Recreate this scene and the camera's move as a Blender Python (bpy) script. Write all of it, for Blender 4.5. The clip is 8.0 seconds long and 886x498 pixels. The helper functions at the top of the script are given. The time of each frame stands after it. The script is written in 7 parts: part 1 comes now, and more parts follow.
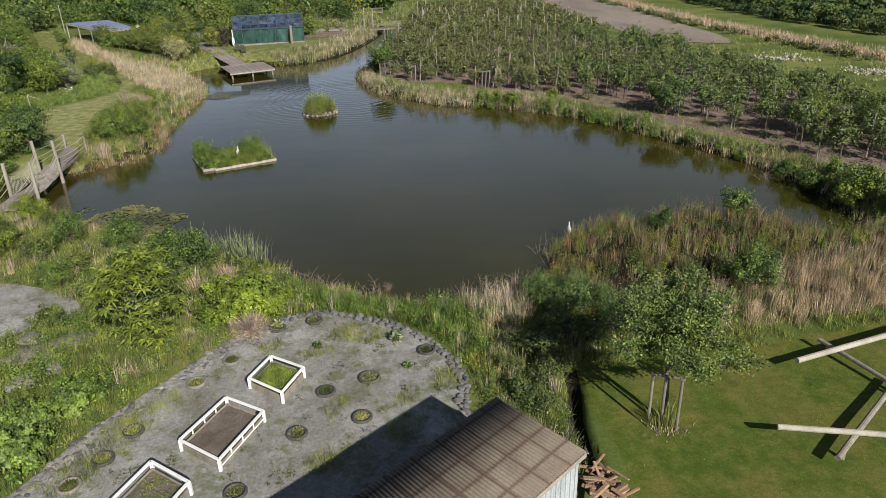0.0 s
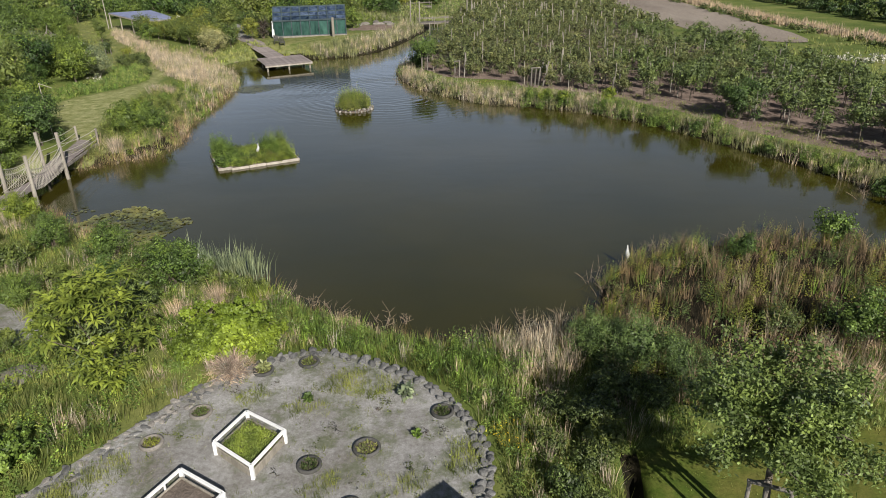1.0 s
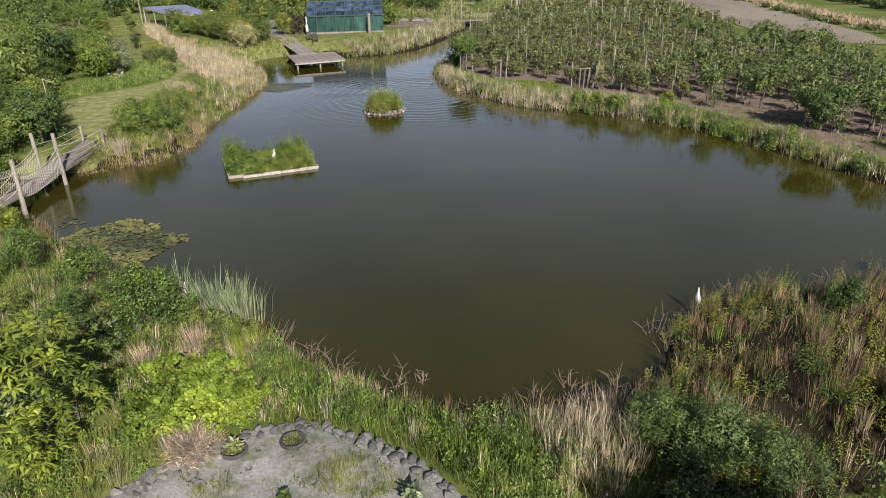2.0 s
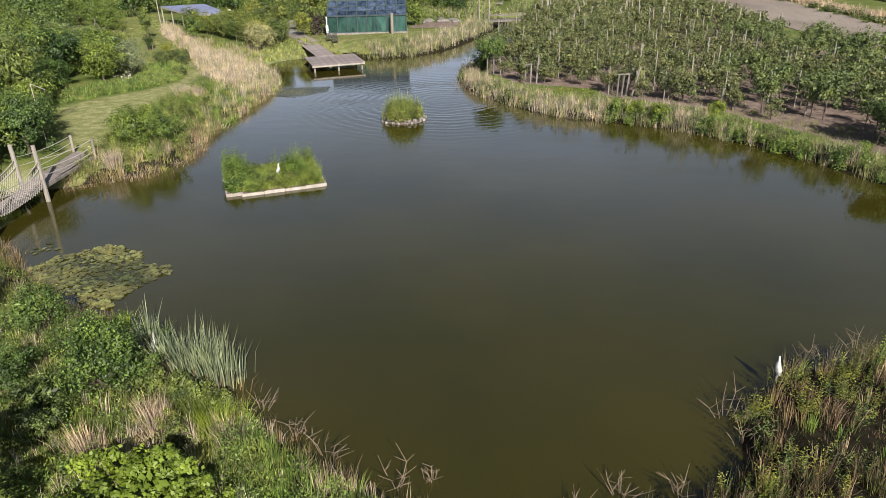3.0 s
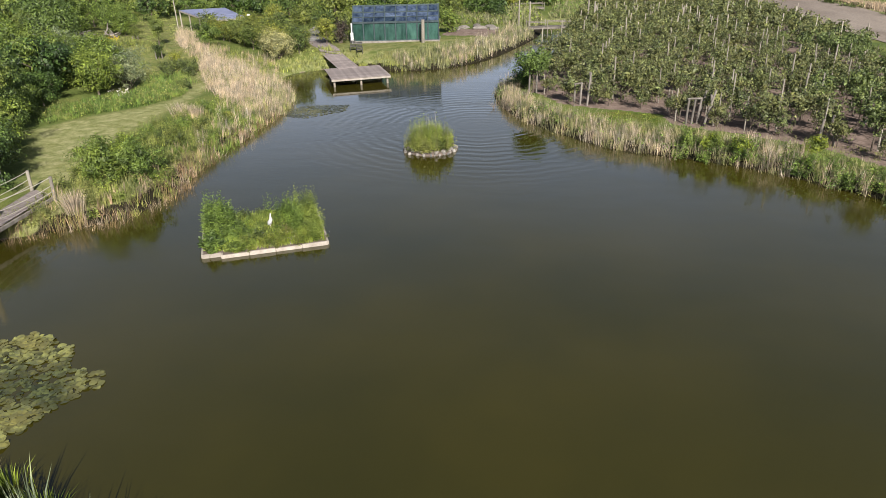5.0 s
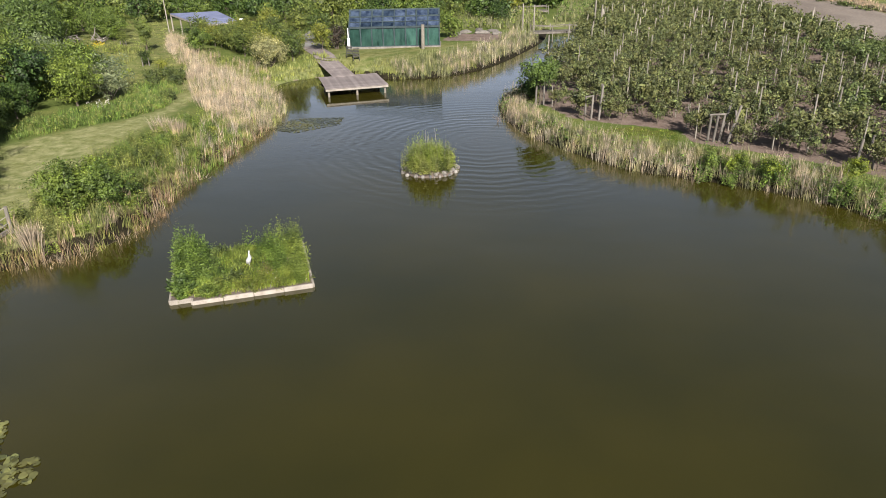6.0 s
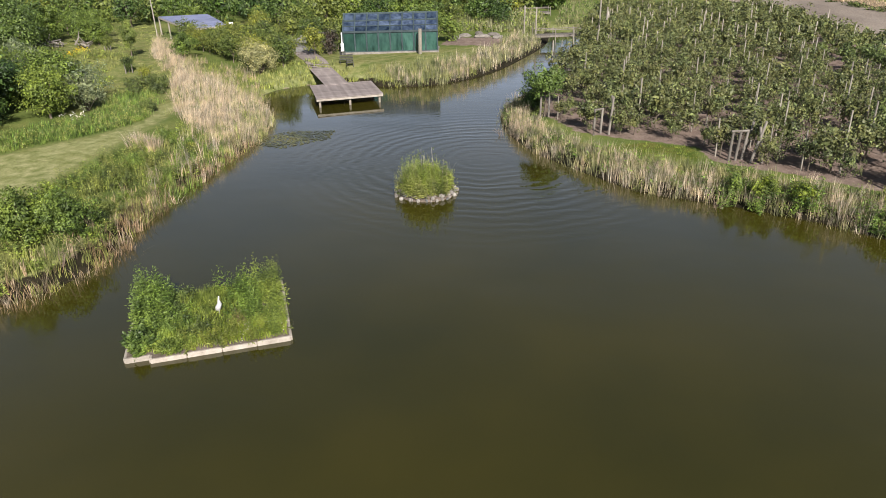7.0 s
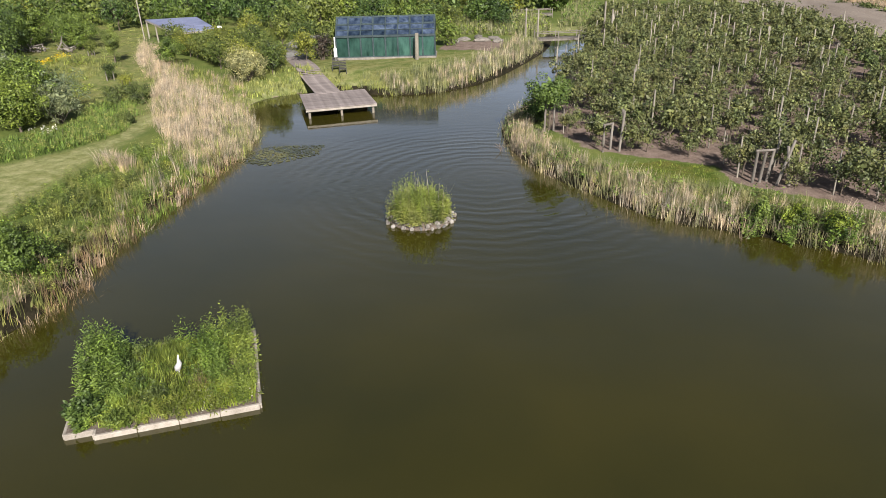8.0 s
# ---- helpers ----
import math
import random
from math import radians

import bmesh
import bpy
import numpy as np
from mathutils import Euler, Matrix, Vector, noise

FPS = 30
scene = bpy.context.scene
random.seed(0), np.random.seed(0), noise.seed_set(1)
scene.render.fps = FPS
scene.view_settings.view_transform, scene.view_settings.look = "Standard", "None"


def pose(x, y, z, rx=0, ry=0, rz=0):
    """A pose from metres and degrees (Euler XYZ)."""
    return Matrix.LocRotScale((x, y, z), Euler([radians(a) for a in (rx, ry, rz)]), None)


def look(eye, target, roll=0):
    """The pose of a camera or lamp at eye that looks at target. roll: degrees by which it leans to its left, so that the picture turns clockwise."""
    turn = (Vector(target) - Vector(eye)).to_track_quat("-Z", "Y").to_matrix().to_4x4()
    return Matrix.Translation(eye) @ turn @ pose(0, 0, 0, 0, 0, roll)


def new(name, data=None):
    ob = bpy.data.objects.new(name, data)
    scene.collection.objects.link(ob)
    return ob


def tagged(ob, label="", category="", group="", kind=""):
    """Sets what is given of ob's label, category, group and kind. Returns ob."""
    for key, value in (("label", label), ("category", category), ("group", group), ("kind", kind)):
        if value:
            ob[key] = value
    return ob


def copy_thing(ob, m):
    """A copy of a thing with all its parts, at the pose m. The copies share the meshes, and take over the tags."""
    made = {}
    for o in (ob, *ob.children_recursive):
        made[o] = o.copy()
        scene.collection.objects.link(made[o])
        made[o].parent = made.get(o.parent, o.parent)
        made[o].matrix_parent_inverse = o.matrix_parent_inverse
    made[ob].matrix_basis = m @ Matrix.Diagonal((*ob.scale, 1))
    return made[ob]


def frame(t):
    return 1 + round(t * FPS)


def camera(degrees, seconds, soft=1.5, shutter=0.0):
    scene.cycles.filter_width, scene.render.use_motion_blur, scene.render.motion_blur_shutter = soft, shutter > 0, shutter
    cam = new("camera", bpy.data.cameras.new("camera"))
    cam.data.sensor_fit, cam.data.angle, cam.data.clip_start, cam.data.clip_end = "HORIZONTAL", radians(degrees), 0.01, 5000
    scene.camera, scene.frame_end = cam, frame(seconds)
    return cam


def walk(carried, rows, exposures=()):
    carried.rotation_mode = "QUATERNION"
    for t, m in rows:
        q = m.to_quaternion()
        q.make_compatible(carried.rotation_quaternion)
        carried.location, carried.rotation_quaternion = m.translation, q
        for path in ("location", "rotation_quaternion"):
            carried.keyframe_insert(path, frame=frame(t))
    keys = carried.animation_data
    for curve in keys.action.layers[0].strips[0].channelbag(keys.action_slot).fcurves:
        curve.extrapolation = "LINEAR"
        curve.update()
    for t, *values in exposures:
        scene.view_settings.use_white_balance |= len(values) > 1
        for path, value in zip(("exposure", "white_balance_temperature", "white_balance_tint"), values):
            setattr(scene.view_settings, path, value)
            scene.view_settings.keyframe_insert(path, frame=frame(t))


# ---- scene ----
cam = camera(65.2, 8.0, soft=0.72)
METRES, EYE, TILT, LEAN, TURN = 36.0, 15.18, 0.0, 0.0, 0.0
ROWS = [
    (0.0, 0.0, 0.0, 0.0, -0.72, -24.53, 1.58),
    (0.5, 0.0099, 0.0746, -0.0202, 1.32, -24.5, 1.45),
    (1.0, 0.0164, 0.1531, -0.0383, 3.54, -24.47, 1.33),
    (1.5, 0.0177, 0.2279, -0.0523, 5.46, -24.45, 1.3),
    (2.0, 0.0156, 0.3013, -0.0642, 7.07, -24.44, 1.27),
    (3.5, -0.0049, 0.4979, -0.0821, 10.29, -24.31, 1.41),
    (4.0, -0.0142, 0.5578, -0.0856, 11.36, -24.24, 1.4),
    (4.5, -0.025, 0.6174, -0.0866, 11.96, -24.21, 1.37),
    (6.0, -0.0588, 0.7799, -0.0837, 12.22, -24.18, 1.34),
    (6.5, -0.0686, 0.8304, -0.0824, 12.18, -24.21, 1.38),
    (7.0, -0.0775, 0.8821, -0.0813, 12.16, -24.26, 1.44),
    (7.5, -0.0849, 0.9307, -0.0807, 12.14, -24.31, 1.5),
    (8.0, -0.0936, 0.9817, -0.0787, 12.13, -24.36, 1.53),
]
walk(cam, [(t, pose(0, 0, EYE, TILT, LEAN, TURN) @ pose(METRES * x, METRES * y, METRES * z, 90 + pitch, roll, yaw)) for t, x, y, z, yaw, pitch, roll in ROWS],
     exposures=[(0.0, 0.08, 6500, 9), (1.0, 0.17, 6500, 10), (2.0, 0.3, 6500, 11.5), (3.5, 0.52, 6500, 13), (8.0, 0.5, 6500, 13)])

# ---- light ----
SUN = Vector((0.388, -0.754, 0.530)).normalized()
world = bpy.data.worlds.new("world")
scene.world = world
world.use_nodes = True
wn = world.node_tree.nodes
sky = wn.new("ShaderNodeTexSky")
sky.sky_type, sky.sun_disc = "NISHITA", False
sky.sun_elevation, sky.sun_rotation = radians(32), math.atan2(SUN.x, SUN.y)
sky.air_density, sky.dust_density = 1.0, 1.0
# thin high cloud, drawn out in one layer over the whole sky
wl = world.node_tree.links
split = wn.new("ShaderNodeSeparateXYZ")
wl.new(wn.new("ShaderNodeTexCoord").outputs["Generated"], split.inputs[0])
lift = wn.new("ShaderNodeMath")
lift.operation = "ADD"
lift.inputs[1].default_value = 0.12
wl.new(split.outputs["Z"], lift.inputs[0])
flat = wn.new("ShaderNodeCombineXYZ")
for axis in ("X", "Y"):
    over = wn.new("ShaderNodeMath")
    over.operation = "DIVIDE"
    wl.new(split.outputs[axis], over.inputs[0])
    wl.new(lift.outputs[0], over.inputs[1])
    wl.new(over.outputs[0], flat.inputs[axis])
veil = wn.new("ShaderNodeTexNoise")
veil.inputs["Scale"].default_value, veil.inputs["Detail"].default_value = 0.8, 4.0
wl.new(flat.outputs[0], veil.inputs["Vector"])
# looking low through the layer, more of it lies in the way
thick = wn.new("ShaderNodeMath")
thick.operation, thick.use_clamp = "SUBTRACT", True
thick.inputs[0].default_value = 1.0
wl.new(split.outputs["Z"], thick.inputs[1])
long_way = wn.new("ShaderNodeMath")
long_way.operation = "POWER"
long_way.inputs[1].default_value = 5.0
wl.new(thick.outputs[0], long_way.inputs[0])
wisps = wn.new("ShaderNodeMapRange")
wisps.inputs["From Min"].default_value, wisps.inputs["From Max"].default_value = 0.35, 0.68
wisps.inputs["To Min"].default_value, wisps.inputs["To Max"].default_value = 0.7, 1.25
wl.new(veil.outputs["Fac"], wisps.inputs["Value"])
cover = wn.new("ShaderNodeMath")
cover.operation, cover.use_clamp = "MULTIPLY", True
wl.new(long_way.outputs[0], cover.inputs[0])
wl.new(wisps.outputs["Result"], cover.inputs[1])
cloudy = wn.new("ShaderNodeMix")
cloudy.data_type = "RGBA"
cloudy.inputs["B"].default_value = (26.5, 31, 41, 1)
wl.new(cover.outputs[0], cloudy.inputs["Factor"])
wl.new(sky.outputs[0], cloudy.inputs["A"])
wl.new(cloudy.outputs["Result"], wn["Background"].inputs[0])
wn["Background"].inputs[1].default_value = 0.039
sun = new("sun", bpy.data.lights.new("sun", "SUN"))
sun.data.energy, sun.data.angle, sun.data.color = 6.0, radians(0.55), (1.0, 0.95, 0.87)
sun.matrix_world = look((0, 0, 0), -SUN)

# ---- tools ----


def nodes_of(name):
    m = bpy.data.materials.new(name)
    m.use_nodes = True
    return m, m.node_tree.nodes, m.node_tree.links, m.node_tree.nodes["Principled BSDF"]


def noise_node(n, l, scale, detail=4.0, rough=0.6, stretch=(1, 1, 1), space="Position"):
    if space == "Position":
        src = n.new("ShaderNodeNewGeometry").outputs["Position"]
    else:
        src = n.new("ShaderNodeTexCoord").outputs["Object"]
    mp = n.new("ShaderNodeMapping")
    mp.inputs["Scale"].default_value = stretch
    l.new(src, mp.inputs["Vector"])
    t = n.new("ShaderNodeTexNoise")
    t.inputs["Scale"].default_value, t.inputs["Detail"].default_value, t.inputs["Roughness"].default_value = scale, detail, rough
    l.new(mp.outputs["Vector"], t.inputs["Vector"])
    return t.outputs["Fac"]


def ramp(n, l, fac, stops):
    r = n.new("ShaderNodeValToRGB")
    e = r.color_ramp.elements
    while len(e) < len(stops):
        e.new(0.5)
    for k, (p, c) in enumerate(stops):
        e[k].position, e[k].color = p, (*c, 1)
    l.new(fac, r.inputs["Fac"])
    return r.outputs["Color"]


def mixed(n, l, fac, a, b, kind="MIX"):
    m = n.new("ShaderNodeMix")
    m.data_type, m.blend_type = "RGBA", kind
    for sock, v in ((m.inputs["Factor"], fac), (m.inputs["A"], a), (m.inputs["B"], b)):
        if isinstance(v, (float, int)):
            sock.default_value = v
        elif isinstance(v, tuple):
            sock.default_value = (*v, 1)
        else:
            l.new(v, sock)
    return m.outputs["Result"]


def maths(n, l, op, a, b=0.0, clamp=False):
    m = n.new("ShaderNodeMath")
    m.operation, m.use_clamp = op, clamp
    for sock, v in zip(m.inputs, (a, b)):
        if isinstance(v, (float, int)):
            sock.default_value = v
        else:
            l.new(v, sock)
    return m.outputs[0]


def bump(n, l, bsdf, height, strength=0.4, distance=0.02):
    b = n.new("ShaderNodeBump")
    b.inputs["Strength"].default_value, b.inputs["Distance"].default_value = strength, distance
    l.new(height, b.inputs["Height"])
    l.new(b.outputs[0], bsdf.inputs["Normal"])


def leaf_material(name, dark, light, patch=None, through_light=0.3, rough=0.55, patch_scale=0.35, vary=False, tuft_scale=1.7):
    """Foliage: every leaf its own shade, drifting over the plant."""
    m, n, l, b = nodes_of(name)
    isle = n.new("ShaderNodeNewGeometry").outputs["Random Per Island"]
    col = ramp(n, l, isle, [(0.0, tuple(c * 0.28 for c in dark)), (0.42, tuple((p + q) * 0.37 for p, q in zip(dark, light))), (0.78, light), (1.0, tuple(min(c * 1.6, 0.8) for c in light))])
    drift = noise_node(n, l, patch_scale, 3.0)
    col = mixed(n, l, ramp(n, l, drift, [(0.4, (0, 0, 0)), (0.62, (1, 1, 1))]), col, patch or tuple(c * 0.75 for c in light))
    who = n.new("ShaderNodeObjectInfo").outputs["Random"]
    col = mixed(n, l, maths(n, l, "MULTIPLY", who, 0.35), col, tuple(c * 0.8 for c in light[:1]) + (light[1] * 0.72, light[2] * 0.6))
    if vary:
        col = mixed(n, l, 1.0, col, ramp(n, l, who, [(0.0, (0.45, 0.56, 0.6)), (0.35, (0.75, 0.81, 0.82)), (0.7, (0.95, 0.96, 0.95)), (1.0, (1.35, 1.24, 0.82))]), "MULTIPLY")
    # tuft by tuft, darker and lighter colour that imitates the shading of clumps
    tuft = noise_node(n, l, tuft_scale, 2.0, 0.5)
    col = mixed(n, l, 1.0, col, ramp(n, l, tuft, [(0.36, (0.46, 0.49, 0.48)), (0.5, (0.97, 0.95, 0.92)), (0.66, (1.48, 1.38, 1.18))]), "MULTIPLY")
    l.new(col, b.inputs["Base Color"])
    b.inputs["Roughness"].default_value = rough
    b.inputs["Specular IOR Level"].default_value = 0.4
    tr = n.new("ShaderNodeBsdfTranslucent")
    l.new(mixed(n, l, 0.5, col, (light[0] * 1.2, light[1] * 1.25, light[2] * 0.5)), tr.inputs["Color"])
    mx = n.new("ShaderNodeMixShader")
    mx.inputs["Fac"].default_value = through_light * 0.5
    l.new(b.outputs[0], mx.inputs[1])
    l.new(tr.outputs[0], mx.inputs[2])
    l.new(mx.outputs[0], n["Material Output"].inputs["Surface"])
    return m


def surface(name, stops, scale=3.0, fine=40.0, rough=0.8, relief=0.3, depth=0.01, stretch=(1, 1, 1), space="Object", metal=0.0, vary=0.25, spec=0.4):
    """A solid surface: large patches, fine grain, relief, and a shade of its own for each object."""
    m, n, l, b = nodes_of(name)
    big = noise_node(n, l, scale, 4.0, 0.6, stretch, space)
    small = noise_node(n, l, fine, 3.0, 0.65, stretch, space)
    col = ramp(n, l, big, stops)
    col = mixed(n, l, 0.55, col, ramp(n, l, small, [(0.3, (0.35, 0.35, 0.35)), (0.7, (0.75, 0.75, 0.75))]), "OVERLAY")
    who = n.new("ShaderNodeObjectInfo").outputs["Random"]
    dim = mixed(n, l, who, (1 - vary,) * 3, (1.0, 1.0, 1.0))
    col = mixed(n, l, 1.0, col, dim, "MULTIPLY")
    l.new(col, b.inputs["Base Color"])
    b.inputs["Roughness"].default_value, b.inputs["Metallic"].default_value = rough, metal
    b.inputs["Specular IOR Level"].default_value = spec
    bump(n, l, b, maths(n, l, "ADD", maths(n, l, "MULTIPLY", big, 0.5), small), relief, depth)
    return m


# ---- mesh makers ----
def raw_mesh(name, verts, faces):
    """A mesh from arrays: verts (n, 3) and a list of face arrays (m, 3) or (m, 4)."""
    me = bpy.data.meshes.new(name)
    verts = np.asarray(verts, dtype=np.float32)
    faces = [np.asarray(f, dtype=np.int32) for f in faces if len(f)]
    loops = np.concatenate([f.ravel() for f in faces])
    sizes = np.concatenate([np.full(len(f), f.shape[1], dtype=np.int32) for f in faces])
    starts = np.concatenate([[0], np.cumsum(sizes)[:-1]]).astype(np.int32)
    me.vertices.add(len(verts))
    me.vertices.foreach_set("co", verts.ravel())
    me.loops.add(len(loops))
    me.loops.foreach_set("vertex_index", loops)
    me.polygons.add(len(sizes))
    me.polygons.foreach_set("loop_start", starts)
    me.polygons.foreach_set("loop_total", sizes)
    me.update(calc_edges=True)
    return me


def thing_mesh(name, verts, faces, mat, parent=None):
    if len(verts) == 0:
        verts, faces = np.array([(0, 0, -3.0), (0.01, 0, -3.0), (0, 0.01, -3.0)]), [np.array([(0, 1, 2)])]
    me = raw_mesh(name, verts, faces)
    me.materials.append(mat)
    ob = new(name, me)
    ob.parent = parent
    return ob


def part(name, bm, mat, parent, label="", smooth=False):
    """Links a bmesh as one mesh object under a thing or a part."""
    me = bpy.data.meshes.new(name)
    bmesh.ops.recalc_face_normals(bm, faces=bm.faces)
    bm.to_mesh(me)
    bm.free()
    if smooth:
        me.polygons.foreach_set("use_smooth", [True] * len(me.polygons))
    me.materials.append(mat)
    ob = new(name, me)
    ob.parent = parent
    if label:
        ob["label"] = label
    return ob


def again(name, me, parent, m):
    """One more piece on a mesh that alike pieces share."""
    ob = new(name, me)
    ob.parent = parent
    ob.matrix_basis = m
    return ob


def holder(name, m, label, category, group="", kind=""):
    ob = new(name)
    ob.matrix_basis = m
    return tagged(ob, label, category, group, kind)


def box(bm, size, m, bevel=0.0, wobble=0.0):
    """A box of that size about the pose m, its edges rounded off."""
    r = bmesh.ops.create_cube(bm, size=1.0, matrix=m @ Matrix.Diagonal((*size, 1)))
    vs = r["verts"]
    if bevel:
        es = list({e for v in vs for e in v.link_edges})
        bmesh.ops.bevel(bm, geom=es, offset=bevel, segments=1, affect="EDGES", profile=0.5)
    if wobble:
        for v in vs:
            if v.is_valid:
                v.co += Vector([random.uniform(-wobble, wobble) for _ in range(3)])


def tube(bm, points, radii, sides=6, cap=True):
    """A bent tapering tube along the points."""
    rings = []
    pts = [Vector(p) for p in points]
    for k, p in enumerate(pts):
        d = (pts[min(k + 1, len(pts) - 1)] - pts[max(k - 1, 0)]).normalized()
        q = d.to_track_quat("Z", "Y")
        rings.append([bm.verts.new(p + q @ Vector((math.cos(a) * radii[k], math.sin(a) * radii[k], 0)))
                      for a in (2 * math.pi * s / sides for s in range(sides))])
    for a, b in zip(rings, rings[1:]):
        for s in range(sides):
            bm.faces.new((a[s], a[(s + 1) % sides], b[(s + 1) % sides], b[s]))
    if cap:
        bm.faces.new(list(reversed(rings[0])))
        bm.faces.new(rings[-1])


def unit(v):
    return v / np.maximum(np.linalg.norm(v, axis=1, keepdims=True), 1e-9)


def leaf_arrays(centre, out, length, width, rng, droop=0.0):
    """Leaves as folded rhombs: four points and two faces each, pointing about along out."""
    n = len(centre)
    d = unit(out + rng.normal(0, 0.75, (n, 3)) - np.array([0, 0, droop]))
    s = unit(np.cross(d, unit(rng.normal(0, 1, (n, 3)) + np.array([0, 0, 0.8]))))
    up = np.cross(s, d)
    ln = (length * rng.uniform(0.65, 1.3, n))[:, None]
    wd = (width * rng.uniform(0.7, 1.2, n))[:, None]
    v = np.stack([centre, centre + d * ln * 0.5 + s * wd / 2 + up * wd * 0.15, centre + d * ln, centre + d * ln * 0.5 - s * wd / 2 + up * wd * 0.15], axis=1)
    i = np.arange(n, dtype=np.int32)[:, None] * 4
    return v.reshape(-1, 3), np.concatenate([i + [0, 1, 2], i + [0, 2, 3]])


def shell_leaves(centre, face, length, width, rng, loose=0.55):
    """Leaves that lie roughly across the way that they face, as on the outside of a clump."""
    n = len(centre)
    nrm = unit(face + rng.normal(0, loose, (n, 3)))
    d = unit(np.cross(nrm, rng.normal(0, 1, (n, 3))) - np.array([0, 0, 0.25]))
    s = unit(np.cross(d, nrm))
    ln = (length * rng.uniform(0.6, 1.35, n))[:, None]
    wd = (width * rng.uniform(0.7, 1.2, n))[:, None]
    mid = centre + d * ln * 0.5 - nrm * wd * 0.12
    v = np.stack([centre, mid + s * wd / 2, centre + d * ln, mid - s * wd / 2], axis=1)
    i = np.arange(n, dtype=np.int32)[:, None] * 4
    return v.reshape(-1, 3), np.concatenate([i + [0, 1, 2], i + [0, 2, 3]])


def blade_arrays(base, height, width, lean, rng, bend=0.35, two=True):
    """Upright blades that taper and bend over."""
    n = len(base)
    a = rng.uniform(0, 2 * np.pi, n)
    side = np.stack([np.cos(a), np.sin(a), np.zeros(n)], axis=1) * (np.broadcast_to(width, n) * rng.uniform(0.6, 1.3, n))[:, None] / 2
    b = rng.uniform(0, 2 * np.pi, n)
    tilt = np.stack([np.cos(b), np.sin(b), np.zeros(n)], axis=1) * rng.uniform(0, bend, n)[:, None] + np.asarray(lean)
    h = np.broadcast_to(height, n)[:, None]
    up = np.array([0, 0, 1.0])
    mid = base + (up * 0.6 + tilt * 0.35) * h
    tip = base + (up * 0.97 + tilt) * h
    i = np.arange(n, dtype=np.int32)[:, None]
    if not two:
        return np.stack([base - side, base + side, tip], axis=1).reshape(-1, 3), [i * 3 + [0, 1, 2]]
    v = np.stack([base - side, base + side, mid + side * 0.8, mid - side * 0.8, tip], axis=1).reshape(-1, 3)
    return v, [i * 5 + [0, 1, 2, 3], i * 5 + [3, 2, 4]]


# ---- the lie of the land ----
SHORE = [(-36, 40.5), (-30, 41), (-26, 41.2), (-22, 38.6), (-19, 36.4), (-15.5, 34.8), (-12.3, 32.6), (-9, 31), (-7, 29.6), (-4.5, 28.2), (-1.8, 27.2),
         (1, 27.2), (3.4, 28.2), (5, 30), (5.6, 32.4), (7.5, 34.6), (11, 36), (15, 36.6), (17.6, 36), (18.8, 34.4), (21, 33.6), (23, 35.5), (23.2, 39), (22.6, 43),
         (20.7, 47.6), (17.2, 52.8), (13.1, 59), (8.4, 63.2), (4, 65.4), (0, 66.8), (-3.2, 69.8), (-6.4, 73.6), (-8.8, 78.6), (-9.6, 83.5), (-8.8, 90), (-7, 100), (-5.0, 118), (-5.5, 130),
         (-9.2, 131), (-9.2, 119), (-11.2, 107), (-13.4, 99), (-16.6, 94), (-20.6, 92.4), (-25, 93.2), (-29, 92.6), (-31.4, 88.6), (-29.6, 84), (-26.6, 79.6), (-25, 72), (-24.6, 64),
         (-23.8, 58.6), (-22.9, 54.4), (-23.4, 51.7), (-25, 50.2), (-26.8, 48.7), (-29.4, 47.6), (-36, 46.8)]


def rounded_loop(points, steps=4):
    """A smooth closed line through the points."""
    p = np.array(points, dtype=float)
    a, b, c, d = np.roll(p, 1, 0), p, np.roll(p, -1, 0), np.roll(p, -2, 0)
    rows = []
    for s in np.arange(steps) / steps:
        rows.append(0.5 * (2 * b + (c - a) * s + (2 * a - 5 * b + 4 * c - d) * s ** 2 + (3 * b - a - 3 * c + d) * s ** 3))
    return np.stack(rows, axis=1).reshape(-1, 2)


def inside(poly, x, y):
    """Which of the places lie within the polygon."""
    r = np.zeros(np.shape(x), dtype=bool)
    for (x0, y0), (x1, y1) in zip(poly, np.roll(poly, -1, 0)):
        cross = (y0 > y) != (y1 > y)
        r ^= cross & (x < (x1 - x0) * (y - y0) / ((y1 - y0) if y1 != y0 else 1e-9) + x0)
    return r


def away(poly, x, y, closed=True):
    """How far the places lie from a line."""
    q = np.roll(poly, -1, 0) if closed else poly[1:]
    best = np.full(np.shape(x), 1e9)
    for (x0, y0), (x1, y1) in zip(poly if closed else poly[:-1], q):
        dx, dy = x1 - x0, y1 - y0
        t = np.clip(((x - x0) * dx + (y - y0) * dy) / (dx * dx + dy * dy + 1e-12), 0, 1)
        best = np.minimum(best, (x - x0 - t * dx) ** 2 + (y - y0 - t * dy) ** 2)
    return np.sqrt(best)


POND = rounded_loop(SHORE)
YARD = [(-15.6, 26.4), (-17.2, 24.4), (-21, 22.4), (-26, 22.5), (-26, 29), (-19.4, 28.6)]
BARE = [YARD]


def smooth(a, b, v):
    t = np.clip((v - a) / (b - a), 0, 1)
    return t * t * (3 - 2 * t)


def bank(x, y):
    """Distance from the waterline, negative in the water."""
    d = away(POND, x, y)
    return np.where(inside(POND, x, y), -d, d)


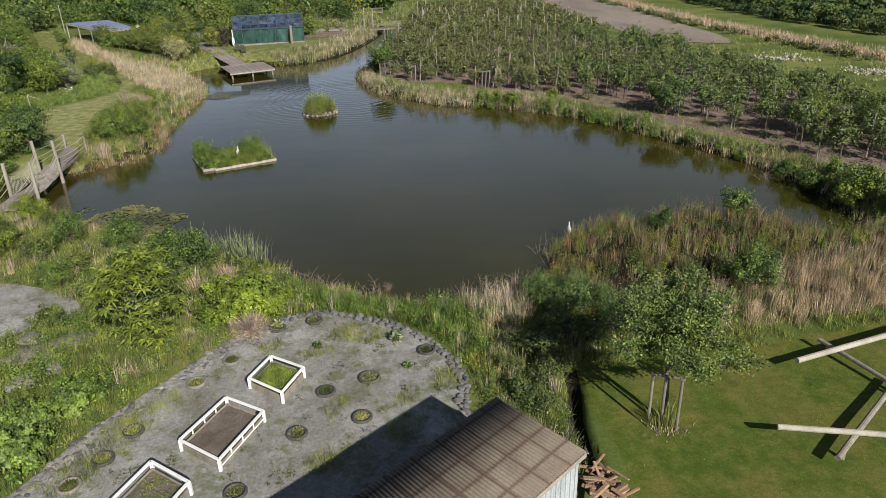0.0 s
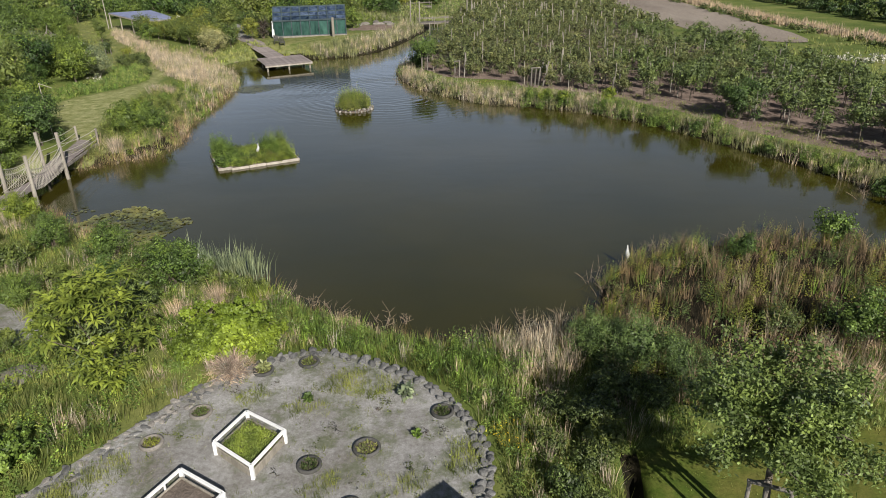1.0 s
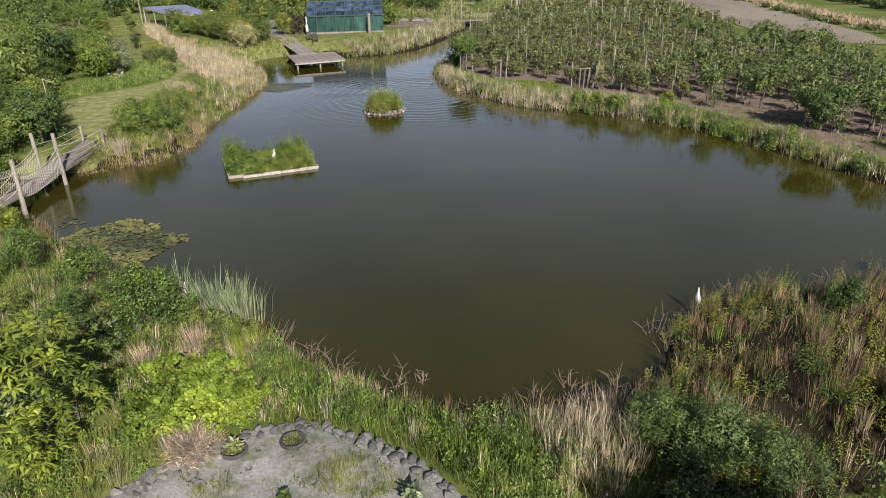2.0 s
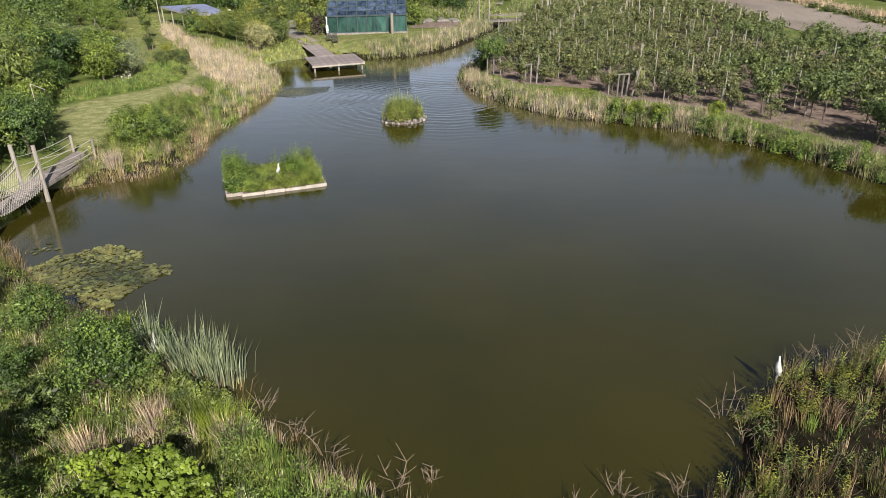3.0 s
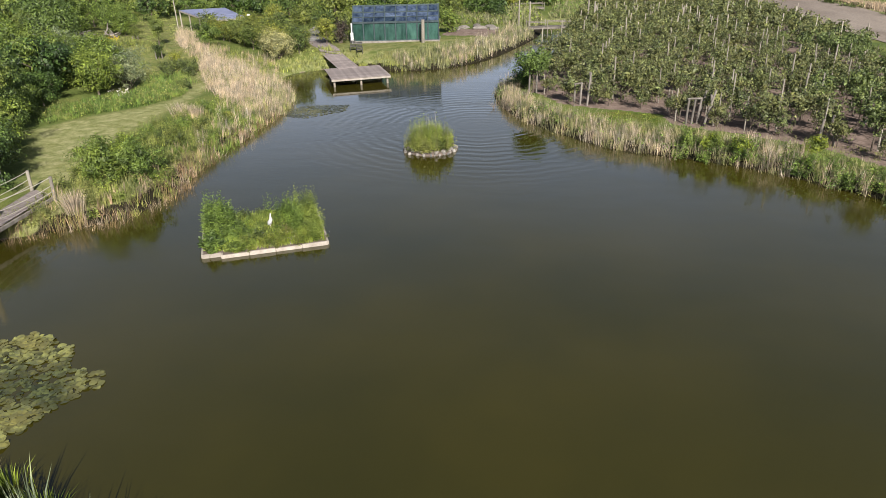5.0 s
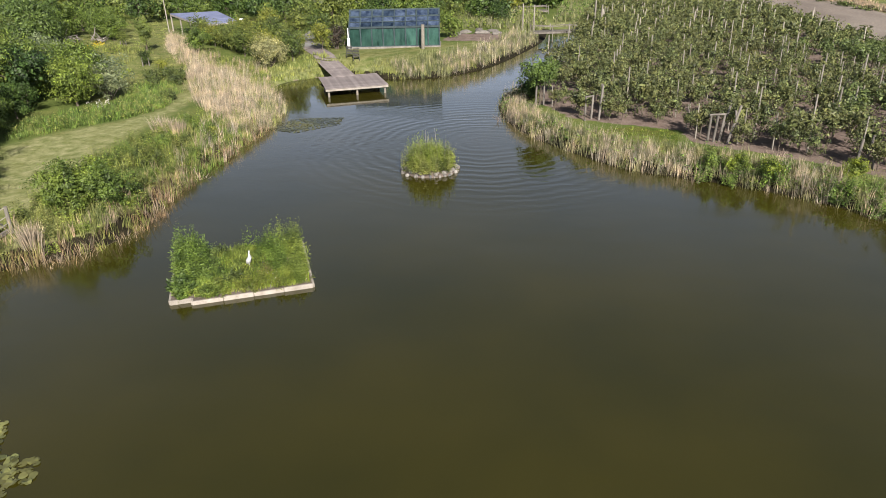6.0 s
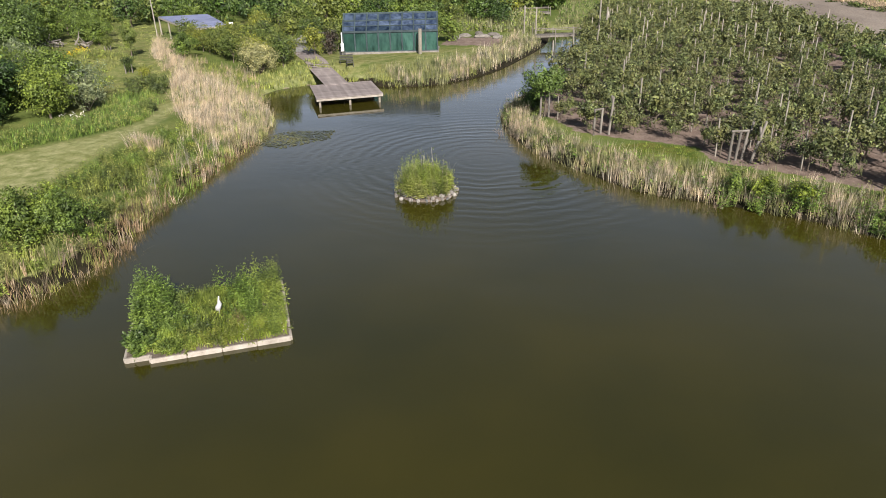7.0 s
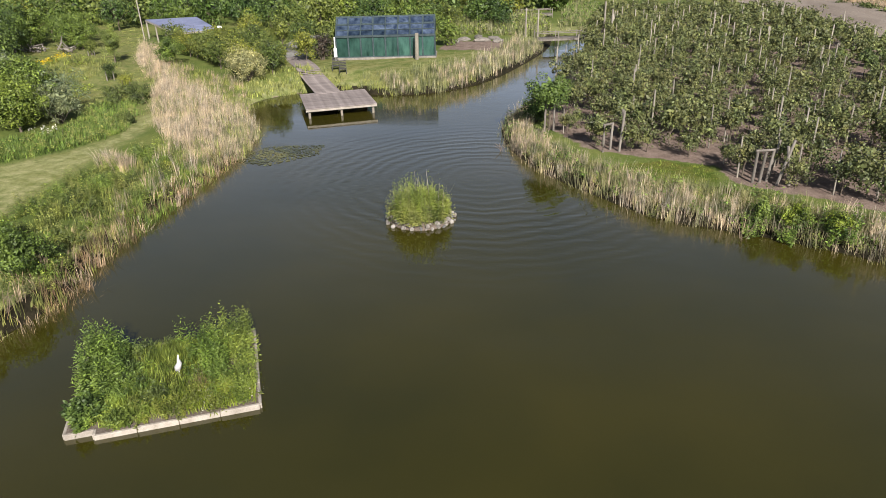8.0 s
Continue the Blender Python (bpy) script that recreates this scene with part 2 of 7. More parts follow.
def lie(x, y):
    """The ground's height."""
    x, y = np.asarray(x, dtype=float), np.asarray(y, dtype=float)
    d = bank(x, y)
    z = np.where(d < 0, np.maximum(d * 0.5, -1.2), 0.5 * smooth(-0.3, 0.9, d) + 0.4 * smooth(0.6, 3.5, d) - 0.05)
    z = z + 0.55 * smooth(88, 99, y) * smooth(-9, -16, x) * smooth(0, 4, d)
    z = z + 1.25 * np.exp(-(((x + 53) / 3.4) ** 2 + ((y - 94.4) / 3.0) ** 2))
    z = z - 0.55 * np.exp(-((x - 4.25 - 0.15 * np.sin(y)) / 0.24) ** 2) * smooth(15.2, 16.2, y) * smooth(21.0, 19.8, y)
    z = z + smooth(2, 6, d) * 0.07 * (np.sin(x * 0.41 + 1) * np.cos(y * 0.33) + 0.15 * np.sin(x * 0.9 + y * 0.7))
    return z


def on_land(x, y):
    return np.stack([x, y, lie(x, y)], axis=1)


def scatter(poly, density, rng, clump=0.0, size=2.5):
    """Places within a polygon; clump thins them out in patches."""
    poly = np.array(poly, dtype=float)
    lo, hi = poly.min(0), poly.max(0)
    n = int((hi - lo).prod() * density)
    p = rng.uniform(lo, hi, (n, 2))
    p = p[inside(poly, p[:, 0], p[:, 1])]
    for hole in BARE:
        p = p[~inside(np.array(hole), p[:, 0], p[:, 1])]
    if clump and len(p):
        w = 0.5 + 0.25 * (np.sin(p[:, 0] * 2.1 / size + 1.3) + np.cos(p[:, 1] * 2.4 / size + p[:, 0] * 0.8 / size)) + 0.2 * np.sin(p[:, 0] * 5.3 / size - p[:, 1] * 4.1 / size)
        p = p[rng.uniform(0, 1, len(p)) < 1 - clump + clump * np.clip(w, 0, 1)]
    return p[:, 0], p[:, 1]


def band(line, inner, outer):
    """The polygon beside an open line, from one distance to another on its left."""
    p = np.array(line, dtype=float)
    t = np.gradient(p, axis=0)
    nrm = unit(np.stack([-t[:, 1], t[:, 0]], axis=1))
    return np.concatenate([p + nrm * inner, (p + nrm * outer)[::-1]])

# ---- materials ----
M_REED = leaf_material("dry_reed", (0.25, 0.2, 0.148), (0.60, 0.52, 0.425), (0.43, 0.352, 0.268), 0.2, 0.7)
M_REED_TAN = leaf_material("tan_reed", (0.16, 0.12, 0.085), (0.54, 0.44, 0.34), (0.38, 0.3, 0.222), 0.2, 0.7, 1.1)
M_REED_BROWN = leaf_material("brown_reed", (0.08, 0.056, 0.036), (0.29, 0.21, 0.14), (0.165, 0.13, 0.062), 0.2, 0.7)
M_GRASS = leaf_material("tall_grass", (0.055, 0.085, 0.018), (0.245, 0.295, 0.078), (0.26, 0.28, 0.10), 0.3)
M_GRASS_DRY = leaf_material("pale_grass", (0.11, 0.125, 0.055), (0.35, 0.345, 0.205), (0.19, 0.215, 0.095), 0.25)
M_NETTLE = leaf_material("lush_herb", (0.032, 0.072, 0.013), (0.15, 0.245, 0.045), (0.16, 0.235, 0.055), 0.3)
M_LEAF = leaf_material("green_leaf", (0.04, 0.078, 0.014), (0.175, 0.255, 0.05), (0.14, 0.195, 0.04), 0.3, vary=True)
M_LEAF_DARK = leaf_material("dark_leaf", (0.028, 0.057, 0.014), (0.125, 0.19, 0.045), (0.09, 0.14, 0.032), 0.25, vary=True)
M_LEAF_GREY = leaf_material("grey_leaf", (0.085, 0.115, 0.065), (0.235, 0.285, 0.17), (0.18, 0.225, 0.125), 0.25, vary=True)
M_LEAF_LIME = leaf_material("lime_leaf", (0.09, 0.145, 0.015), (0.235, 0.315, 0.038), (0.2, 0.285, 0.034), 0.35, tuft_scale=0.45)
M_LEAF_APPLE = leaf_material("apple_leaf", (0.028, 0.047, 0.016), (0.152, 0.194, 0.074), (0.138, 0.144, 0.057), 0.2, patch_scale=0.9)
M_LEAF_ORCHARD = leaf_material("orchard_leaf", (0.028, 0.052, 0.015), (0.135, 0.19, 0.06), (0.115, 0.155, 0.048), 0.2, patch_scale=0.8)
M_LEAF_OLIVE = leaf_material("olive_leaf", (0.048, 0.078, 0.018), (0.195, 0.24, 0.06), (0.15, 0.185, 0.042), 0.3, vary=True)
M_LEAF_GREY_GREEN = leaf_material("willow_leaf", (0.026, 0.054, 0.015), (0.13, 0.20, 0.06), (0.095, 0.145, 0.042), 0.28)
M_LEAF_SUMAC = leaf_material("sumac_leaf", (0.06, 0.1, 0.016), (0.225, 0.295, 0.052), (0.18, 0.24, 0.044), 0.3)
M_LEAF_APPLE_NEAR = leaf_material("apple_tree_leaf", (0.036, 0.068, 0.017), (0.17, 0.24, 0.07), (0.13, 0.185, 0.05), 0.28)
M_LEAF_FEATHER = leaf_material("feathery_leaf", (0.065, 0.105, 0.022), (0.225, 0.285, 0.075), (0.18, 0.235, 0.055), 0.3, tuft_scale=0.6)
M_LEAF_PALE = leaf_material("pale_leaf", (0.16, 0.19, 0.07), (0.42, 0.42, 0.22), (0.3, 0.31, 0.14), 0.25)
M_LEAF_BRAMBLE = leaf_material("bramble_leaf", (0.02, 0.04, 0.011), (0.12, 0.165, 0.05), (0.085, 0.115, 0.032), 0.2)
M_LEAF_PURPLE = leaf_material("purple_leaf", (0.025, 0.022, 0.02), (0.07, 0.052, 0.042), (0.045, 0.05, 0.03), 0.2)
M_HERB = leaf_material("willowherb_leaf", (0.055, 0.09, 0.016), (0.24, 0.315, 0.065), (0.20, 0.27, 0.05), 0.3)
M_YELLOW = leaf_material("yellow_flower", (0.45, 0.33, 0.01), (0.8, 0.62, 0.03), None, 0.2)
M_WHITE_FLOWER = leaf_material("white_flower", (0.42, 0.43, 0.36), (0.7, 0.7, 0.64), None, 0.2)
M_CATTAIL = leaf_material("cattail_leaf", (0.10, 0.145, 0.085), (0.28, 0.34, 0.22), (0.2, 0.25, 0.15), 0.3)
M_PAD = leaf_material("lily_pad", (0.06, 0.07, 0.025), (0.135, 0.152, 0.06), (0.125, 0.125, 0.048), 0.1, 0.35, 0.9, tuft_scale=0.4)
M_TWIG = surface("bare_twig", [(0.3, (0.17, 0.12, 0.08)), (0.7, (0.33, 0.26, 0.20))], 2, 30)
M_DEAD_STALK = surface("dead_stalk", [(0.3, (0.28, 0.25, 0.21)), (0.7, (0.45, 0.41, 0.36))], 2, 30)
M_BARK = surface("bark", [(0.3, (0.07, 0.055, 0.04)), (0.7, (0.19, 0.155, 0.12))], 3, 30, 0.9, 0.6, 0.02, (1, 1, 0.3))
M_POST = surface("weathered_post", [(0.3, (0.17, 0.15, 0.12)), (0.7, (0.33, 0.30, 0.25))], 2.5, 35, 0.85, 0.4, 0.01, (1, 1, 0.15))
M_POST_DARK = surface("grey_pole", [(0.3, (0.11, 0.098, 0.082)), (0.7, (0.25, 0.225, 0.195))], 2.5, 35, 0.85, 0.4, 0.01, (1, 1, 0.15))
M_DECK = surface("weathered_deck", [(0.3, (0.17, 0.142, 0.132)), (0.7, (0.31, 0.27, 0.256))], 2.0, 30, 0.8, 0.3, 0.006, (1, 1, 1))
M_PALE_WOOD = surface("pale_timber", [(0.3, (0.28, 0.245, 0.205)), (0.7, (0.44, 0.40, 0.345))], 2.0, 30, 0.75, 0.3, 0.006)
M_WHITE = surface("white_paint", [(0.3, (0.70, 0.70, 0.68)), (0.7, (0.83, 0.83, 0.81))], 2.0, 30, 0.6, 0.15, 0.004, vary=0.08)
M_ROCK = surface("grey_stone", [(0.3, (0.085, 0.085, 0.085)), (0.7, (0.24, 0.237, 0.23))], 3.0, 25, 0.9, 0.6, 0.03, vary=0.45)
M_SLAB = surface("pale_slab", [(0.3, (0.145, 0.13, 0.112)), (0.7, (0.26, 0.238, 0.21))], 2.0, 25, 0.9, 0.4, 0.02)
M_ROCK_PALE = surface("pale_stone", [(0.3, (0.17, 0.155, 0.14)), (0.7, (0.36, 0.335, 0.30))], 3.0, 25, 0.9, 0.5, 0.03, vary=0.35)
M_SOIL = surface("dark_soil", [(0.3, (0.10, 0.078, 0.06)), (0.7, (0.19, 0.155, 0.13))], 1.5, 14, 0.95, 0.8, 0.05, space="Position")
M_RUBBER = surface("old_rubber", [(0.3, (0.035, 0.035, 0.033)), (0.7, (0.09, 0.087, 0.08))], 4, 40, 0.8, 0.3, 0.01)


def ground_material():
    m, n, l, b = nodes_of("land")
    zone = n.new("ShaderNodeVertexColor")
    zone.layer_name = "zone"
    sep = n.new("ShaderNodeSeparateColor")
    l.new(zone.outputs["Color"], sep.inputs["Color"])
    big, mid, fine = noise_node(n, l, 0.16, 5), noise_node(n, l, 1.3, 5), noise_node(n, l, 14.0, 4, 0.7)
    meadow = ramp(n, l, big, [(0.3, (0.06, 0.09, 0.022)), (0.5, (0.105, 0.135, 0.034)), (0.7, (0.18, 0.185, 0.062))])
    lawn = mixed(n, l, ramp(n, l, noise_node(n, l, 0.55, 4, 0.65), [(0.42, (0, 0, 0)), (0.66, (0.8, 0.8, 0.8))]), ramp(n, l, mid, [(0.25, (0.042, 0.07, 0.011)), (0.5, (0.07, 0.1, 0.016)), (0.75, (0.125, 0.128, 0.031))]), (0.135, 0.125, 0.034))
    dry = ramp(n, l, mid, [(0.3, (0.19, 0.21, 0.075)), (0.7, (0.33, 0.32, 0.165))])
    soil = ramp(n, l, mid, [(0.3, (0.13, 0.095, 0.08)), (0.7, (0.24, 0.185, 0.155))])
    edge = maths(n, l, "SUBTRACT", mid, 0.5)

    def mask(sock):
        return maths(n, l, "MULTIPLY", maths(n, l, "SUBTRACT", maths(n, l, "ADD", sock, maths(n, l, "MULTIPLY", edge, 0.9)), 0.42), 6.0, True)
    col = mixed(n, l, mask(sep.outputs["Red"]), meadow, lawn)
    col = mixed(n, l, maths(n, l, "ADD", sep.outputs["Green"], maths(n, l, "MULTIPLY", maths(n, l, "MULTIPLY", edge, sep.outputs["Green"]), 1.6), True), col, dry)
    col = mixed(n, l, mask(sep.outputs["Blue"]), col, soil)
    # wet mud darkened near black; shade between tufts and in the ditch painted in
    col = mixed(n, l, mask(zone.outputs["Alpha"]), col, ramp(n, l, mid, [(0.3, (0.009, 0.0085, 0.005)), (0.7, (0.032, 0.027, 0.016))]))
    col = mixed(n, l, 0.55, col, ramp(n, l, noise_node(n, l, 4.6, 4, 0.7), [(0.3, (0.34, 0.36, 0.34)), (0.7, (0.68, 0.66, 0.66))]), "OVERLAY")
    col = mixed(n, l, 0.6, col, ramp(n, l, fine, [(0.3, (0.3, 0.3, 0.3)), (0.7, (0.72, 0.72, 0.72))]), "OVERLAY")
    l.new(col, b.inputs["Base Color"])
    b.inputs["Roughness"].default_value, b.inputs["Specular IOR Level"].default_value = 0.95, 0.1
    bump(n, l, b, maths(n, l, "ADD", fine, mid), 0.6, 0.02)
    return m


def water_material():
    m, n, l, b = nodes_of("pond_water")
    murk = noise_node(n, l, 0.09, 4, 0.55)
    l.new(ramp(n, l, murk, [(0.3, (0.0255, 0.0245, 0.0034)), (0.7, (0.0425, 0.0366, 0.0046))]), b.inputs["Base Color"])
    b.inputs["IOR"].default_value = 1.66
    # light wind roughens the surface in long streaks
    wind = n.new("ShaderNodeMapRange")
    wind.inputs["From Min"].default_value, wind.inputs["From Max"].default_value = 0.42, 0.66
    wind.inputs["To Min"].default_value, wind.inputs["To Max"].default_value = 0.03, 0.17
    l.new(noise_node(n, l, 0.22, 4, 0.6, (0.35, 1.3, 1)), wind.inputs["Value"])
    l.new(wind.outputs["Result"], b.inputs["Roughness"])
    small = noise_node(n, l, 2.4, 3, 0.55, (1, 1.7, 1))
    large = noise_node(n, l, 0.5, 2, 0.5, (1, 1.5, 1))
    # rings that spread from one spot of the channel and die away
    where = n.new("ShaderNodeVectorMath")
    where.operation = "SUBTRACT"
    where.inputs[1].default_value = (-9.0, 71.5, 0)
    l.new(n.new("ShaderNodeNewGeometry").outputs["Position"], where.inputs[0])
    far = n.new("ShaderNodeVectorMath")
    far.operation = "LENGTH"
    l.new(where.outputs[0], far.inputs[0])
    wave = maths(n, l, "SINE", maths(n, l, "ADD", maths(n, l, "MULTIPLY", far.outputs["Value"], 7.5), maths(n, l, "MULTIPLY", large, 9.0)))
    fade = maths(n, l, "MULTIPLY", maths(n, l, "SUBTRACT", 1.0, maths(n, l, "MULTIPLY", maths(n, l, "ABSOLUTE", maths(n, l, "SUBTRACT", far.outputs["Value"], 6.5)), 0.14), True), 0.35)
    h = maths(n, l, "ADD", maths(n, l, "ADD", maths(n, l, "MULTIPLY", small, 0.35), large), maths(n, l, "MULTIPLY", wave, maths(n, l, "MULTIPLY", fade, 1.9)))
    bump(n, l, b, h, 0.12, 0.05)
    return m


# ---- ground and water ----
def steps_out(lo, hi, fine, reach):
    """Even steps from lo to hi, then ever longer ones out to the reach."""
    mid = list(np.arange(lo, hi + fine / 2, fine))
    a, s = [], fine
    while not a or a[-1] < reach:
        s *= 1.22
        a.append((a[-1] if a else 0) + s)
    return np.array([lo - v for v in reversed(a)] + mid + [mid[-1] + v for v in a])


def zone_of(x, y):
    """Mown lawn, dry track, bare soil, mud with painted shade: how much of each a place has."""
    def soft(poly, w=0.6):
        poly = np.array(poly, dtype=float)
        d = away(poly, x, y)
        return smooth(-w, w, np.where(inside(poly, x, y), d, -d))
    lawn = np.maximum.reduce([soft(LAWN), soft(LEFT_LAWN), soft(FAR_LAWN), soft(ORCHARD_VERGE), soft(GLASS_LAWN), soft(GREEN_PATCH)])
    dry = np.maximum.reduce([smooth(1.0, 0.3, away(np.array(TRACK), x, y, False)) * 0.75, smooth(3.0, 1.5, away(np.array(STRAW_STRIP), x, y, False))])
    soil = np.maximum.reduce([soft(ORCHARD_SOIL), smooth(0.5, -0.6, bank(x, y)), soft(FAR_YARD)])
    d = bank(x, y)
    dry = np.maximum(dry, 0.55 * smooth(2.6, 1.0, d) * (d > 0))
    # last weight: mud of spit and waterline, plus the ditch's shadow as colour
    return lawn, np.maximum.reduce([dry, 0.75 * soft(LEFT_LAWN), 0.35 * soft(FAR_LAWN), 0.35 * soft(GLASS_LAWN), 0.3 * soft(ORCHARD_VERGE)]), soil, np.maximum.reduce([soft(MUD_SHADE), 0.9 * smooth(1.3, 0.6, d) * (x > -26), smooth(0.32, 0.18, np.abs(x - 4.25 - 0.15 * np.sin(y))) * (y > 15.2) * (y < 20.8)])


LAWN = [(4.2, 20.5), (5.2, 16), (4.5, 6), (9, -12), (60, -15), (60, 24), (24, 24.2), (17.5, 23.4), (11, 21.8), (8, 22)]
LEFT_LAWN = [(-26.6, 50.6), (-29.4, 52.4), (-34.2, 58.6), (-38.4, 63.2), (-36.6, 67.4), (-34.8, 71.2), (-34.0, 73.8), (-36.4, 81), (-34.2, 80.4), (-32.8, 74), (-32.4, 70.6), (-31.6, 65), (-29.6, 58.5)]
FAR_LAWN = [(-33, 76), (-40, 80), (-50, 82), (-60, 96), (-72, 112), (-80, 132), (-70, 132), (-58, 114), (-46, 98), (-38, 91)]
ORCHARD_VERGE = [(-8.8, 86), (-7.4, 79.6), (-4.6, 74.6), (-1, 71.4), (2, 70), (6, 67.6), (10.0, 65.2), (14.4, 60.4), (18.4, 54), (22.6, 48.6), (25.2, 42), (23.6, 42), (20, 50), (15, 58), (9, 64.6), (1, 68), (-5, 73), (-8.2, 79), (-9.2, 86)]
GREEN_PATCH = [(-2.2, 72.2), (0.4, 73.2), (2.8, 72.4), (2.9, 69.8), (0.3, 69.6)]
ORCHARD_SOIL = [(-7.6, 90), (-6.6, 80.6), (-3.6, 75.2), (-0.6, 73.8), (3.2, 72.6), (3.5, 70.0), (7, 68.2), (10.8, 65.8), (15.2, 60.6), (19.0, 54.2), (23.2, 48.8), (26, 40), (34, 38), (35, 58), (30, 78), (25, 100), (20, 146), (-4, 146), (-5.4, 112)]
GLASS_LAWN = [(-33, 98), (-30, 95), (-20, 94.5), (-15, 96.5), (-12.5, 104), (-14, 112), (-18, 106), (-33, 106)]
FIELD = [(22, 160), (26, 126), (30, 96.5), (34, 95.5), (40, 97), (38.5, 125), (37, 150), (40, 185), (10, 190)]
TRACK = [(-33.6, 75), (-33.6, 70.5), (-34.2, 65), (-32, 58)]
STRAW_STRIP = [(36.5, 166), (38.8, 150), (42.6, 116), (47.2, 95), (51.6, 78), (58, 60), (66, 42)]
MUD_SHADE = [(3.2, 28), (5.6, 32.4), (7.5, 34.6), (11, 36), (15, 36.6), (19, 34), (22, 33), (25, 31), (19, 29), (13, 26.6), (8, 24), (4.6, 23.4)]
FAR_YARD = [(-20, 108), (-20, 116), (-9, 116), (-11, 108)]
TERRACE = [(-14.5, 11.5), (-12.6, 15.2), (-11.2, 18.6), (-9.4, 21.8), (-8, 23.8), (-5.4, 25.4), (-2.4, 24.5), (-0.2, 22.4), (0.7, 20), (0.6, 17.4), (0.4, 12), (-2, 6), (-12, 5)]

gx, gy = steps_out(-44, 40, 0.6, 1500), steps_out(9, 100, 0.6, 1500)
gx = np.unique(np.concatenate([gx, np.arange(3.45, 5.1, 0.11)]))
GX, GY = [a.ravel() for a in np.meshgrid(gx, gy)]
GZ = lie(GX, GY)
idx = np.arange(len(GX)).reshape(len(gy), len(gx))
ground = thing_mesh("ground", np.stack([GX, GY, GZ], axis=1),
                    [np.stack([idx[:-1, :-1], idx[:-1, 1:], idx[1:, 1:], idx[1:, :-1]], axis=-1).reshape(-1, 4)], ground_material())
ground.data.polygons.foreach_set("use_smooth", [True] * len(ground.data.polygons))
lawn_w, dry_w, soil_w, mud_shade_w = zone_of(GX, GY)
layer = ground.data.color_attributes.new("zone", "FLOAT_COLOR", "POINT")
layer.data.foreach_set("color", np.stack([lawn_w, dry_w, soil_w, mud_shade_w], axis=1).astype(np.float32).ravel())
tagged(ground, "green meadow land with mown lawns, tracks and bare soil", "ground", kind="structure")

bm = bmesh.new()
tang = np.roll(POND, -1, 0) - np.roll(POND, 1, 0)
wide = POND + unit(np.stack([tang[:, 1], -tang[:, 0]], axis=1)) * 0.45
bm.faces.new([bm.verts.new((x, y, 0)) for x, y in wide])
bmesh.ops.triangulate(bm, faces=bm.faces[:])
water = part("water", bm, water_material(), None)
tagged(water, "still greenish-brown pond water reflecting the sky", "water", kind="structure")


def terrace_material():
    m, n, l, b = nodes_of("gravel")
    big, mid = noise_node(n, l, 0.55, 5, 0.65), noise_node(n, l, 3.0, 5, 0.7)
    grit, streak = noise_node(n, l, 38.0, 4, 0.75), noise_node(n, l, 9.0, 5, 0.7)
    col = ramp(n, l, big, [(0.3, (0.17, 0.155, 0.137)), (0.5, (0.25, 0.242, 0.23)), (0.7, (0.345, 0.338, 0.328))])
    col = mixed(n, l, 0.6, col, ramp(n, l, grit, [(0.32, (0.22, 0.22, 0.22)), (0.68, (0.78, 0.78, 0.78))]), "OVERLAY")
    col = mixed(n, l, 0.5, col, ramp(n, l, streak, [(0.35, (0.3, 0.28, 0.26)), (0.65, (0.68, 0.69, 0.7))]), "OVERLAY")
    moss = maths(n, l, "MULTIPLY", maths(n, l, "SUBTRACT", maths(n, l, "ADD", maths(n, l, "MULTIPLY", mid, 0.6), maths(n, l, "MULTIPLY", noise_node(n, l, 0.9, 3), 0.6)), 0.585), 7.0, True)
    col = mixed(n, l, maths(n, l, "MULTIPLY", moss, 0.65), col, (0.085, 0.105, 0.03))
    hs = n.new("ShaderNodeHueSaturation")
    hs.inputs["Saturation"].default_value = 0.85
    l.new(col, hs.inputs["Color"])
    l.new(hs.outputs[0], b.inputs["Base Color"])
    b.inputs["Roughness"].default_value, b.inputs["Specular IOR Level"].default_value = 0.95, 0.15
    bump(n, l, b, maths(n, l, "ADD", grit, mid), 0.5, 0.012)
    return m


def drape(name, loop, rings, mat, lift, label, category):
    """A sheet within a loop, laid over the land."""
    c = loop.mean(0)
    p = np.concatenate([c + (loop - c) * s for s in np.linspace(1.0, 1.0 / rings, rings)] + [c[None]])
    v = np.concatenate([p, (lie(p[:, 0], p[:, 1]) + lift)[:, None]], axis=1)
    k, i = len(loop), np.arange(len(loop))
    j = (i + 1) % k
    quads = np.concatenate([np.stack([r * k + i, r * k + j, (r + 1) * k + j, (r + 1) * k + i], axis=1) for r in range(rings - 1)])
    tris = np.stack([(rings - 1) * k + i, (rings - 1) * k + j, np.full(k, rings * k)], axis=1)
    ob = thing_mesh(name, v, [quads, tris], mat)
    ob.data.polygons.foreach_set("use_smooth", [True] * len(ob.data.polygons))
    return tagged(ob, label, category, kind="structure")


drape("gravel_terrace", rounded_loop(TERRACE, 6), 14, terrace_material(), 0.05, "grey gravel terrace with moss and weeds", "gravel")

M_FIELD = surface("dry_field_soil", [(0.3, (0.20, 0.165, 0.135)), (0.7, (0.31, 0.265, 0.22))], 0.15, 6, 0.95, 0.5, 0.05, (1, 0.3, 1), "Position", spec=0.1)
drape("ploughed_field", rounded_loop(FIELD, 4), 16, M_FIELD, 0.06, "bare pale brown ploughed field", "field")
drape("gravel_yard", rounded_loop(YARD, 5), 8, bpy.data.materials["gravel"], 0.05, "worn grey gravel yard in the grass", "gravel")

# ---- plants ----
SWAY = (0.04, 0.05, 0.0)


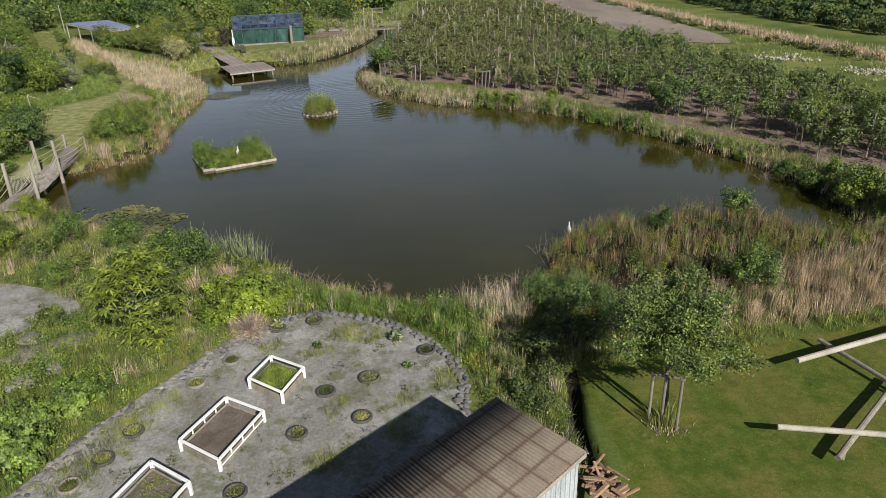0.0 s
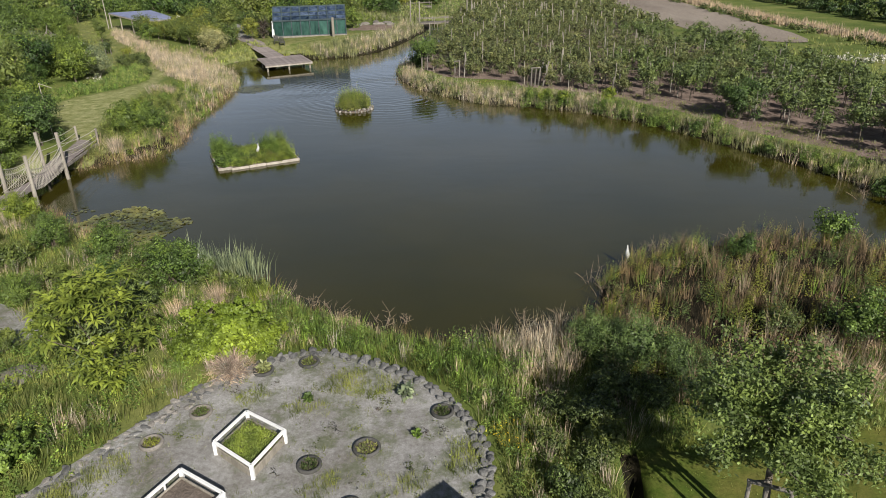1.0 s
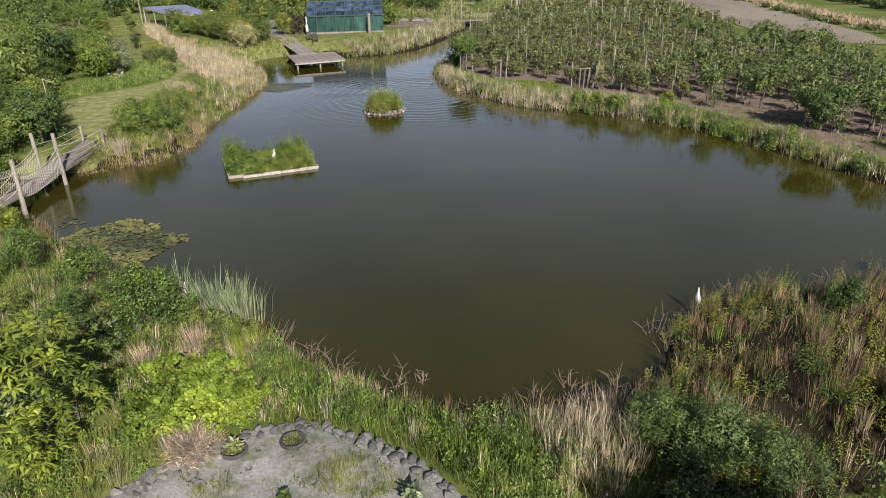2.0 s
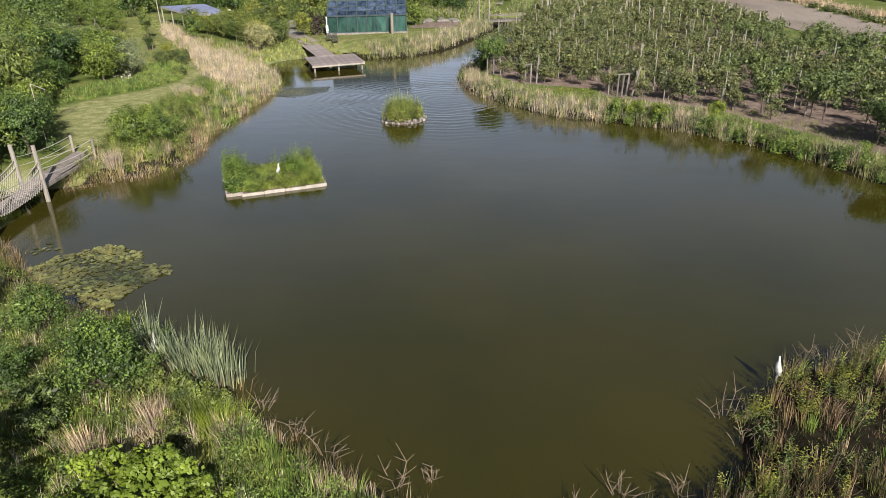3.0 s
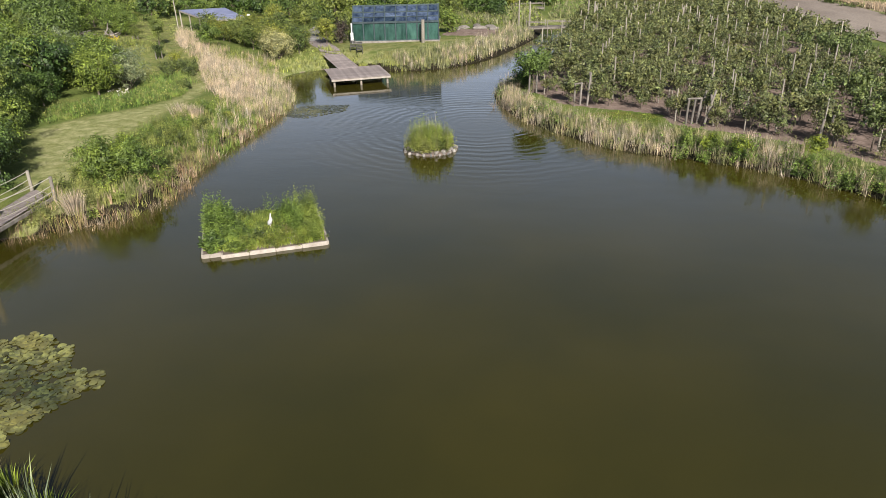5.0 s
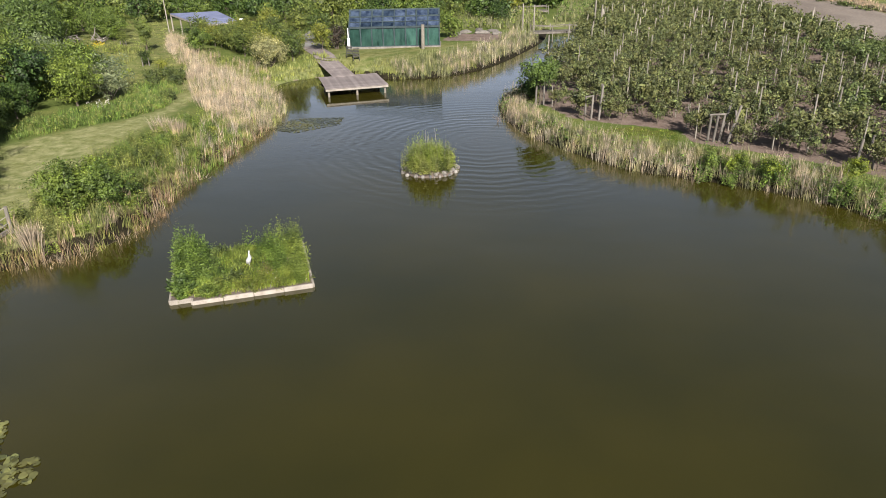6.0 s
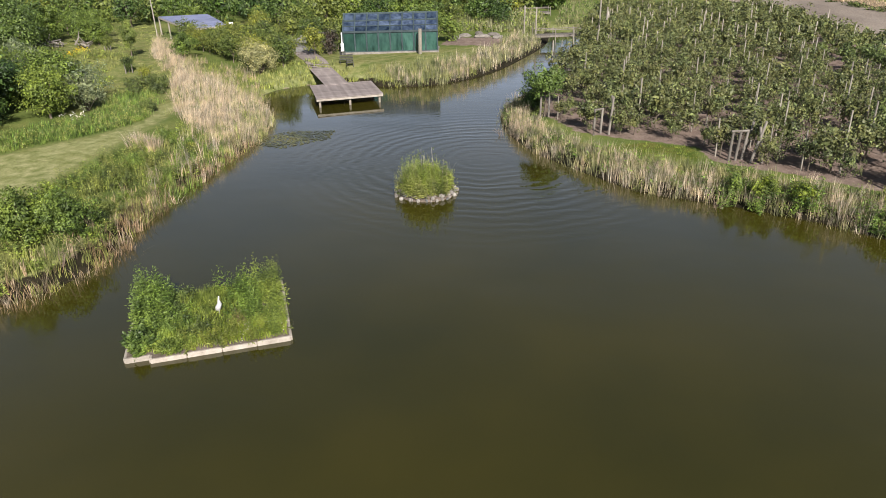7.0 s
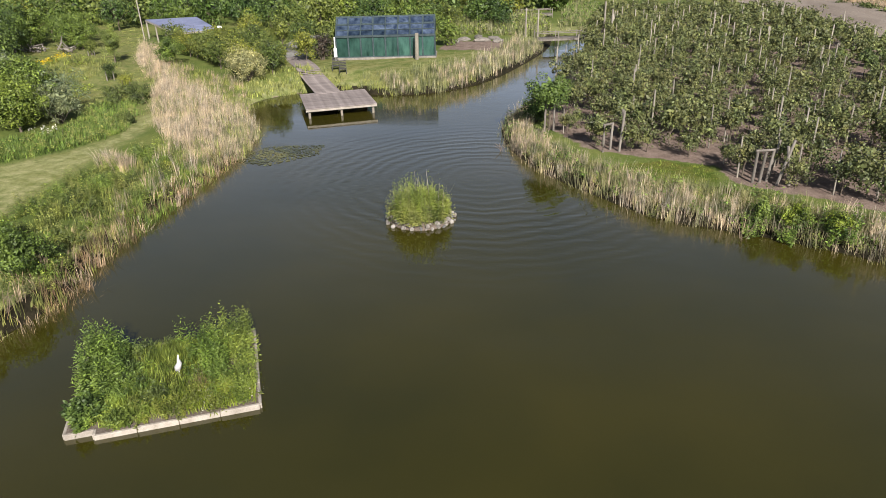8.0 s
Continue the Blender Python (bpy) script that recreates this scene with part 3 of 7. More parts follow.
def blades(name, poly, density, height, width, mat, label, category, clump=0.4, bend=0.3, two=True, lo=0.0, hi=99.0, size=2.5, seed=1):
    """One bed of upright blades; lo and hi bound the distance from the water."""
    rng = np.random.default_rng(seed)
    x, y = scatter(poly, density, rng, clump, size)
    d = bank(x, y)
    k = (d > lo) & (d < hi)
    x, y, d = x[k], y[k], d[k]
    b = on_land(x, y)
    b[:, 2] = np.maximum(b[:, 2], -0.15) - 0.03
    h = height * rng.uniform(0.55, 1.15, len(x)) * (0.85 + 0.25 * np.sin(x * 0.9) * np.cos(y * 1.1))
    v, f = blade_arrays(b, h, width, SWAY, rng, bend, two)
    return tagged(thing_mesh(name, v, f, mat), label, category, kind="stuff")


def tussocks(name, poly, density, blades_each, height, spread, width, mat, label, category, clump=0.4, lo=0.0, hi=99.0, size=2.5, seed=1, splay=0.55, two=True):
    """A bed of tufts: every tuft has its height, its blades splay out from one root."""
    rng = np.random.default_rng(seed)
    x, y = scatter(poly, density, rng, clump, size)
    d = bank(x, y)
    k = (d > lo) & (d < hi)
    x, y = x[k], y[k]
    n, e = len(x), blades_each
    tall = height * rng.uniform(0.45, 1.25, n)
    a, r = rng.uniform(0, 2 * np.pi, (n, e)), np.abs(rng.normal(0, spread, (n, e)))
    bx, by = (x[:, None] + r * np.cos(a)).ravel(), (y[:, None] + r * np.sin(a)).ravel()
    b = on_land(bx, by)
    b[:, 2] = np.maximum(b[:, 2], -0.15) - 0.03
    h = (tall[:, None] * rng.uniform(0.55, 1.1, (n, e)) * (1 - 0.35 * np.minimum(r / (2 * spread), 1))).ravel()
    push = (r / (spread * 2.2) * splay).ravel()
    lean = np.stack([np.cos(a).ravel() * push, np.sin(a).ravel() * push, np.zeros(n * e)], axis=1) + np.array(SWAY)
    lean += np.repeat(rng.normal(0, 0.09, (n, 3)) * [1, 1, 0], e, axis=0)
    v, f = blade_arrays(b, h, width, lean, rng, 0.22, two)
    return tagged(thing_mesh(name, v, f, mat), label, category, kind="stuff")


def herbs(name, poly, density, height, leaf, mat, label, category, clump=0.5, lo=0.0, hi=99.0, size=2.5, per=9, seed=1):
    """A bed of leafy weeds: stems of small leaves at many heights."""
    rng = np.random.default_rng(seed)
    x, y = scatter(poly, density, rng, clump, size)
    d = bank(x, y)
    k = (d > lo) & (d < hi)
    x, y = x[k], y[k]
    b = on_land(x, y)
    h = height * rng.uniform(0.4, 1.1, len(x)) * (0.8 + 0.35 * np.sin(x * 1.3 + 2) * np.cos(y * 1.2))
    t = rng.uniform(0.15, 1.0, (len(x), per))
    c = b[:, None, :] + np.stack([rng.normal(0, 0.09, t.shape), rng.normal(0, 0.09, t.shape), t * h[:, None]], axis=-1)
    o = np.stack([rng.normal(0, 1, t.shape), rng.normal(0, 1, t.shape), np.full(t.shape, 0.35)], axis=-1)
    v, f = leaf_arrays(c.reshape(-1, 3), unit(o.reshape(-1, 3)), leaf, leaf * 0.5, rng, 0.1)
    return tagged(thing_mesh(name, v, [f], mat), label, category, kind="stuff")


def thickets(name, poly, density, stems, height, spread, leaf, mat, label, category, clump=0.4, lo=0.0, hi=99.0, size=2.5, per=12, seed=1, slim=0.3, places=None):
    """A bed of bushy tufts: in each one leafy stems rise close together and part at the top."""
    rng = np.random.default_rng(seed)
    if places is None:
        x, y = scatter(poly, density, rng, clump, size)
        d = bank(x, y)
        k = (d > lo) & (d < hi)
        foot = on_land(x[k], y[k])
        foot[:, 2] = np.maximum(foot[:, 2], -0.1)
    else:
        foot = places
    n = len(foot)
    tall = height * rng.uniform(0.45, 1.2, n)
    off = rng.normal(0, spread, (n, stems, 2))
    h = tall[:, None] * rng.uniform(0.6, 1.1, (n, stems)) * (1 - 0.25 * np.minimum(np.hypot(off[..., 0], off[..., 1]) / (2.5 * spread), 1))
    t = np.linspace(0.12, 1.0, per)[None, None, :] + rng.uniform(-0.04, 0.04, (n, stems, per))
    flare = 1 + 0.5 * t
    c = np.stack([foot[:, 0, None, None] + off[..., 0, None] * flare, foot[:, 1, None, None] + off[..., 1, None] * flare, foot[:, 2, None, None] + h[..., None] * t], axis=-1)
    a = np.arange(per) * 2.4 + rng.uniform(0, 6.3, (n, stems, 1))
    out = np.stack([np.cos(a), np.sin(a), 0.25 + 0.9 * t ** 3], axis=-1)
    c, out = c.reshape(-1, 3), unit(out.reshape(-1, 3))
    d = unit(out + rng.normal(0, 0.28, c.shape))
    s = unit(np.cross(d, rng.normal(0, 0.5, c.shape) + np.array([0, 0, 1.0])))
    ln = (leaf * rng.uniform(0.7, 1.25, len(c)) * (1.15 - 0.5 * t.reshape(-1)))[:, None]
    wd = ln * slim
    v = np.stack([c, c + d * ln * 0.45 + s * wd / 2, c + d * ln - np.array([0, 0, 0.2]) * ln, c + d * ln * 0.45 - s * wd / 2], axis=1).reshape(-1, 3)
    i = np.arange(len(c), dtype=np.int32)[:, None] * 4
    return tagged(thing_mesh(name, v, [np.concatenate([i + [0, 1, 2], i + [0, 2, 3]])], mat), label, category, kind="stuff")


def crown_arrays(rng, radius, height, base, leaves, leaf, clumps=40, hollow=0.55, spread=0.34, slim=0.5, droop=0.1):
    """A crown of leaf clumps round a shell with an uneven outline."""
    u = unit(rng.normal(0, 1, (clumps, 3)))
    r = rng.uniform(hollow, 1.0, clumps)[:, None] * (1 + 0.22 * np.sin(u[:, :1] * 5 + u[:, 1:2] * 4))
    c = u * r * np.array([radius, radius, height / 2]) + np.array([0, 0, base + height / 2])
    c[:, 2] = np.maximum(c[:, 2], base * 0.9 + 0.1)
    w = rng.uniform(0.4, 1.0, clumps)
    k = rng.choice(clumps, leaves, p=w / w.sum())
    lump = rng.uniform(0.6, 1.3, clumps)[k][:, None]
    off = unit(rng.normal(0, 1, (leaves, 3))) * rng.uniform(0.45, 1.05, (leaves, 1)) * lump * 1.45 * spread * min(radius, height / 2) * np.array([1, 1, 0.8])
    p = c[k] + off
    v, f = shell_leaves(p, unit(off) + u[k] * 0.45 + np.array([0, 0, 0.35]), leaf, leaf * slim, rng)
    # shaded leaves deep in the crown close it to the light
    m = leaves // 9
    w = unit(rng.normal(0, 1, (m, 3)))
    q = w * rng.uniform(0.15, 0.62, (m, 1)) * np.array([radius, radius, height / 2]) + np.array([0, 0, base + height / 2])
    iv, jf = shell_leaves(q, w, leaf * 2.1, leaf * 2.1 * max(slim, 0.45), rng)
    return (np.concatenate([v, iv]), np.concatenate([f, jf + len(v)])), c


def woody(name, label, category, radius, height, base, leaves, leaf, mat, bark, trunk=0.08, clumps=40, seed=1, limbs=7, hollow=0.55, spread=0.34, slim=0.5, droop=0.1, stems=1, group=""):
    """A tree or a shrub: trunk with limbs, and its crown."""
    rng = np.random.default_rng(seed)
    ob = holder(name, Matrix(), label, category, group)
    (v, f), c = crown_arrays(rng, radius, height, base, leaves, leaf, clumps, hollow, spread, slim, droop)
    bm = bmesh.new()
    for s in range(stems):
        foot = Vector((rng.normal(0, 0.12) * (stems > 1), rng.normal(0, 0.12) * (stems > 1), -0.08))
        fork = Vector((foot.x * 2 + rng.normal(0, 0.06), foot.y * 2 + rng.normal(0, 0.06), max(base, 0.25 * height)))
        if stems == 1:
            tube(bm, [foot, foot.lerp(fork, 0.5) + Vector((rng.normal(0, 0.03), rng.normal(0, 0.03), 0)), fork, (fork.x * 0.5, fork.y * 0.5, base + height * 0.7)],
                 [trunk * 1.25, trunk, trunk * 0.85, trunk * 0.2], 7)
        for q in c[rng.choice(len(c), limbs, replace=False)]:
            a = fork if stems == 1 else foot
            q = Vector(q)
            mid = a.lerp(q, 0.5) + Vector((0, 0, 0.08 * height))
            tube(bm, [a, mid, q], [trunk * 0.55, trunk * 0.36, trunk * 0.1], 5, False)
    part("trunk" if stems == 1 else "branchwork", bm, bark, ob)
    thing_mesh("crown", v, [f], mat, ob)
    return ob


def plant_at(ob, x, y, scale=1.0, turn=None, first=False):
    """Sets a plant on the land, or a copy of it."""
    a = random.uniform(0, 360) if turn is None else turn
    m = pose(x, y, float(lie([x], [y])[0]), 0, 0, a) @ Matrix.Diagonal((scale, scale, scale * random.uniform(0.92, 1.08), 1))
    if first:
        ob.matrix_basis = m
        return ob
    made = copy_thing(ob, m)
    made.matrix_basis = m
    return made


def plant_all(ob, places):
    for k, (x, y, s) in enumerate(places):
        if k:
            plant_at(ob, x, y, s)
    x, y, s = places[0]
    plant_at(ob, x, y, s, first=True)


def joined(name, label, category, places):
    """Many far plants as one object: places are (plant, x, y, scale)."""
    ob = holder(name, Matrix(), label, category, kind="stuff")
    rng = np.random.default_rng(len(places))
    heap = {}
    for plant, x, y, s in places:
        a = rng.uniform(0, 2 * np.pi)
        turn = np.array([[np.cos(a), -np.sin(a), 0], [np.sin(a), np.cos(a), 0], [0, 0, 1]]) * s
        shift = np.array([x, y, float(lie([x], [y])[0])])
        for o in plant.children:
            key = (o.name.split(".")[0], o.data.materials[0].name)
            v = np.empty(len(o.data.vertices) * 3, dtype=np.float32)
            o.data.vertices.foreach_get("co", v)
            o.data.calc_loop_triangles()
            f = np.empty(len(o.data.loop_triangles) * 3, dtype=np.int32)
            o.data.loop_triangles.foreach_get("vertices", f)
            vs, fs, n = heap.setdefault(key, ([], [], [0]))
            vs.append(v.reshape(-1, 3) @ turn.T + shift)
            fs.append(f.reshape(-1, 3) + n[0])
            n[0] += len(v) // 3
    for (part_name, mat), (vs, fs, n) in heap.items():
        tagged(thing_mesh({"crown": "foliage", "trunk": "timber"}[part_name], np.concatenate(vs), [np.concatenate(fs)], bpy.data.materials[mat], ob), kind="stuff")
    return ob

# reed beds and tall grass along the water
NEAR_SHORE = [(-26, 42), (-22, 39.2), (-15.5, 35.2), (-9, 31.4), (-4.5, 28.6), (-1.8, 27.6), (3.4, 28.6), (5, 30), (7, 23.6), (6.6, 20.9), (4.4, 20.6), (4.1, 20), (4.0, 15.4), (3.4, 14.8), (1.4, 17.4), (1.0, 20.4), (0.1, 22.8), (-2.2, 24.9), (-5.4, 25.9), (-8.2, 24.0), (-9.6, 21.8), (-11.4, 18.6), (-13.2, 14), (-15, 10), (-24, 10), (-40, 20), (-40, 40), (-32, 41)]
WEED_BAND = [(-8.4, 30), (-6.6, 29), (-4.5, 27.9), (-1.8, 26.9), (1, 26.8), (2.4, 25.4), (1.8, 23), (0.9, 21.6), (0.0, 22.9), (-2.2, 24.9), (-5.4, 25.9), (-7.4, 26.6)]
STRAW_TUFT = [(0.6, 26.9), (3.2, 27.8), (3.8, 25.4), (2.8, 22.8), (1.6, 23.4)]
MARSH = [(3.2, 28.6), (4.8, 30.4), (5.4, 32.8), (7.5, 35), (11, 36.4), (15, 37), (18, 36.3), (19.4, 34), (22, 33.4), (27, 34), (30, 28), (26, 26), (14, 24.8), (8, 22.4), (5.6, 22.4), (3.6, 25)]
STRAW_MARSH = [(9.2, 22.6), (13, 23.2), (17.5, 24), (25, 24.8), (40, 25), (40, 30), (24, 30.4), (19, 29.2), (13, 26.6), (10, 25)]
LEFT_BED = [(-36.4, 88.6), (-32, 85), (-29.2, 82), (-26.2, 79.0), (-24.7, 74), (-25.4, 69), (-28, 70.6), (-29.6, 73.6), (-33.4, 77.6), (-37.6, 84), (-41.6, 90), (-50.5, 101), (-55, 108.6), (-52.8, 108.6), (-47.4, 101), (-40.2, 91.8)]
LEFT_BANK = [(-24.6, 73), (-24, 64), (-23.2, 58.6), (-21.8, 54.6), (-22.4, 51.0), (-24.4, 49.2), (-27, 47.6), (-28.6, 48.4), (-27.4, 51), (-29.2, 57.5), (-31.2, 64), (-32, 71), (-28, 73)]
TRACK_SIDE = [(-38.6, 64.6), (-36.8, 68.2), (-34.8, 72.2), (-34.4, 75.4), (-36.4, 80), (-40.2, 85.4), (-42.6, 84.2), (-40.2, 78.6), (-39, 75), (-41.4, 71.6), (-42.4, 68.2)]
CHANNEL_BANK = [(-9.4, 118), (-11.6, 107), (-13.6, 99), (-16.6, 93.6), (-20.4, 92.2), (-21.8, 94.6), (-17.4, 97), (-15, 101), (-13.6, 108), (-12.6, 118)]
JETTY_BANK = [(-24, 92.8), (-29, 92.2), (-31.6, 88.4), (-34.4, 91), (-33.4, 96), (-30.4, 97.4), (-26, 95.6)]
BANK_EAST = [(8.4, 63.0), (13.1, 58.8), (17.2, 52.6), (20.7, 47.4), (22.6, 43), (23.2, 39), (22.8, 35), (26, 33), (28.4, 38), (24.6, 44), (21.6, 49.4), (18.0, 54.2), (14.2, 60.6), (9.6, 65.6)]
BANK_RIGHT = [(-9.8, 84), (-8.9, 78.6), (-6.6, 73.6), (-3.4, 69.8), (0, 66.6), (4, 65.2), (8.4, 63.0), (13.1, 58.8), (17.2, 52.6), (20.7, 47.4), (22.6, 43), (23.2, 39), (22.8, 35),
              (26, 33), (28.4, 38), (24.6, 44), (21.6, 49.4), (18.0, 54.2), (14.2, 60.6), (9.6, 65.6), (4.4, 68.4), (0.6, 69.6), (-2.4, 72), (-5, 75.4), (-7.4, 79.6), (-8.2, 85)]
FAR_MEADOW = [(26, 96), (31, 79), (36, 60), (38, 40), (70, 30), (64, 70), (50, 100), (44, 118), (40, 98)]

tussocks("reed_bed", LEFT_BED, 5, 30, 1.45, 0.26, 0.021, M_REED, "dense bed of pale dry reeds on the bank", "reeds", 0.45, -0.8, 99, 1.9, 3, 0.35, two=False)
tussocks("reed_bed", BANK_RIGHT[:8] + BANK_RIGHT[19:], 5.5, 28, 1.15, 0.26, 0.013, M_REED, "pale dry reeds along the pond bank", "reeds", 0.85, -0.35, 2.0, 2.6, 4, 0.35)
thickets("bank_weeds", BANK_RIGHT, 0.9, 10, 0.7, 0.16, 0.15, M_GRASS, "green weeds among the bank reeds", "weeds", 0.85, -0.1, 3.0, 3.1, 11, 41)
tussocks("bank_grass", BANK_RIGHT, 9, 18, 0.85, 0.28, 0.018, M_GRASS_DRY, "pale green tall grass along the pond bank", "grass", 0.45, -0.2, 3.2, 2.0, 5)
tussocks("bank_grass", LEFT_BANK, 4.5, 16, 0.85, 0.24, 0.022, M_GRASS, "lush green tall grass on the bank", "grass", 0.35, -0.4, 4.2, seed=6, splay=0.35)
tussocks("bank_straw", LEFT_BANK, 1.7, 14, 0.95, 0.17, 0.02, M_REED_TAN, "straw-coloured dry grass on the bank", "grass", 0.9, -0.6, 2.6, 2.0, 63, 0.35)
REED_FOOT = [(-27.6, 72), (-24.6, 70), (-24.0, 65), (-23.6, 60.5), (-25.0, 60.5), (-26.2, 65), (-28.6, 71)]
tussocks("reed_bed", REED_FOOT, 6, 18, 0.9, 0.22, 0.022, M_NETTLE, "green reeds at the foot of the dry bed", "reeds", 0.3, -0.8, 9, seed=64, splay=0.25)
tussocks("reed_bed", REED_FOOT, 1.8, 18, 1.3, 0.2, 0.02, M_REED, "thin dry reeds at the foot of the bed", "reeds", 0.7, -0.7, 9, seed=65, splay=0.25)
tussocks("reed_flank", LEFT_BED, 3.4, 16, 0.95, 0.24, 0.022, M_GRASS, "green grass growing through the reeds", "grass", 0.95, -0.5, 99, 3.0, 70, 0.35)
tussocks("reed_fringe", LEFT_BED, 7, 14, 1.0, 0.2, 0.026, M_GRASS_DRY, "greenish lower reeds along the waterline", "reeds", 0.3, -1.0, 1.5, seed=69, splay=0.3)
tussocks("bank_rushes", LEFT_BANK, 7, 14, 0.95, 0.16, 0.018, M_REED_BROWN, "brown rushes at the waterline", "reeds", 0.5, -1.1, 0.7, 1.8, 66, 0.9)
tussocks("dead_rushes", LEFT_BANK, 2.2, 8, 0.7, 0.2, 0.02, M_REED, "pale dead rushes hanging over the water", "reeds", 0.7, -1.2, 0.2, 1.6, 601, 1.3)
tussocks("track_grass", TRACK_SIDE, 10, 14, 0.55, 0.28, 0.03, M_NETTLE, "lush green grass beside the track", "grass", 0.3, seed=67)
BEHIND_REEDS = [(-46, 99), (-39.6, 95), (-33.8, 91.4), (-30.4, 86.4), (-28.8, 82.4), (-32, 84.6), (-37.4, 89.2), (-42, 94.2)]
tussocks("tall_grass", BEHIND_REEDS, 7, 14, 0.85, 0.24, 0.03, M_GRASS, "tall green grass behind the reed bed", "grass", 0.4, -0.4, 99, 2.4, 611, 0.35, two=False)
tussocks("dry_grass", BEHIND_REEDS, 2.6, 16, 1.1, 0.2, 0.026, M_REED_TAN, "thin dry reeds behind the reed bed", "grass", 0.7, -0.4, 99, 2.0, 612, 0.3, two=False)
tussocks("reed_bed", CHANNEL_BANK, 7, 16, 1.4, 0.22, 0.03, M_GRASS_DRY, "half green, half dry reeds along the channel", "reeds", 0.3, -0.6, 6, seed=7, splay=0.25)
tussocks("reed_bed", CHANNEL_BANK, 3.4, 16, 1.6, 0.22, 0.026, M_REED, "dry straw reeds along the channel", "reeds", 0.9, -0.4, 4, seed=8, splay=0.25)
GLASS_BANK = [(-24.2, 93.6), (-20.4, 92.0), (-16.8, 93.6), (-13.8, 98.4), (-15.6, 100.6), (-18.6, 97.4), (-21, 95.6), (-24, 95.4)]
tussocks("bank_grass", GLASS_BANK, 6, 14, 0.7, 0.24, 0.035, M_GRASS, "lush grass on the bank below the greenhouse", "grass", 0.5, -0.4, 4, 2.2, 614, two=False)
tussocks("bank_grass", GLASS_BANK, 3, 14, 1.1, 0.24, 0.03, M_GRASS_DRY, "half dry reeds on the bank below the greenhouse", "reeds", 0.6, -0.6, 3, 2.6, 615, 0.35, two=False)
tussocks("bank_grass", JETTY_BANK, 6, 14, 0.6, 0.2, 0.045, M_GRASS, "green grass on the bank by the jetty", "grass", 0.3, -0.3, 6, seed=68)
tussocks("reed_bed", STRAW_MARSH, 7, 38, 1.2, 0.24, 0.0105, M_REED_TAN, "tall pale straw reeds beside the lawn", "reeds", 0.3, 0, seed=9, splay=0.3)
tussocks("reed_bed", MARSH, 3.0, 34, 1.1, 0.15, 0.014, M_REED_BROWN, "brown marsh reeds on the pond's spit", "reeds", 0.9, -0.5, 99, 1.1, seed=10, splay=0.5)
tussocks("lawn_fringe", [(7.4, 21.6), (11, 21.7), (17.5, 23.3), (26, 24.2), (36, 24.2), (36, 25.2), (24, 25.3), (17, 24.4), (10.6, 22.9), (7.6, 22.6)], 11, 16, 0.5, 0.2, 0.018, M_GRASS, "long green grass between lawn and reeds", "grass", 0.4, 0, 99, 1.6, 113)
tussocks("marsh_straw", MARSH, 1.1, 26, 1.1, 0.16, 0.012, M_REED_TAN, "pale dry marsh grass on the pond's spit", "grass", 0.95, -0.2, 99, 1.8, seed=112)
tussocks("marsh_grass", MARSH, 1.2, 18, 0.9, 0.16, 0.016, M_NETTLE, "green marsh grass on the pond's spit", "grass", 0.9, -0.2, 99, 1.6, seed=11)
tussocks("marsh_litter", MARSH, 7, 14, 0.38, 0.2, 0.012, M_REED_BROWN, "low brown dead litter on the spit", "grass", 0.5, 0.0, 99, 0.9, 115, 0.9, two=False)
thickets("young_shoots", MARSH, 1.5, 9, 1.0, 0.13, 0.1, M_LEAF_OLIVE, "leafy young shoots among the marsh reeds", "shoots", 0.75, -0.9, 99, 1.7, 16, 111, 0.34)
thickets("young_shoots", MARSH, 0.5, 14, 1.35, 0.2, 0.11, M_LEAF_GREY_GREEN, "tall leafy willow shoots in the marsh", "shoots", 0.8, 0.2, 99, 1.5, 18, 114, 0.3)
tussocks("tall_grass", NEAR_SHORE, 9, 20, 0.58, 0.22, 0.022, M_GRASS, "lush green tall grass near the pond", "grass", 0.35, 0.0, seed=12, two=False)
tussocks("dry_grass", NEAR_SHORE, 2.2, 26, 0.85, 0.18, 0.012, M_REED, "tufts of straw-coloured dry grass", "grass", 0.95, 0.0, 7, 1.8, 13)
tussocks("dry_grass", STRAW_TUFT, 8, 26, 1.15, 0.18, 0.012, M_REED, "long straw-coloured grass above the water", "grass", 0.2, 0.0, 7, 1.8, 131)
tussocks("shore_rushes", NEAR_SHORE, 6, 16, 0.75, 0.14, 0.016, M_REED_BROWN, "brown rushes at the waterline", "reeds", 0.5, -0.7, 0.7, 2.0, 132)
herbs("weeds", NEAR_SHORE, 4.5, 0.7, 0.09, M_NETTLE, "lush green weeds near the pond", "weeds", 0.8, 0.2, 99, 3.0, 20, seed=14)
herbs("weeds", NEAR_SHORE, 4, 0.55, 0.08, M_NETTLE, "fresh green weeds in the long grass", "weeds", 0.85, 0.4, 99, 2.2, 22, seed=143)
STRAW_STRIPS = [[(-10.6, 24.6), (-9.2, 25.2), (-8.6, 28.4), (-9.4, 30.2), (-10.8, 27.4)], [(-12.4, 20.6), (-11.0, 20.4), (-9.8, 22.4), (-11.4, 22.4)], [(-7.6, 29.6), (-4.8, 27.6), (-2.0, 26.8), (-1.6, 27.4), (-4.6, 28.4), (-7.2, 30.0)]]
for k, strip in enumerate(STRAW_STRIPS):
    tussocks("dry_grass", strip, 7, 24, 0.85, 0.18, 0.012, M_REED, "dry straw grass between the bushes", "grass", 0.6, 0.0, 99, 1.4, 133 + k)
DITCH_SIDE = [(1.2, 20.8), (2.0, 22.6), (4.0, 22.4), (4.05, 15.6), (3.2, 15.2), (1.4, 17.4)]
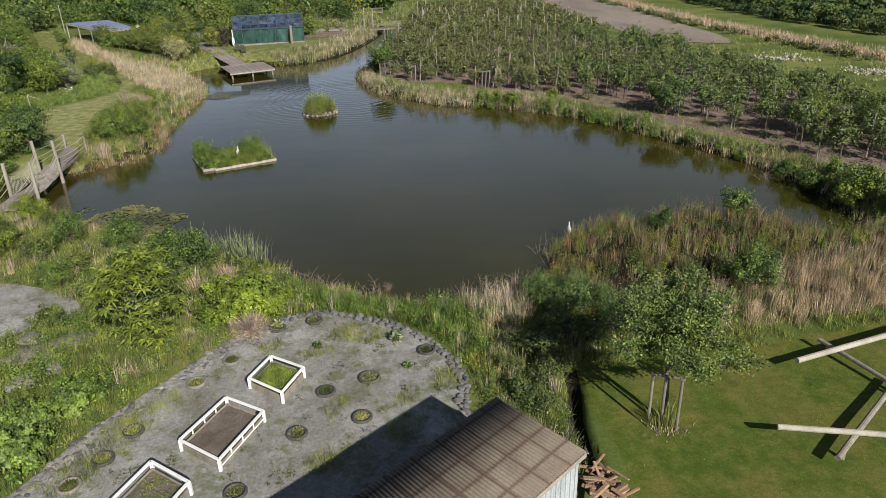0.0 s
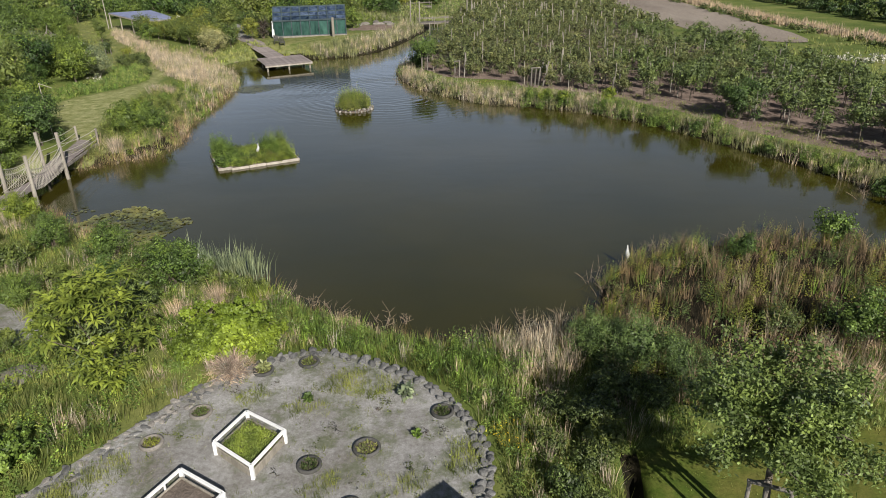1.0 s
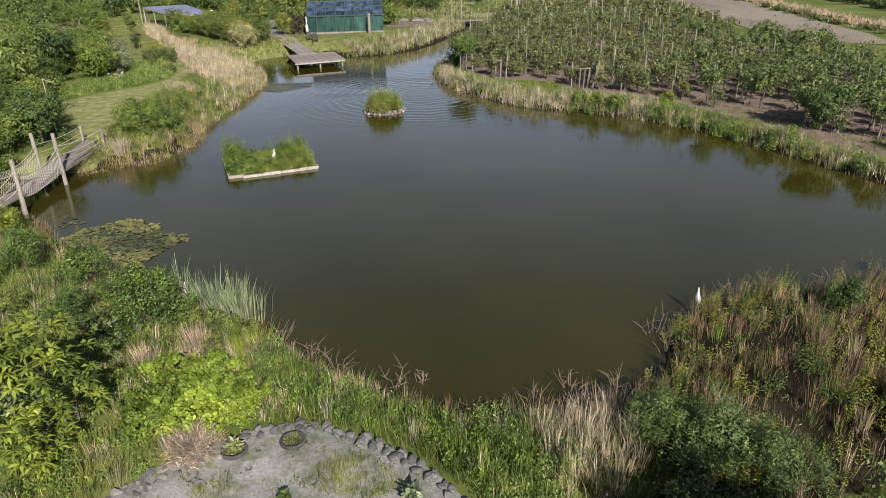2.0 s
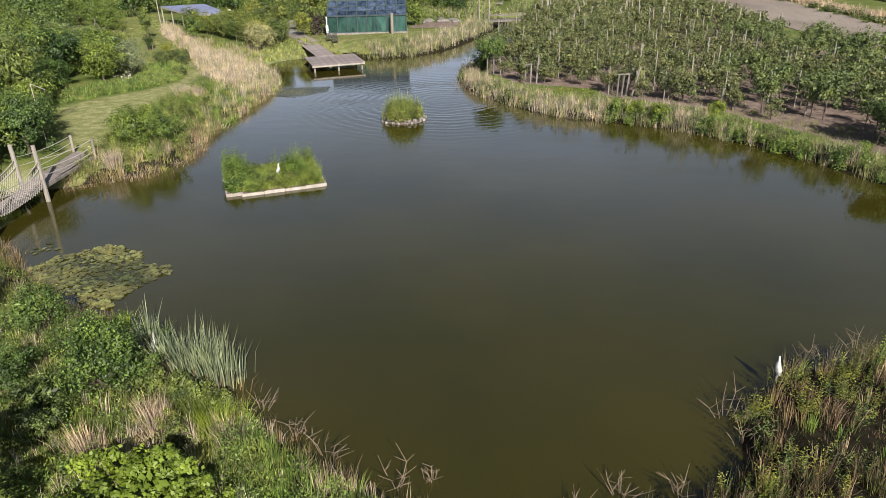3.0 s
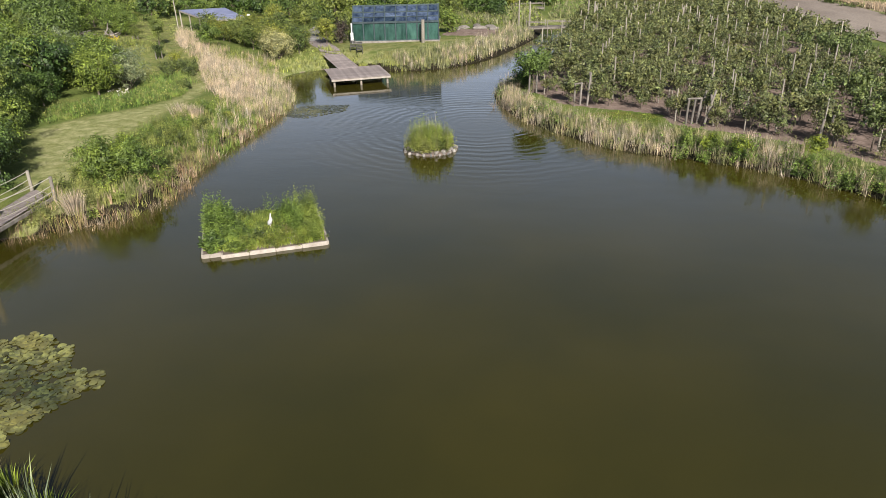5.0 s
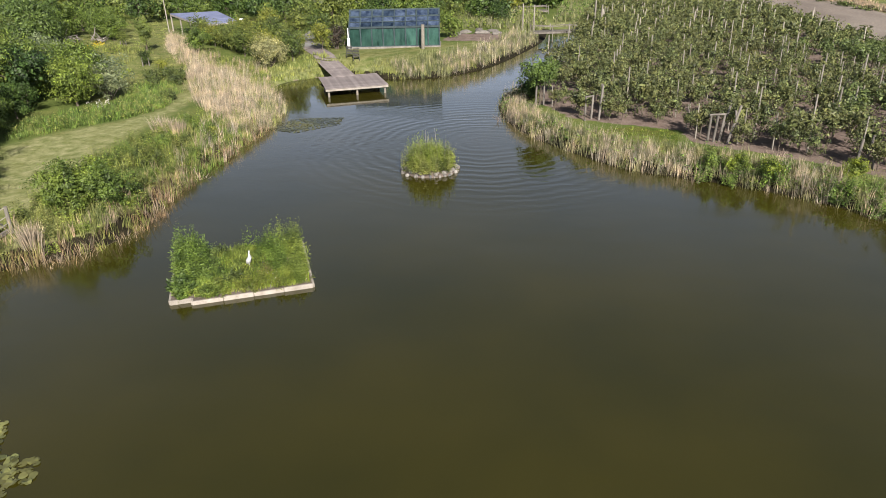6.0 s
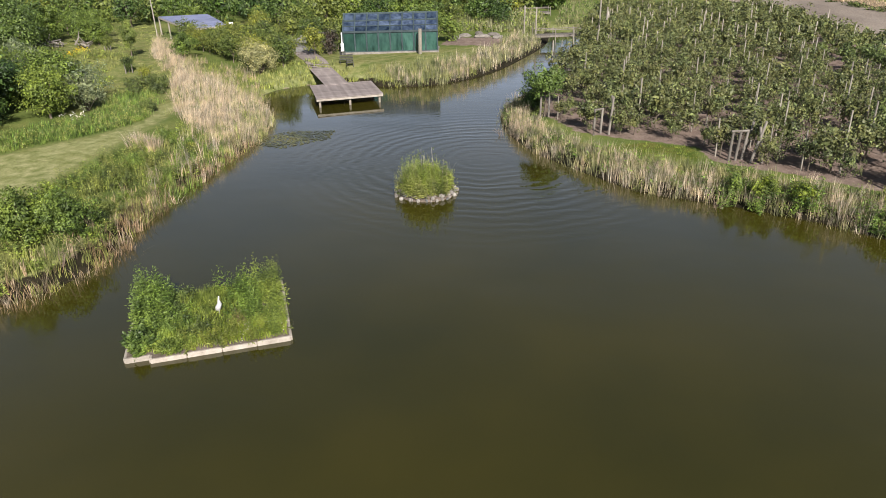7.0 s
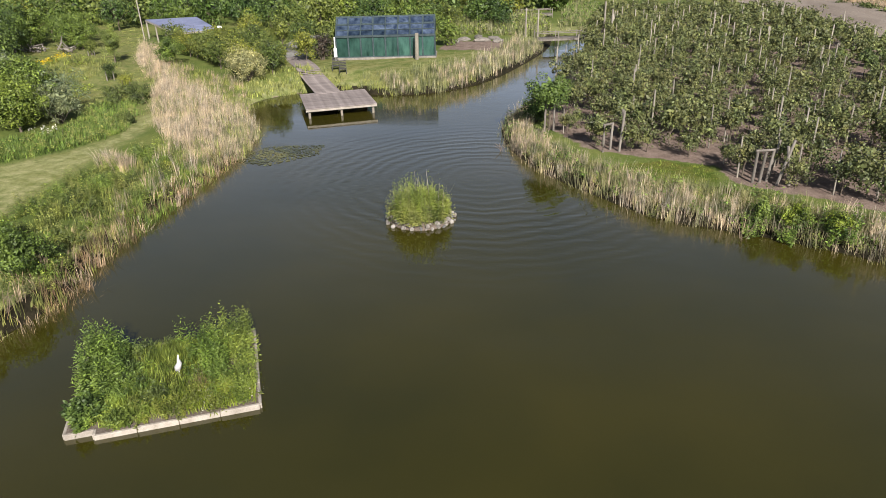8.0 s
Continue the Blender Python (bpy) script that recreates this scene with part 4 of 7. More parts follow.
herbs("weeds", DITCH_SIDE, 14, 0.75, 0.08, M_LEAF_OLIVE, "tangled weeds beside the ditch", "weeds", 0.6, 0.2, 99, 0.9, 22, seed=144)
tussocks("dry_grass", DITCH_SIDE, 4, 20, 0.8, 0.18, 0.012, M_REED, "dry stalks among the ditch weeds", "grass", 0.9, 0, 99, 0.9, 145)
BY_TERRACE = [(-17, 14.6), (-14.4, 13.6), (-12.6, 17.4), (-10.2, 22.2), (-8.8, 24.6), (-11, 27.6), (-14, 27), (-17.4, 24.8)]
thickets("weeds", BY_TERRACE, 2.6, 9, 0.55, 0.15, 0.13, M_NETTLE, "lush leafy weeds beside the terrace", "weeds", 0.6, 0.2, 99, 1.9, 10, 617, 0.4)
thickets("weeds", BY_TERRACE, 1.2, 9, 0.45, 0.15, 0.14, M_HERB, "bright leafy weeds beside the terrace", "weeds", 0.7, 0.2, 99, 1.3, 9, 618, 0.5)
TERRACE_RIM = band(TERRACE[1:11], 0.2, 1.3)
tussocks("tall_grass", TERRACE_RIM, 10, 12, 0.42, 0.18, 0.018, M_GRASS, "rough grass against the terrace stones", "grass", 0.5, 0.0, 99, 1.4, 619, two=False)
thickets("weeds", TERRACE_RIM, 2.2, 8, 0.45, 0.13, 0.11, M_NETTLE, "low leafy weeds against the terrace stones", "weeds", 0.6, 0.0, 99, 1.2, 9, 620, 0.4)
herbs("weeds", WEED_BAND, 12, 0.8, 0.085, M_NETTLE, "dense green nettles below the terrace", "weeds", 0.3, 0.2, 99, 3.0, 26, seed=141)
tussocks("tall_grass", WEED_BAND, 10, 18, 0.75, 0.2, 0.018, M_NETTLE, "tall lush grass below the terrace", "grass", 0.3, 0.2, 99, 3.0, 142)
herbs("weeds", BANK_RIGHT, 5, 0.8, 0.16, M_NETTLE, "green weeds along the pond bank", "weeds", 0.95, 0.2, 3, 3.0, 16, seed=15)
thickets("weeds", BANK_EAST, 1.8, 10, 0.75, 0.16, 0.17, M_NETTLE, "tall lush weeds along the pond bank", "weeds", 0.5, 0.0, 2.6, 3.0, 12, 151)
BANK_BUSHES = [[(3.4, 65.3), (7.2, 63.9), (7.8, 65.4), (4.2, 66.6)], [(8.4, 62.7), (11.8, 59.3), (12.8, 60.4), (9.4, 63.8)], [(12.4, 58.6), (15.8, 54.9), (17, 56), (13.4, 59.6)]]
for k, spot in enumerate(BANK_BUSHES):
    thickets("weeds", spot, 2.6, 12, 1.0 + 0.1 * k, 0.2, 0.17, M_NETTLE, "bushy green growth hanging over the pond bank", "weeds", 0.2, -0.3, 99, 2.0, 16, 154 + k, 0.45)
tussocks("bank_grass", BANK_EAST, 4, 14, 0.5, 0.22, 0.022, M_GRASS, "rough grass along the pond bank", "grass", 0.5, 0.0, 3.2, 2.4, 153)
tussocks("reed_bed", BANK_EAST, 1.6, 15, 1.1, 0.2, 0.03, M_REED, "pale dry reeds among bank weeds", "reeds", 0.9, -0.35, 2.6, 3.0, 152, 0.3)
thickets("weeds", LEFT_BANK, 1.3, 11, 0.95, 0.17, 0.15, M_GRASS, "fresh yellow-green weeds on the bank", "weeds", 0.7, 0.3, 6, 2.3, 15, 163, 0.35)
thickets("weeds", LEFT_BANK, 0.8, 11, 0.95, 0.17, 0.14, M_NETTLE, "tall fresh green weeds on the bank", "weeds", 0.7, 0.5, 6, 2.6, 15, 16)
thickets("weeds", LEFT_BANK, 0.45, 14, 1.1, 0.2, 0.12, M_LEAF_GREY_GREEN, "tall blue-green weeds on the bank", "weeds", 0.85, 1.0, 6, 2.0, 16, 161, 0.22)
thickets("weeds", LEFT_BANK, 0.5, 9, 0.8, 0.16, 0.17, M_HERB, "yellow-green leafy weeds on the bank", "weeds", 0.8, 0.2, 6, 1.7, 12, 162, 0.45)
herbs("weeds", TRACK_SIDE, 7, 0.6, 0.13, M_GRASS, "green weeds beside the track", "weeds", 0.7, size=3.0, per=14, seed=17)
herbs("weeds", [(-44, 82), (-50, 84), (-58, 94), (-54, 98), (-47, 90)], 3, 0.7, 0.2, M_HERB, "rank green weeds on the far lawn", "weeds", 0.9, size=3.0, per=14, seed=182)
tussocks("meadow_grass", FAR_LAWN, 3.5, 12, 0.16, 0.3, 0.05, M_GRASS, "short meadow grass", "grass", 0.6, seed=181, two=False)
MOUND = [(-57.4, 93.6), (-56, 97.4), (-52.4, 98.4), (-49, 96), (-48.6, 92.6), (-51, 90.4), (-55, 90.8)]
tussocks("mound_grass", MOUND, 6, 14, 0.6, 0.3, 0.045, M_GRASS, "long soft grass on a mound", "grass", 0.3, seed=616, two=False)
tussocks("meadow_grass", FAR_MEADOW, 0.7, 12, 0.5, 0.35, 0.08, M_GRASS, "rough green meadow grass", "grass", 0.4, seed=18, two=False)

STRIP_LINE = [tuple(p) for p in STRAW_STRIP]
tussocks("reed_strip", band(STRIP_LINE, -1.9, 1.9), 3.6, 14, 1.1, 0.4, 0.09, M_REED_TAN, "long strip of tall dry straw beside the field", "reeds", 0.25, seed=200, splay=0.3, two=False)
thickets("ditch_brambles", band(STRIP_LINE, -3.2, -2.0), 0.5, 9, 0.9, 0.45, 0.42, M_LEAF_BRAMBLE, "low dark brambles along the ditch", "brambles", 0.3, 0.0, 99, 3.0, 9, 201, 0.55)
UP_CHANNEL = [(-20, 120), (-16, 119.6), (-10.4, 123), (-9.6, 131), (-11.6, 140), (-16, 146), (-22, 140), (-22, 128)]
tussocks("reed_bed", UP_CHANNEL, 3.4, 14, 1.3, 0.3, 0.05, M_GRASS_DRY, "pale grassy reeds beside the footbridges", "reeds", 0.5, 0.0, 99, 4.0, 71, 0.35)
UP_EAST = [(-8.4, 121.4), (-3.6, 122), (-2.4, 138), (-4, 164), (-10.6, 164), (-8.6, 140)]
tussocks("reed_bed", UP_EAST, 2.4, 12, 1.2, 0.3, 0.06, M_GRASS_DRY, "pale grassy reeds beside the footbridges", "reeds", 0.5, 0.0, 99, 4.0, 73, 0.35, two=False)
herbs("weeds", UP_EAST, 2, 1.3, 0.3, M_NETTLE, "tall green weeds beside the footbridges", "weeds", 0.8, size=4.0, per=14, seed=74)
herbs("weeds", UP_CHANNEL, 2.5, 1.2, 0.3, M_HERB, "tall green weeds beside the footbridges", "weeds", 0.8, size=4.0, per=14, seed=72)

# shrubs and trees by the water
shrub = woody("shrub", "rounded green leafy shrub", "shrub", 1.0, 1.7, 0.15, 2400, 0.145, M_LEAF, M_BARK, 0.03, 50, 21, 8, 0.5, 0.27, 0.55, 0.0, 3, "shrubs round the pond")
plant_all(shrub, [(17.2, 56.8, 0.4),
                  (22.4, 43.0, 0.7), (18.9, 50.6, 0.5), (22.9, 40.6, 0.8), (21.2, 46.6, 0.5), (15.6, 56.0, 0.45), (23.6, 37.0, 1.0), (24.4, 40.6, 0.8), (24.4, 37.6, 1.2), (25.2, 34.5, 1.3), (11.5, 33.2, 0.6), (4.2, 66.2, 0.55), (5.4, 65.6, 0.6), (7.0, 65.0, 0.6), (16.2, 35.4, 0.9), (10.6, 64.4, 0.6),
                  (-28.6, 69.0, 0.6), (-27.6, 64.4, 0.55)])
near_shrub = woody("shrub", "rounded olive-green shrub with small leaves", "shrub", 1.05, 1.7, 0.1, 5200, 0.088, M_LEAF, M_BARK, 0.03, 60, 121, 8, 0.6, 0.24, 0.55, 0.0, 3, "shrubs near the shore")
plant_all(near_shrub, [(-12.0, 30.5, 1.1), (-26.0, 54.2, 1.35), (-24.9, 55.4, 1.2), (-26.1, 56.0, 1.15), (-13.6, 31.8, 1.0), (-16.6, 33.0, 0.9), (-15.0, 29.8, 0.8), (-19.8, 33.8, 0.9), (-22.4, 31.4, 1.0), (-24.6, 34.2, 1.1), (-17.8, 28.4, 0.7), (13.2, 26.4, 1.1), (-23.6, 37.4, 0.9), (-14.4, 14.6, 0.9)])
willow = woody("willow_shrub", "grey-green willow shrub by the water", "shrub", 1.8, 2.3, 0.1, 8200, 0.12, M_LEAF_GREY_GREEN, M_BARK, 0.04, 80, 27, 10, 0.6, 0.22, 0.3, 0.0, 4, "willow shrubs by the water")
plant_all(willow, [(5.4, 25.0, 0.72), (4.2, 26.0, 0.55), (6.7, 24.6, 0.5)])
thickets("willow_shoots", [(3.0, 24.2), (3.8, 26.6), (5.2, 27.2), (6.8, 26.2), (7.8, 24.4), (6, 23.4)], 2.2, 12, 1.75, 0.16, 0.15, M_LEAF_GREY_GREEN, "slender grey-green willow shoots by the water", "shoots", 0.4, 0.0, 99, 1.3, 18, 271, 0.24)
far_bramble_spots = [(-41.6, 84.6, 1.0), (-40.6, 85.4, 1.1), (-39.4, 85.2, 1.0), (-38.6, 83.4, 0.8), (-35.6, 77.6, 0.75), (-40.4, 83.2, 0.8)]
bramble = woody("bramble", "dark green bramble thicket in the long grass", "bush", 0.9, 1.1, 0.05, 1700, 0.12, M_LEAF_BRAMBLE, M_BARK, 0.02, 40, 48, 7, 0.5, 0.28, 0.5, 0.0, 4, "brambles in the grass")
plant_all(bramble, [(3.4, 20.0, 0.7), (2.3, 20.6, 0.6), (3.1, 18.4, 0.6), (3.6, 21.8, 0.9), (2.5, 17.0, 0.5), (2.6, 22.2, 0.6), (4.4, 23.0, 0.9), (10.7, 26.9, 0.9), (5.6, 22.8, 0.8)] + far_bramble_spots)
rhubarb = woody("leafy_bush", "bright green broad-leaved bush beside the terrace", "bush", 1.15, 0.95, 0.02, 4600, 0.11, M_NETTLE, M_BARK, 0.02, 44, 49, 7, 0.55, 0.26, 0.8, 0.0, 4)
plant_all(rhubarb, [(-12.6, 19.4, 0.9), (-13.5, 18.2, 0.8), (-13.2, 16.6, 1.0)])
lime = woody("currant_bush", "low yellow-green bush with broad leaves", "bush", 1.65, 1.35, 0.05, 10500, 0.105, M_LEAF_LIME, M_BARK, 0.03, 130, 28, 9, 0.5, 0.2, 0.85, 0.0, 4)
plant_all(lime, [(-8.4, 25.75, 1.0), (-9.3, 25.1, 0.7), (-7.5, 25.4, 0.7)])
low = woody("bush", "low olive bush in the grass", "bush", 0.9, 1.0, 0.05, 2300, 0.1, M_LEAF_OLIVE, M_BARK, 0.02, 36, 29, 7, 0.5, 0.28, 0.5, 0.0, 4, "low bushes near the shore")
plant_all(low, [(-25.4, 58.6, 0.8), (-26.6, 61.8, 0.9), (-25.0, 60.8, 0.6), (-27.2, 65.8, 0.8), (-25.8, 64.0, 0.7), (-27.8, 58.6, 0.7), (-28.2, 62.6, 0.6), (-26.8, 68.6, 0.6), (-24.8, 57.2, 0.8), (-14.2, 26.6, 1.1), (-15.6, 27.4, 0.9), (-9.4, 28.6, 0.7), (-16.4, 25.2, 0.8), (-20.2, 31.6, 1.1), (-13.4, 29.2, 1.0), (-9.9, 30.4, 0.9), (-8.8, 30.0, 0.7), (-11.3, 30.4, 0.9), (-12.6, 28.2, 0.8), (-17.6, 30.4, 0.9), (-21.8, 36.4, 0.9), (-22.8, 33.6, 1.0), (3.0, 22.2, 0.8), (3.8, 20.8, 0.8), (-18.4, 35.4, 0.7), (2.6, 18.8, 0.8)])


def sumac():
    """A small tree whose leaves stand in drooping stars at the twig ends."""
    rng = np.random.default_rng(35)
    ob = holder("sumac_tree", Matrix(), "bushy yellow-green tree with drooping leaf clusters", "tree")
    lumps = unit(rng.normal(0, 1, (26, 3)) + np.array([0, 0, 0.2])) * rng.uniform(0.4, 1.05, (26, 1)) * np.array([1.65, 1.65, 2.1]) + np.array([0, 0, 2.35])
    k = 330
    u = unit(rng.normal(0, 1, (k, 3)) + np.array([0, 0, 0.35]))
    c = lumps[rng.integers(26, size=k)] + u * rng.uniform(0.3, 0.8, (k, 1)) * np.array([1, 1, 0.8])
    u, c = u[c[:, 2] > 0.3], c[c[:, 2] > 0.3]
    arms = 11
    a = np.arange(arms)[None, :, None] * 2.4 + rng.uniform(0, 6.3, (len(c), 1, 1)) + rng.normal(0, 0.2, (len(c), arms, 1))
    arm = np.concatenate([np.cos(a), np.sin(a), np.linspace(0.95, -0.05, arms)[None, :, None] + 0 * a], axis=2) + u[:, None] * 0.45
    arm = (arm / np.linalg.norm(arm, axis=2, keepdims=True)).reshape(-1, 3)
    p = np.repeat(c, arms, axis=0)
    n = len(p)
    side = unit(np.cross(arm, rng.normal(0, 0.25, (n, 3)) + np.array([0, 0, 1.0]))) * rng.uniform(0.035, 0.055, (n, 1))
    ln = rng.uniform(0.26, 0.44, (n, 1))
    drop = np.array([0, 0, 1.0])
    mid = p + arm * ln * 0.55
    tip = p + arm * ln - drop * ln * 0.38
    v = np.stack([p, mid + side - drop * 0.02, tip, mid - side - drop * 0.02, mid], axis=1).reshape(-1, 3)
    i = np.arange(n)[:, None] * 5
    thing_mesh("crown", v, [np.concatenate([i + [0, 1, 4], i + [1, 2, 4], i + [2, 3, 4], i + [3, 0, 4]])], M_LEAF_SUMAC, ob)
    # leaves inside the crown take a darker leaf colour to imitate its deep shade
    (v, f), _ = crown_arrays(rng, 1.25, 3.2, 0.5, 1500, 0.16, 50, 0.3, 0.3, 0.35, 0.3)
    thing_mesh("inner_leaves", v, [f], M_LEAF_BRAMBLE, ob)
    bm = bmesh.new()
    tube(bm, [(0, 0, -0.1), (0.05, 0.03, 0.7), (0, 0, 1.5)], [0.09, 0.075, 0.05], 7)
    for q in c[::20]:
        tube(bm, [(0.04, 0.02, 0.7), Vector((0.04, 0.02, 1.0)).lerp(Vector(q), 0.55), q], [0.04, 0.025, 0.008], 5, False)
    part("trunk", bm, M_BARK, ob)
    return ob


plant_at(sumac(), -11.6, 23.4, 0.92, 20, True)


def apple_tree():
    rng = np.random.default_rng(36)
    ob = holder("apple_tree", Matrix(), "open-crowned young apple tree on the lawn", "tree")
    bm = bmesh.new()
    tube(bm, [(0, 0, -0.1), (0.02, 0, 0.9), (-0.03, 0.02, 2.0), (0.02, 0.15, 2.8), (0, 0.4, 3.7)], [0.1, 0.085, 0.08, 0.05, 0.012], 8)
    tips = []
    for k in range(19):
        a = k * 2.4 + rng.normal(0, 0.2)
        z0 = 2.4 + 0.05 * k
        reach = (2.25 + 0.35 * math.sin(a)) * (1 - 0.022 * k) * rng.uniform(0.8, 1.08)
        rise = rng.uniform(0.25, 0.5) + 0.05 * k
        p = [Vector((0, 0.03, z0)), Vector((math.cos(a) * reach * 0.5, math.sin(a) * reach * 0.5, z0 + rise * 0.75)), Vector((math.cos(a) * reach, math.sin(a) * reach, z0 + rise))]
        if k == 0:
            p = [Vector((0, 0, 2.1)), Vector((1.2, -0.1, 2.12)), Vector((2.7, 0.0, 2.1))]
        tube(bm, p, [0.045, 0.028, 0.008], 6, False)
        for t in np.linspace(0.22, 1.0, 9):
            q = p[0].lerp(p[1], t * 2) if t < 0.5 else p[1].lerp(p[2], t * 2 - 1)
            for _ in range(2):
                w = q + Vector(rng.normal(0, 0.20, 3) * (1, 1, 0.7 if k else 0.35)) + Vector((0, 0, 0.14 if k else 0.05))
                tube(bm, [q, w], [0.012, 0.005], 4, False)
                tips.append(w)
    part("trunk", bm, M_BARK, ob, "grey bark trunk and spreading limbs", smooth=True)
    tips = np.array(tips)
    per = 78
    p = np.repeat(tips, per, 0) + rng.normal(0, 0.13, (len(tips) * per, 3))
    v, f = leaf_arrays(p, unit(rng.normal(0, 1, p.shape) + [0, 0, 0.3]), 0.105, 0.06, rng, 0.2)
    thing_mesh("crown", v, [f], M_LEAF_APPLE_NEAR, ob)
    return ob


plant_at(apple_tree(), 6.85, 17.8, 1.0, 0, True)

# woods
dark_tree = woody("tree", "dense dark green broadleaf tree", "tree", 1.9, 3.6, 0.4, 4500, 0.18, M_LEAF_DARK, M_BARK, 0.1, 28, 22, 9, 0.78, 0.3, 0.6, 0.05, 1, "trees west of the pond")
plant_all(dark_tree, [(-30.9, 51.2, 0.85), (-32.4, 50.2, 0.85), (-33.6, 54.2, 0.85), (-35.8, 51.6, 0.95), (-36.8, 56.2, 0.9), (-31.6, 47.8, 0.7), (-30.9, 45.6, 0.65), (-33.6, 46, 0.85), (-34, 49, 0.8), (-39.4, 55.6, 1.0), (-43.8, 66, 1.25), (-45.2, 73.8, 1.25), (-49, 78, 1.3), (-48.6, 69.4, 1.4), (-52, 74, 1.5), (-39.8, 61.8, 0.9), (-58, 90, 1.4), (-66, 98, 1.6), (-72, 106, 1.6), (-66, 88, 1.4), (-74, 94, 1.6)])
fresh_tree = woody("tree", "fresh green leafy tree", "tree", 1.8, 3.4, 0.3, 4200, 0.178, M_LEAF, M_BARK, 0.09, 26, 26, 9, 0.76, 0.3, 0.55, 0.05, 1, "trees west of the pond")
plant_all(fresh_tree, [(-41.6, 74.6, 1.0), (-43.4, 70.4, 0.75), (-43.2, 68.2, 0.6), (-41.2, 65.6, 0.6), (-45.3, 79.4, 1.1), (-68, 104, 1.2), (-64.6, 108.4, 1.0), (-69.6, 109, 1.2), (-61.8, 107.4, 0.9), (-66, 113, 1.1), (-35.6, 57.6, 0.9), (-44, 78.5, 1.15), (-47.4, 73, 1.2), (-54, 80, 1.3), (-60, 84, 1.3), (-68, 92, 1.4), (-44.5, 97.6, 0.75), (-42.4, 55, 1.1)])
grey_tree = woody("willow", "grey-green willow with silvery leaves", "shrub", 1.9, 3.0, 0.3, 3600, 0.2, M_LEAF_GREY, M_BARK, 0.06, 66, 23, 9, 0.5, 0.26, 0.3, 0.1, 3, "willows west of the pond")
plant_all(grey_tree, [(-40.6, 77.2, 0.85), (-42.5, 79.4, 1.05), (-47, 81.4, 1.25), (-52, 84, 1.3), (-50.6, 79.6, 1.3), (-56, 88, 1.1), (-49.6, 84.4, 0.9)])
feather = woody("feathery_tree", "tall yellow-green tree with feathery branches", "tree", 1.3, 4.6, 0.5, 6400, 0.165, M_LEAF_FEATHER, M_BARK, 0.08, 54, 46, 9, 0.55, 0.22, 0.3, 0.2, 1, "trees west of the pond")
plant_all(feather, [(-38.8, 60.4, 1.3), (-41.2, 62, 1.4), (-41.4, 58.6, 1.3), (-44.6, 62.6, 1.4), (-63, 92.5, 1.0), (-51.1, 98.3, 0.8)])
purple = woody("dark_shrub", "purple-leaved shrub beside the greenhouse", "shrub", 1.0, 2.3, 0.2, 1500, 0.17, M_LEAF_PURPLE, M_BARK, 0.04, 36, 47, 7, 0.5, 0.28, 0.5, 0.0, 3)
plant_all(purple, [(-30.2, 101.9, 1.0)])
young_tree = woody("young_tree", "bushy young tree tied to stakes", "tree", 1.15, 2.6, 0.5, 1350, 0.175, M_LEAF_OLIVE, M_BARK, 0.05, 46, 37, 8, 0.45, 0.3, 0.55, 0.0, 1, "young trees behind the reeds")
spots = []
rng = np.random.default_rng(33)
for k in range(15):
    for r in range(2):
        spots.append((-49 + k * 1.08 + r * 1.4 + rng.normal(0, 0.3), 106.2 - k * 0.93 + r * 1.7 + rng.normal(0, 0.3), rng.uniform(0.75, 1.2)))
spots += [(-31.4, 100.4, 1.1), (-32.8, 97.6, 0.8), (-35.4, 98.6, 1.0), (-38.6, 104.4, 1.2), (-39, 101, 1.1), (-41, 108.4, 1.3), (-36.6, 106.6, 1.3), (-33.6, 105.4, 1.2), (-30.6, 105.4, 1.1)]
plant_all(young_tree, spots)
pale = woody("pale_bush", "pale cream-green bush beside the reeds", "bush", 1.8, 2.9, 0.25, 4200, 0.15, M_LEAF_PALE, M_BARK, 0.04, 50, 38, 8, 0.5, 0.27, 0.5, 0.0, 3)
plant_all(pale, [(-33.6, 92.2, 1.05)])
def wood_trio(leaves, leaf):
    return [woody("tree", label, "tree", 2.1 + 0.1 * (k == 2), 3.8 + 0.4 * (k == 2), 0.4, leaves, leaf, mat, M_BARK, 0.1, 44, (24, 25, 39)[k], 7, 0.66, 0.26, 0.6, 0.05, 1, "trees north of the pond")
            for k, (label, mat) in enumerate((("light green broadleaf tree", M_LEAF), ("olive green broadleaf tree", M_LEAF_OLIVE), ("deep green broadleaf tree", M_LEAF_DARK)))]


rng = np.random.default_rng(31)
sets = ([], [], [])
for k in range(900):
    x, y = rng.uniform(-125, -4), rng.uniform(92, 185)
    if y < 118 + max(0, (-45 - x)) * 0.35 and x > -66 or x > -66 - (y - 92) * 1.2 and y < 104:
        continue
    if -22 < x < -9 and y < 126 or x > -13 + 0.02 * (y - 120) and y < 150 or x > -9 and y < 165:
        continue
    if -70 < x < -44 and 100 < y < 124 or abs((x + 69) * 0.6 - (y - 121) * -0.8) < 2.2 and y < 128:
        continue
    if min([9e9] + [(x - a) ** 2 + (y - b) ** 2 for s in sets for a, b, _ in s]) < 9.5 + 0.2 * max(0, y - 120):
        continue
    sets[rng.choice(3, p=(0.36, 0.4, 0.24))].append((x, y, rng.uniform(0.7, 1.3)))
trio, far_trio = wood_trio(1150, 0.3), wood_trio(330, 0.66)
wood = sorted(((x, y, s, k) for k in range(3) for x, y, s in sets[k]), key=lambda q: q[1] - 0.25 * q[0])
close = wood[:90] + [(-24, 110.5, 0.9, 0), (-19.4, 111.8, 0.8, 0), (-28, 109.6, 0.9, 0)]
joined("far_woods", "far belt of mixed green broadleaf trees", "woods", [(far_trio[k], x, y, s) for x, y, s, k in wood[90:]])
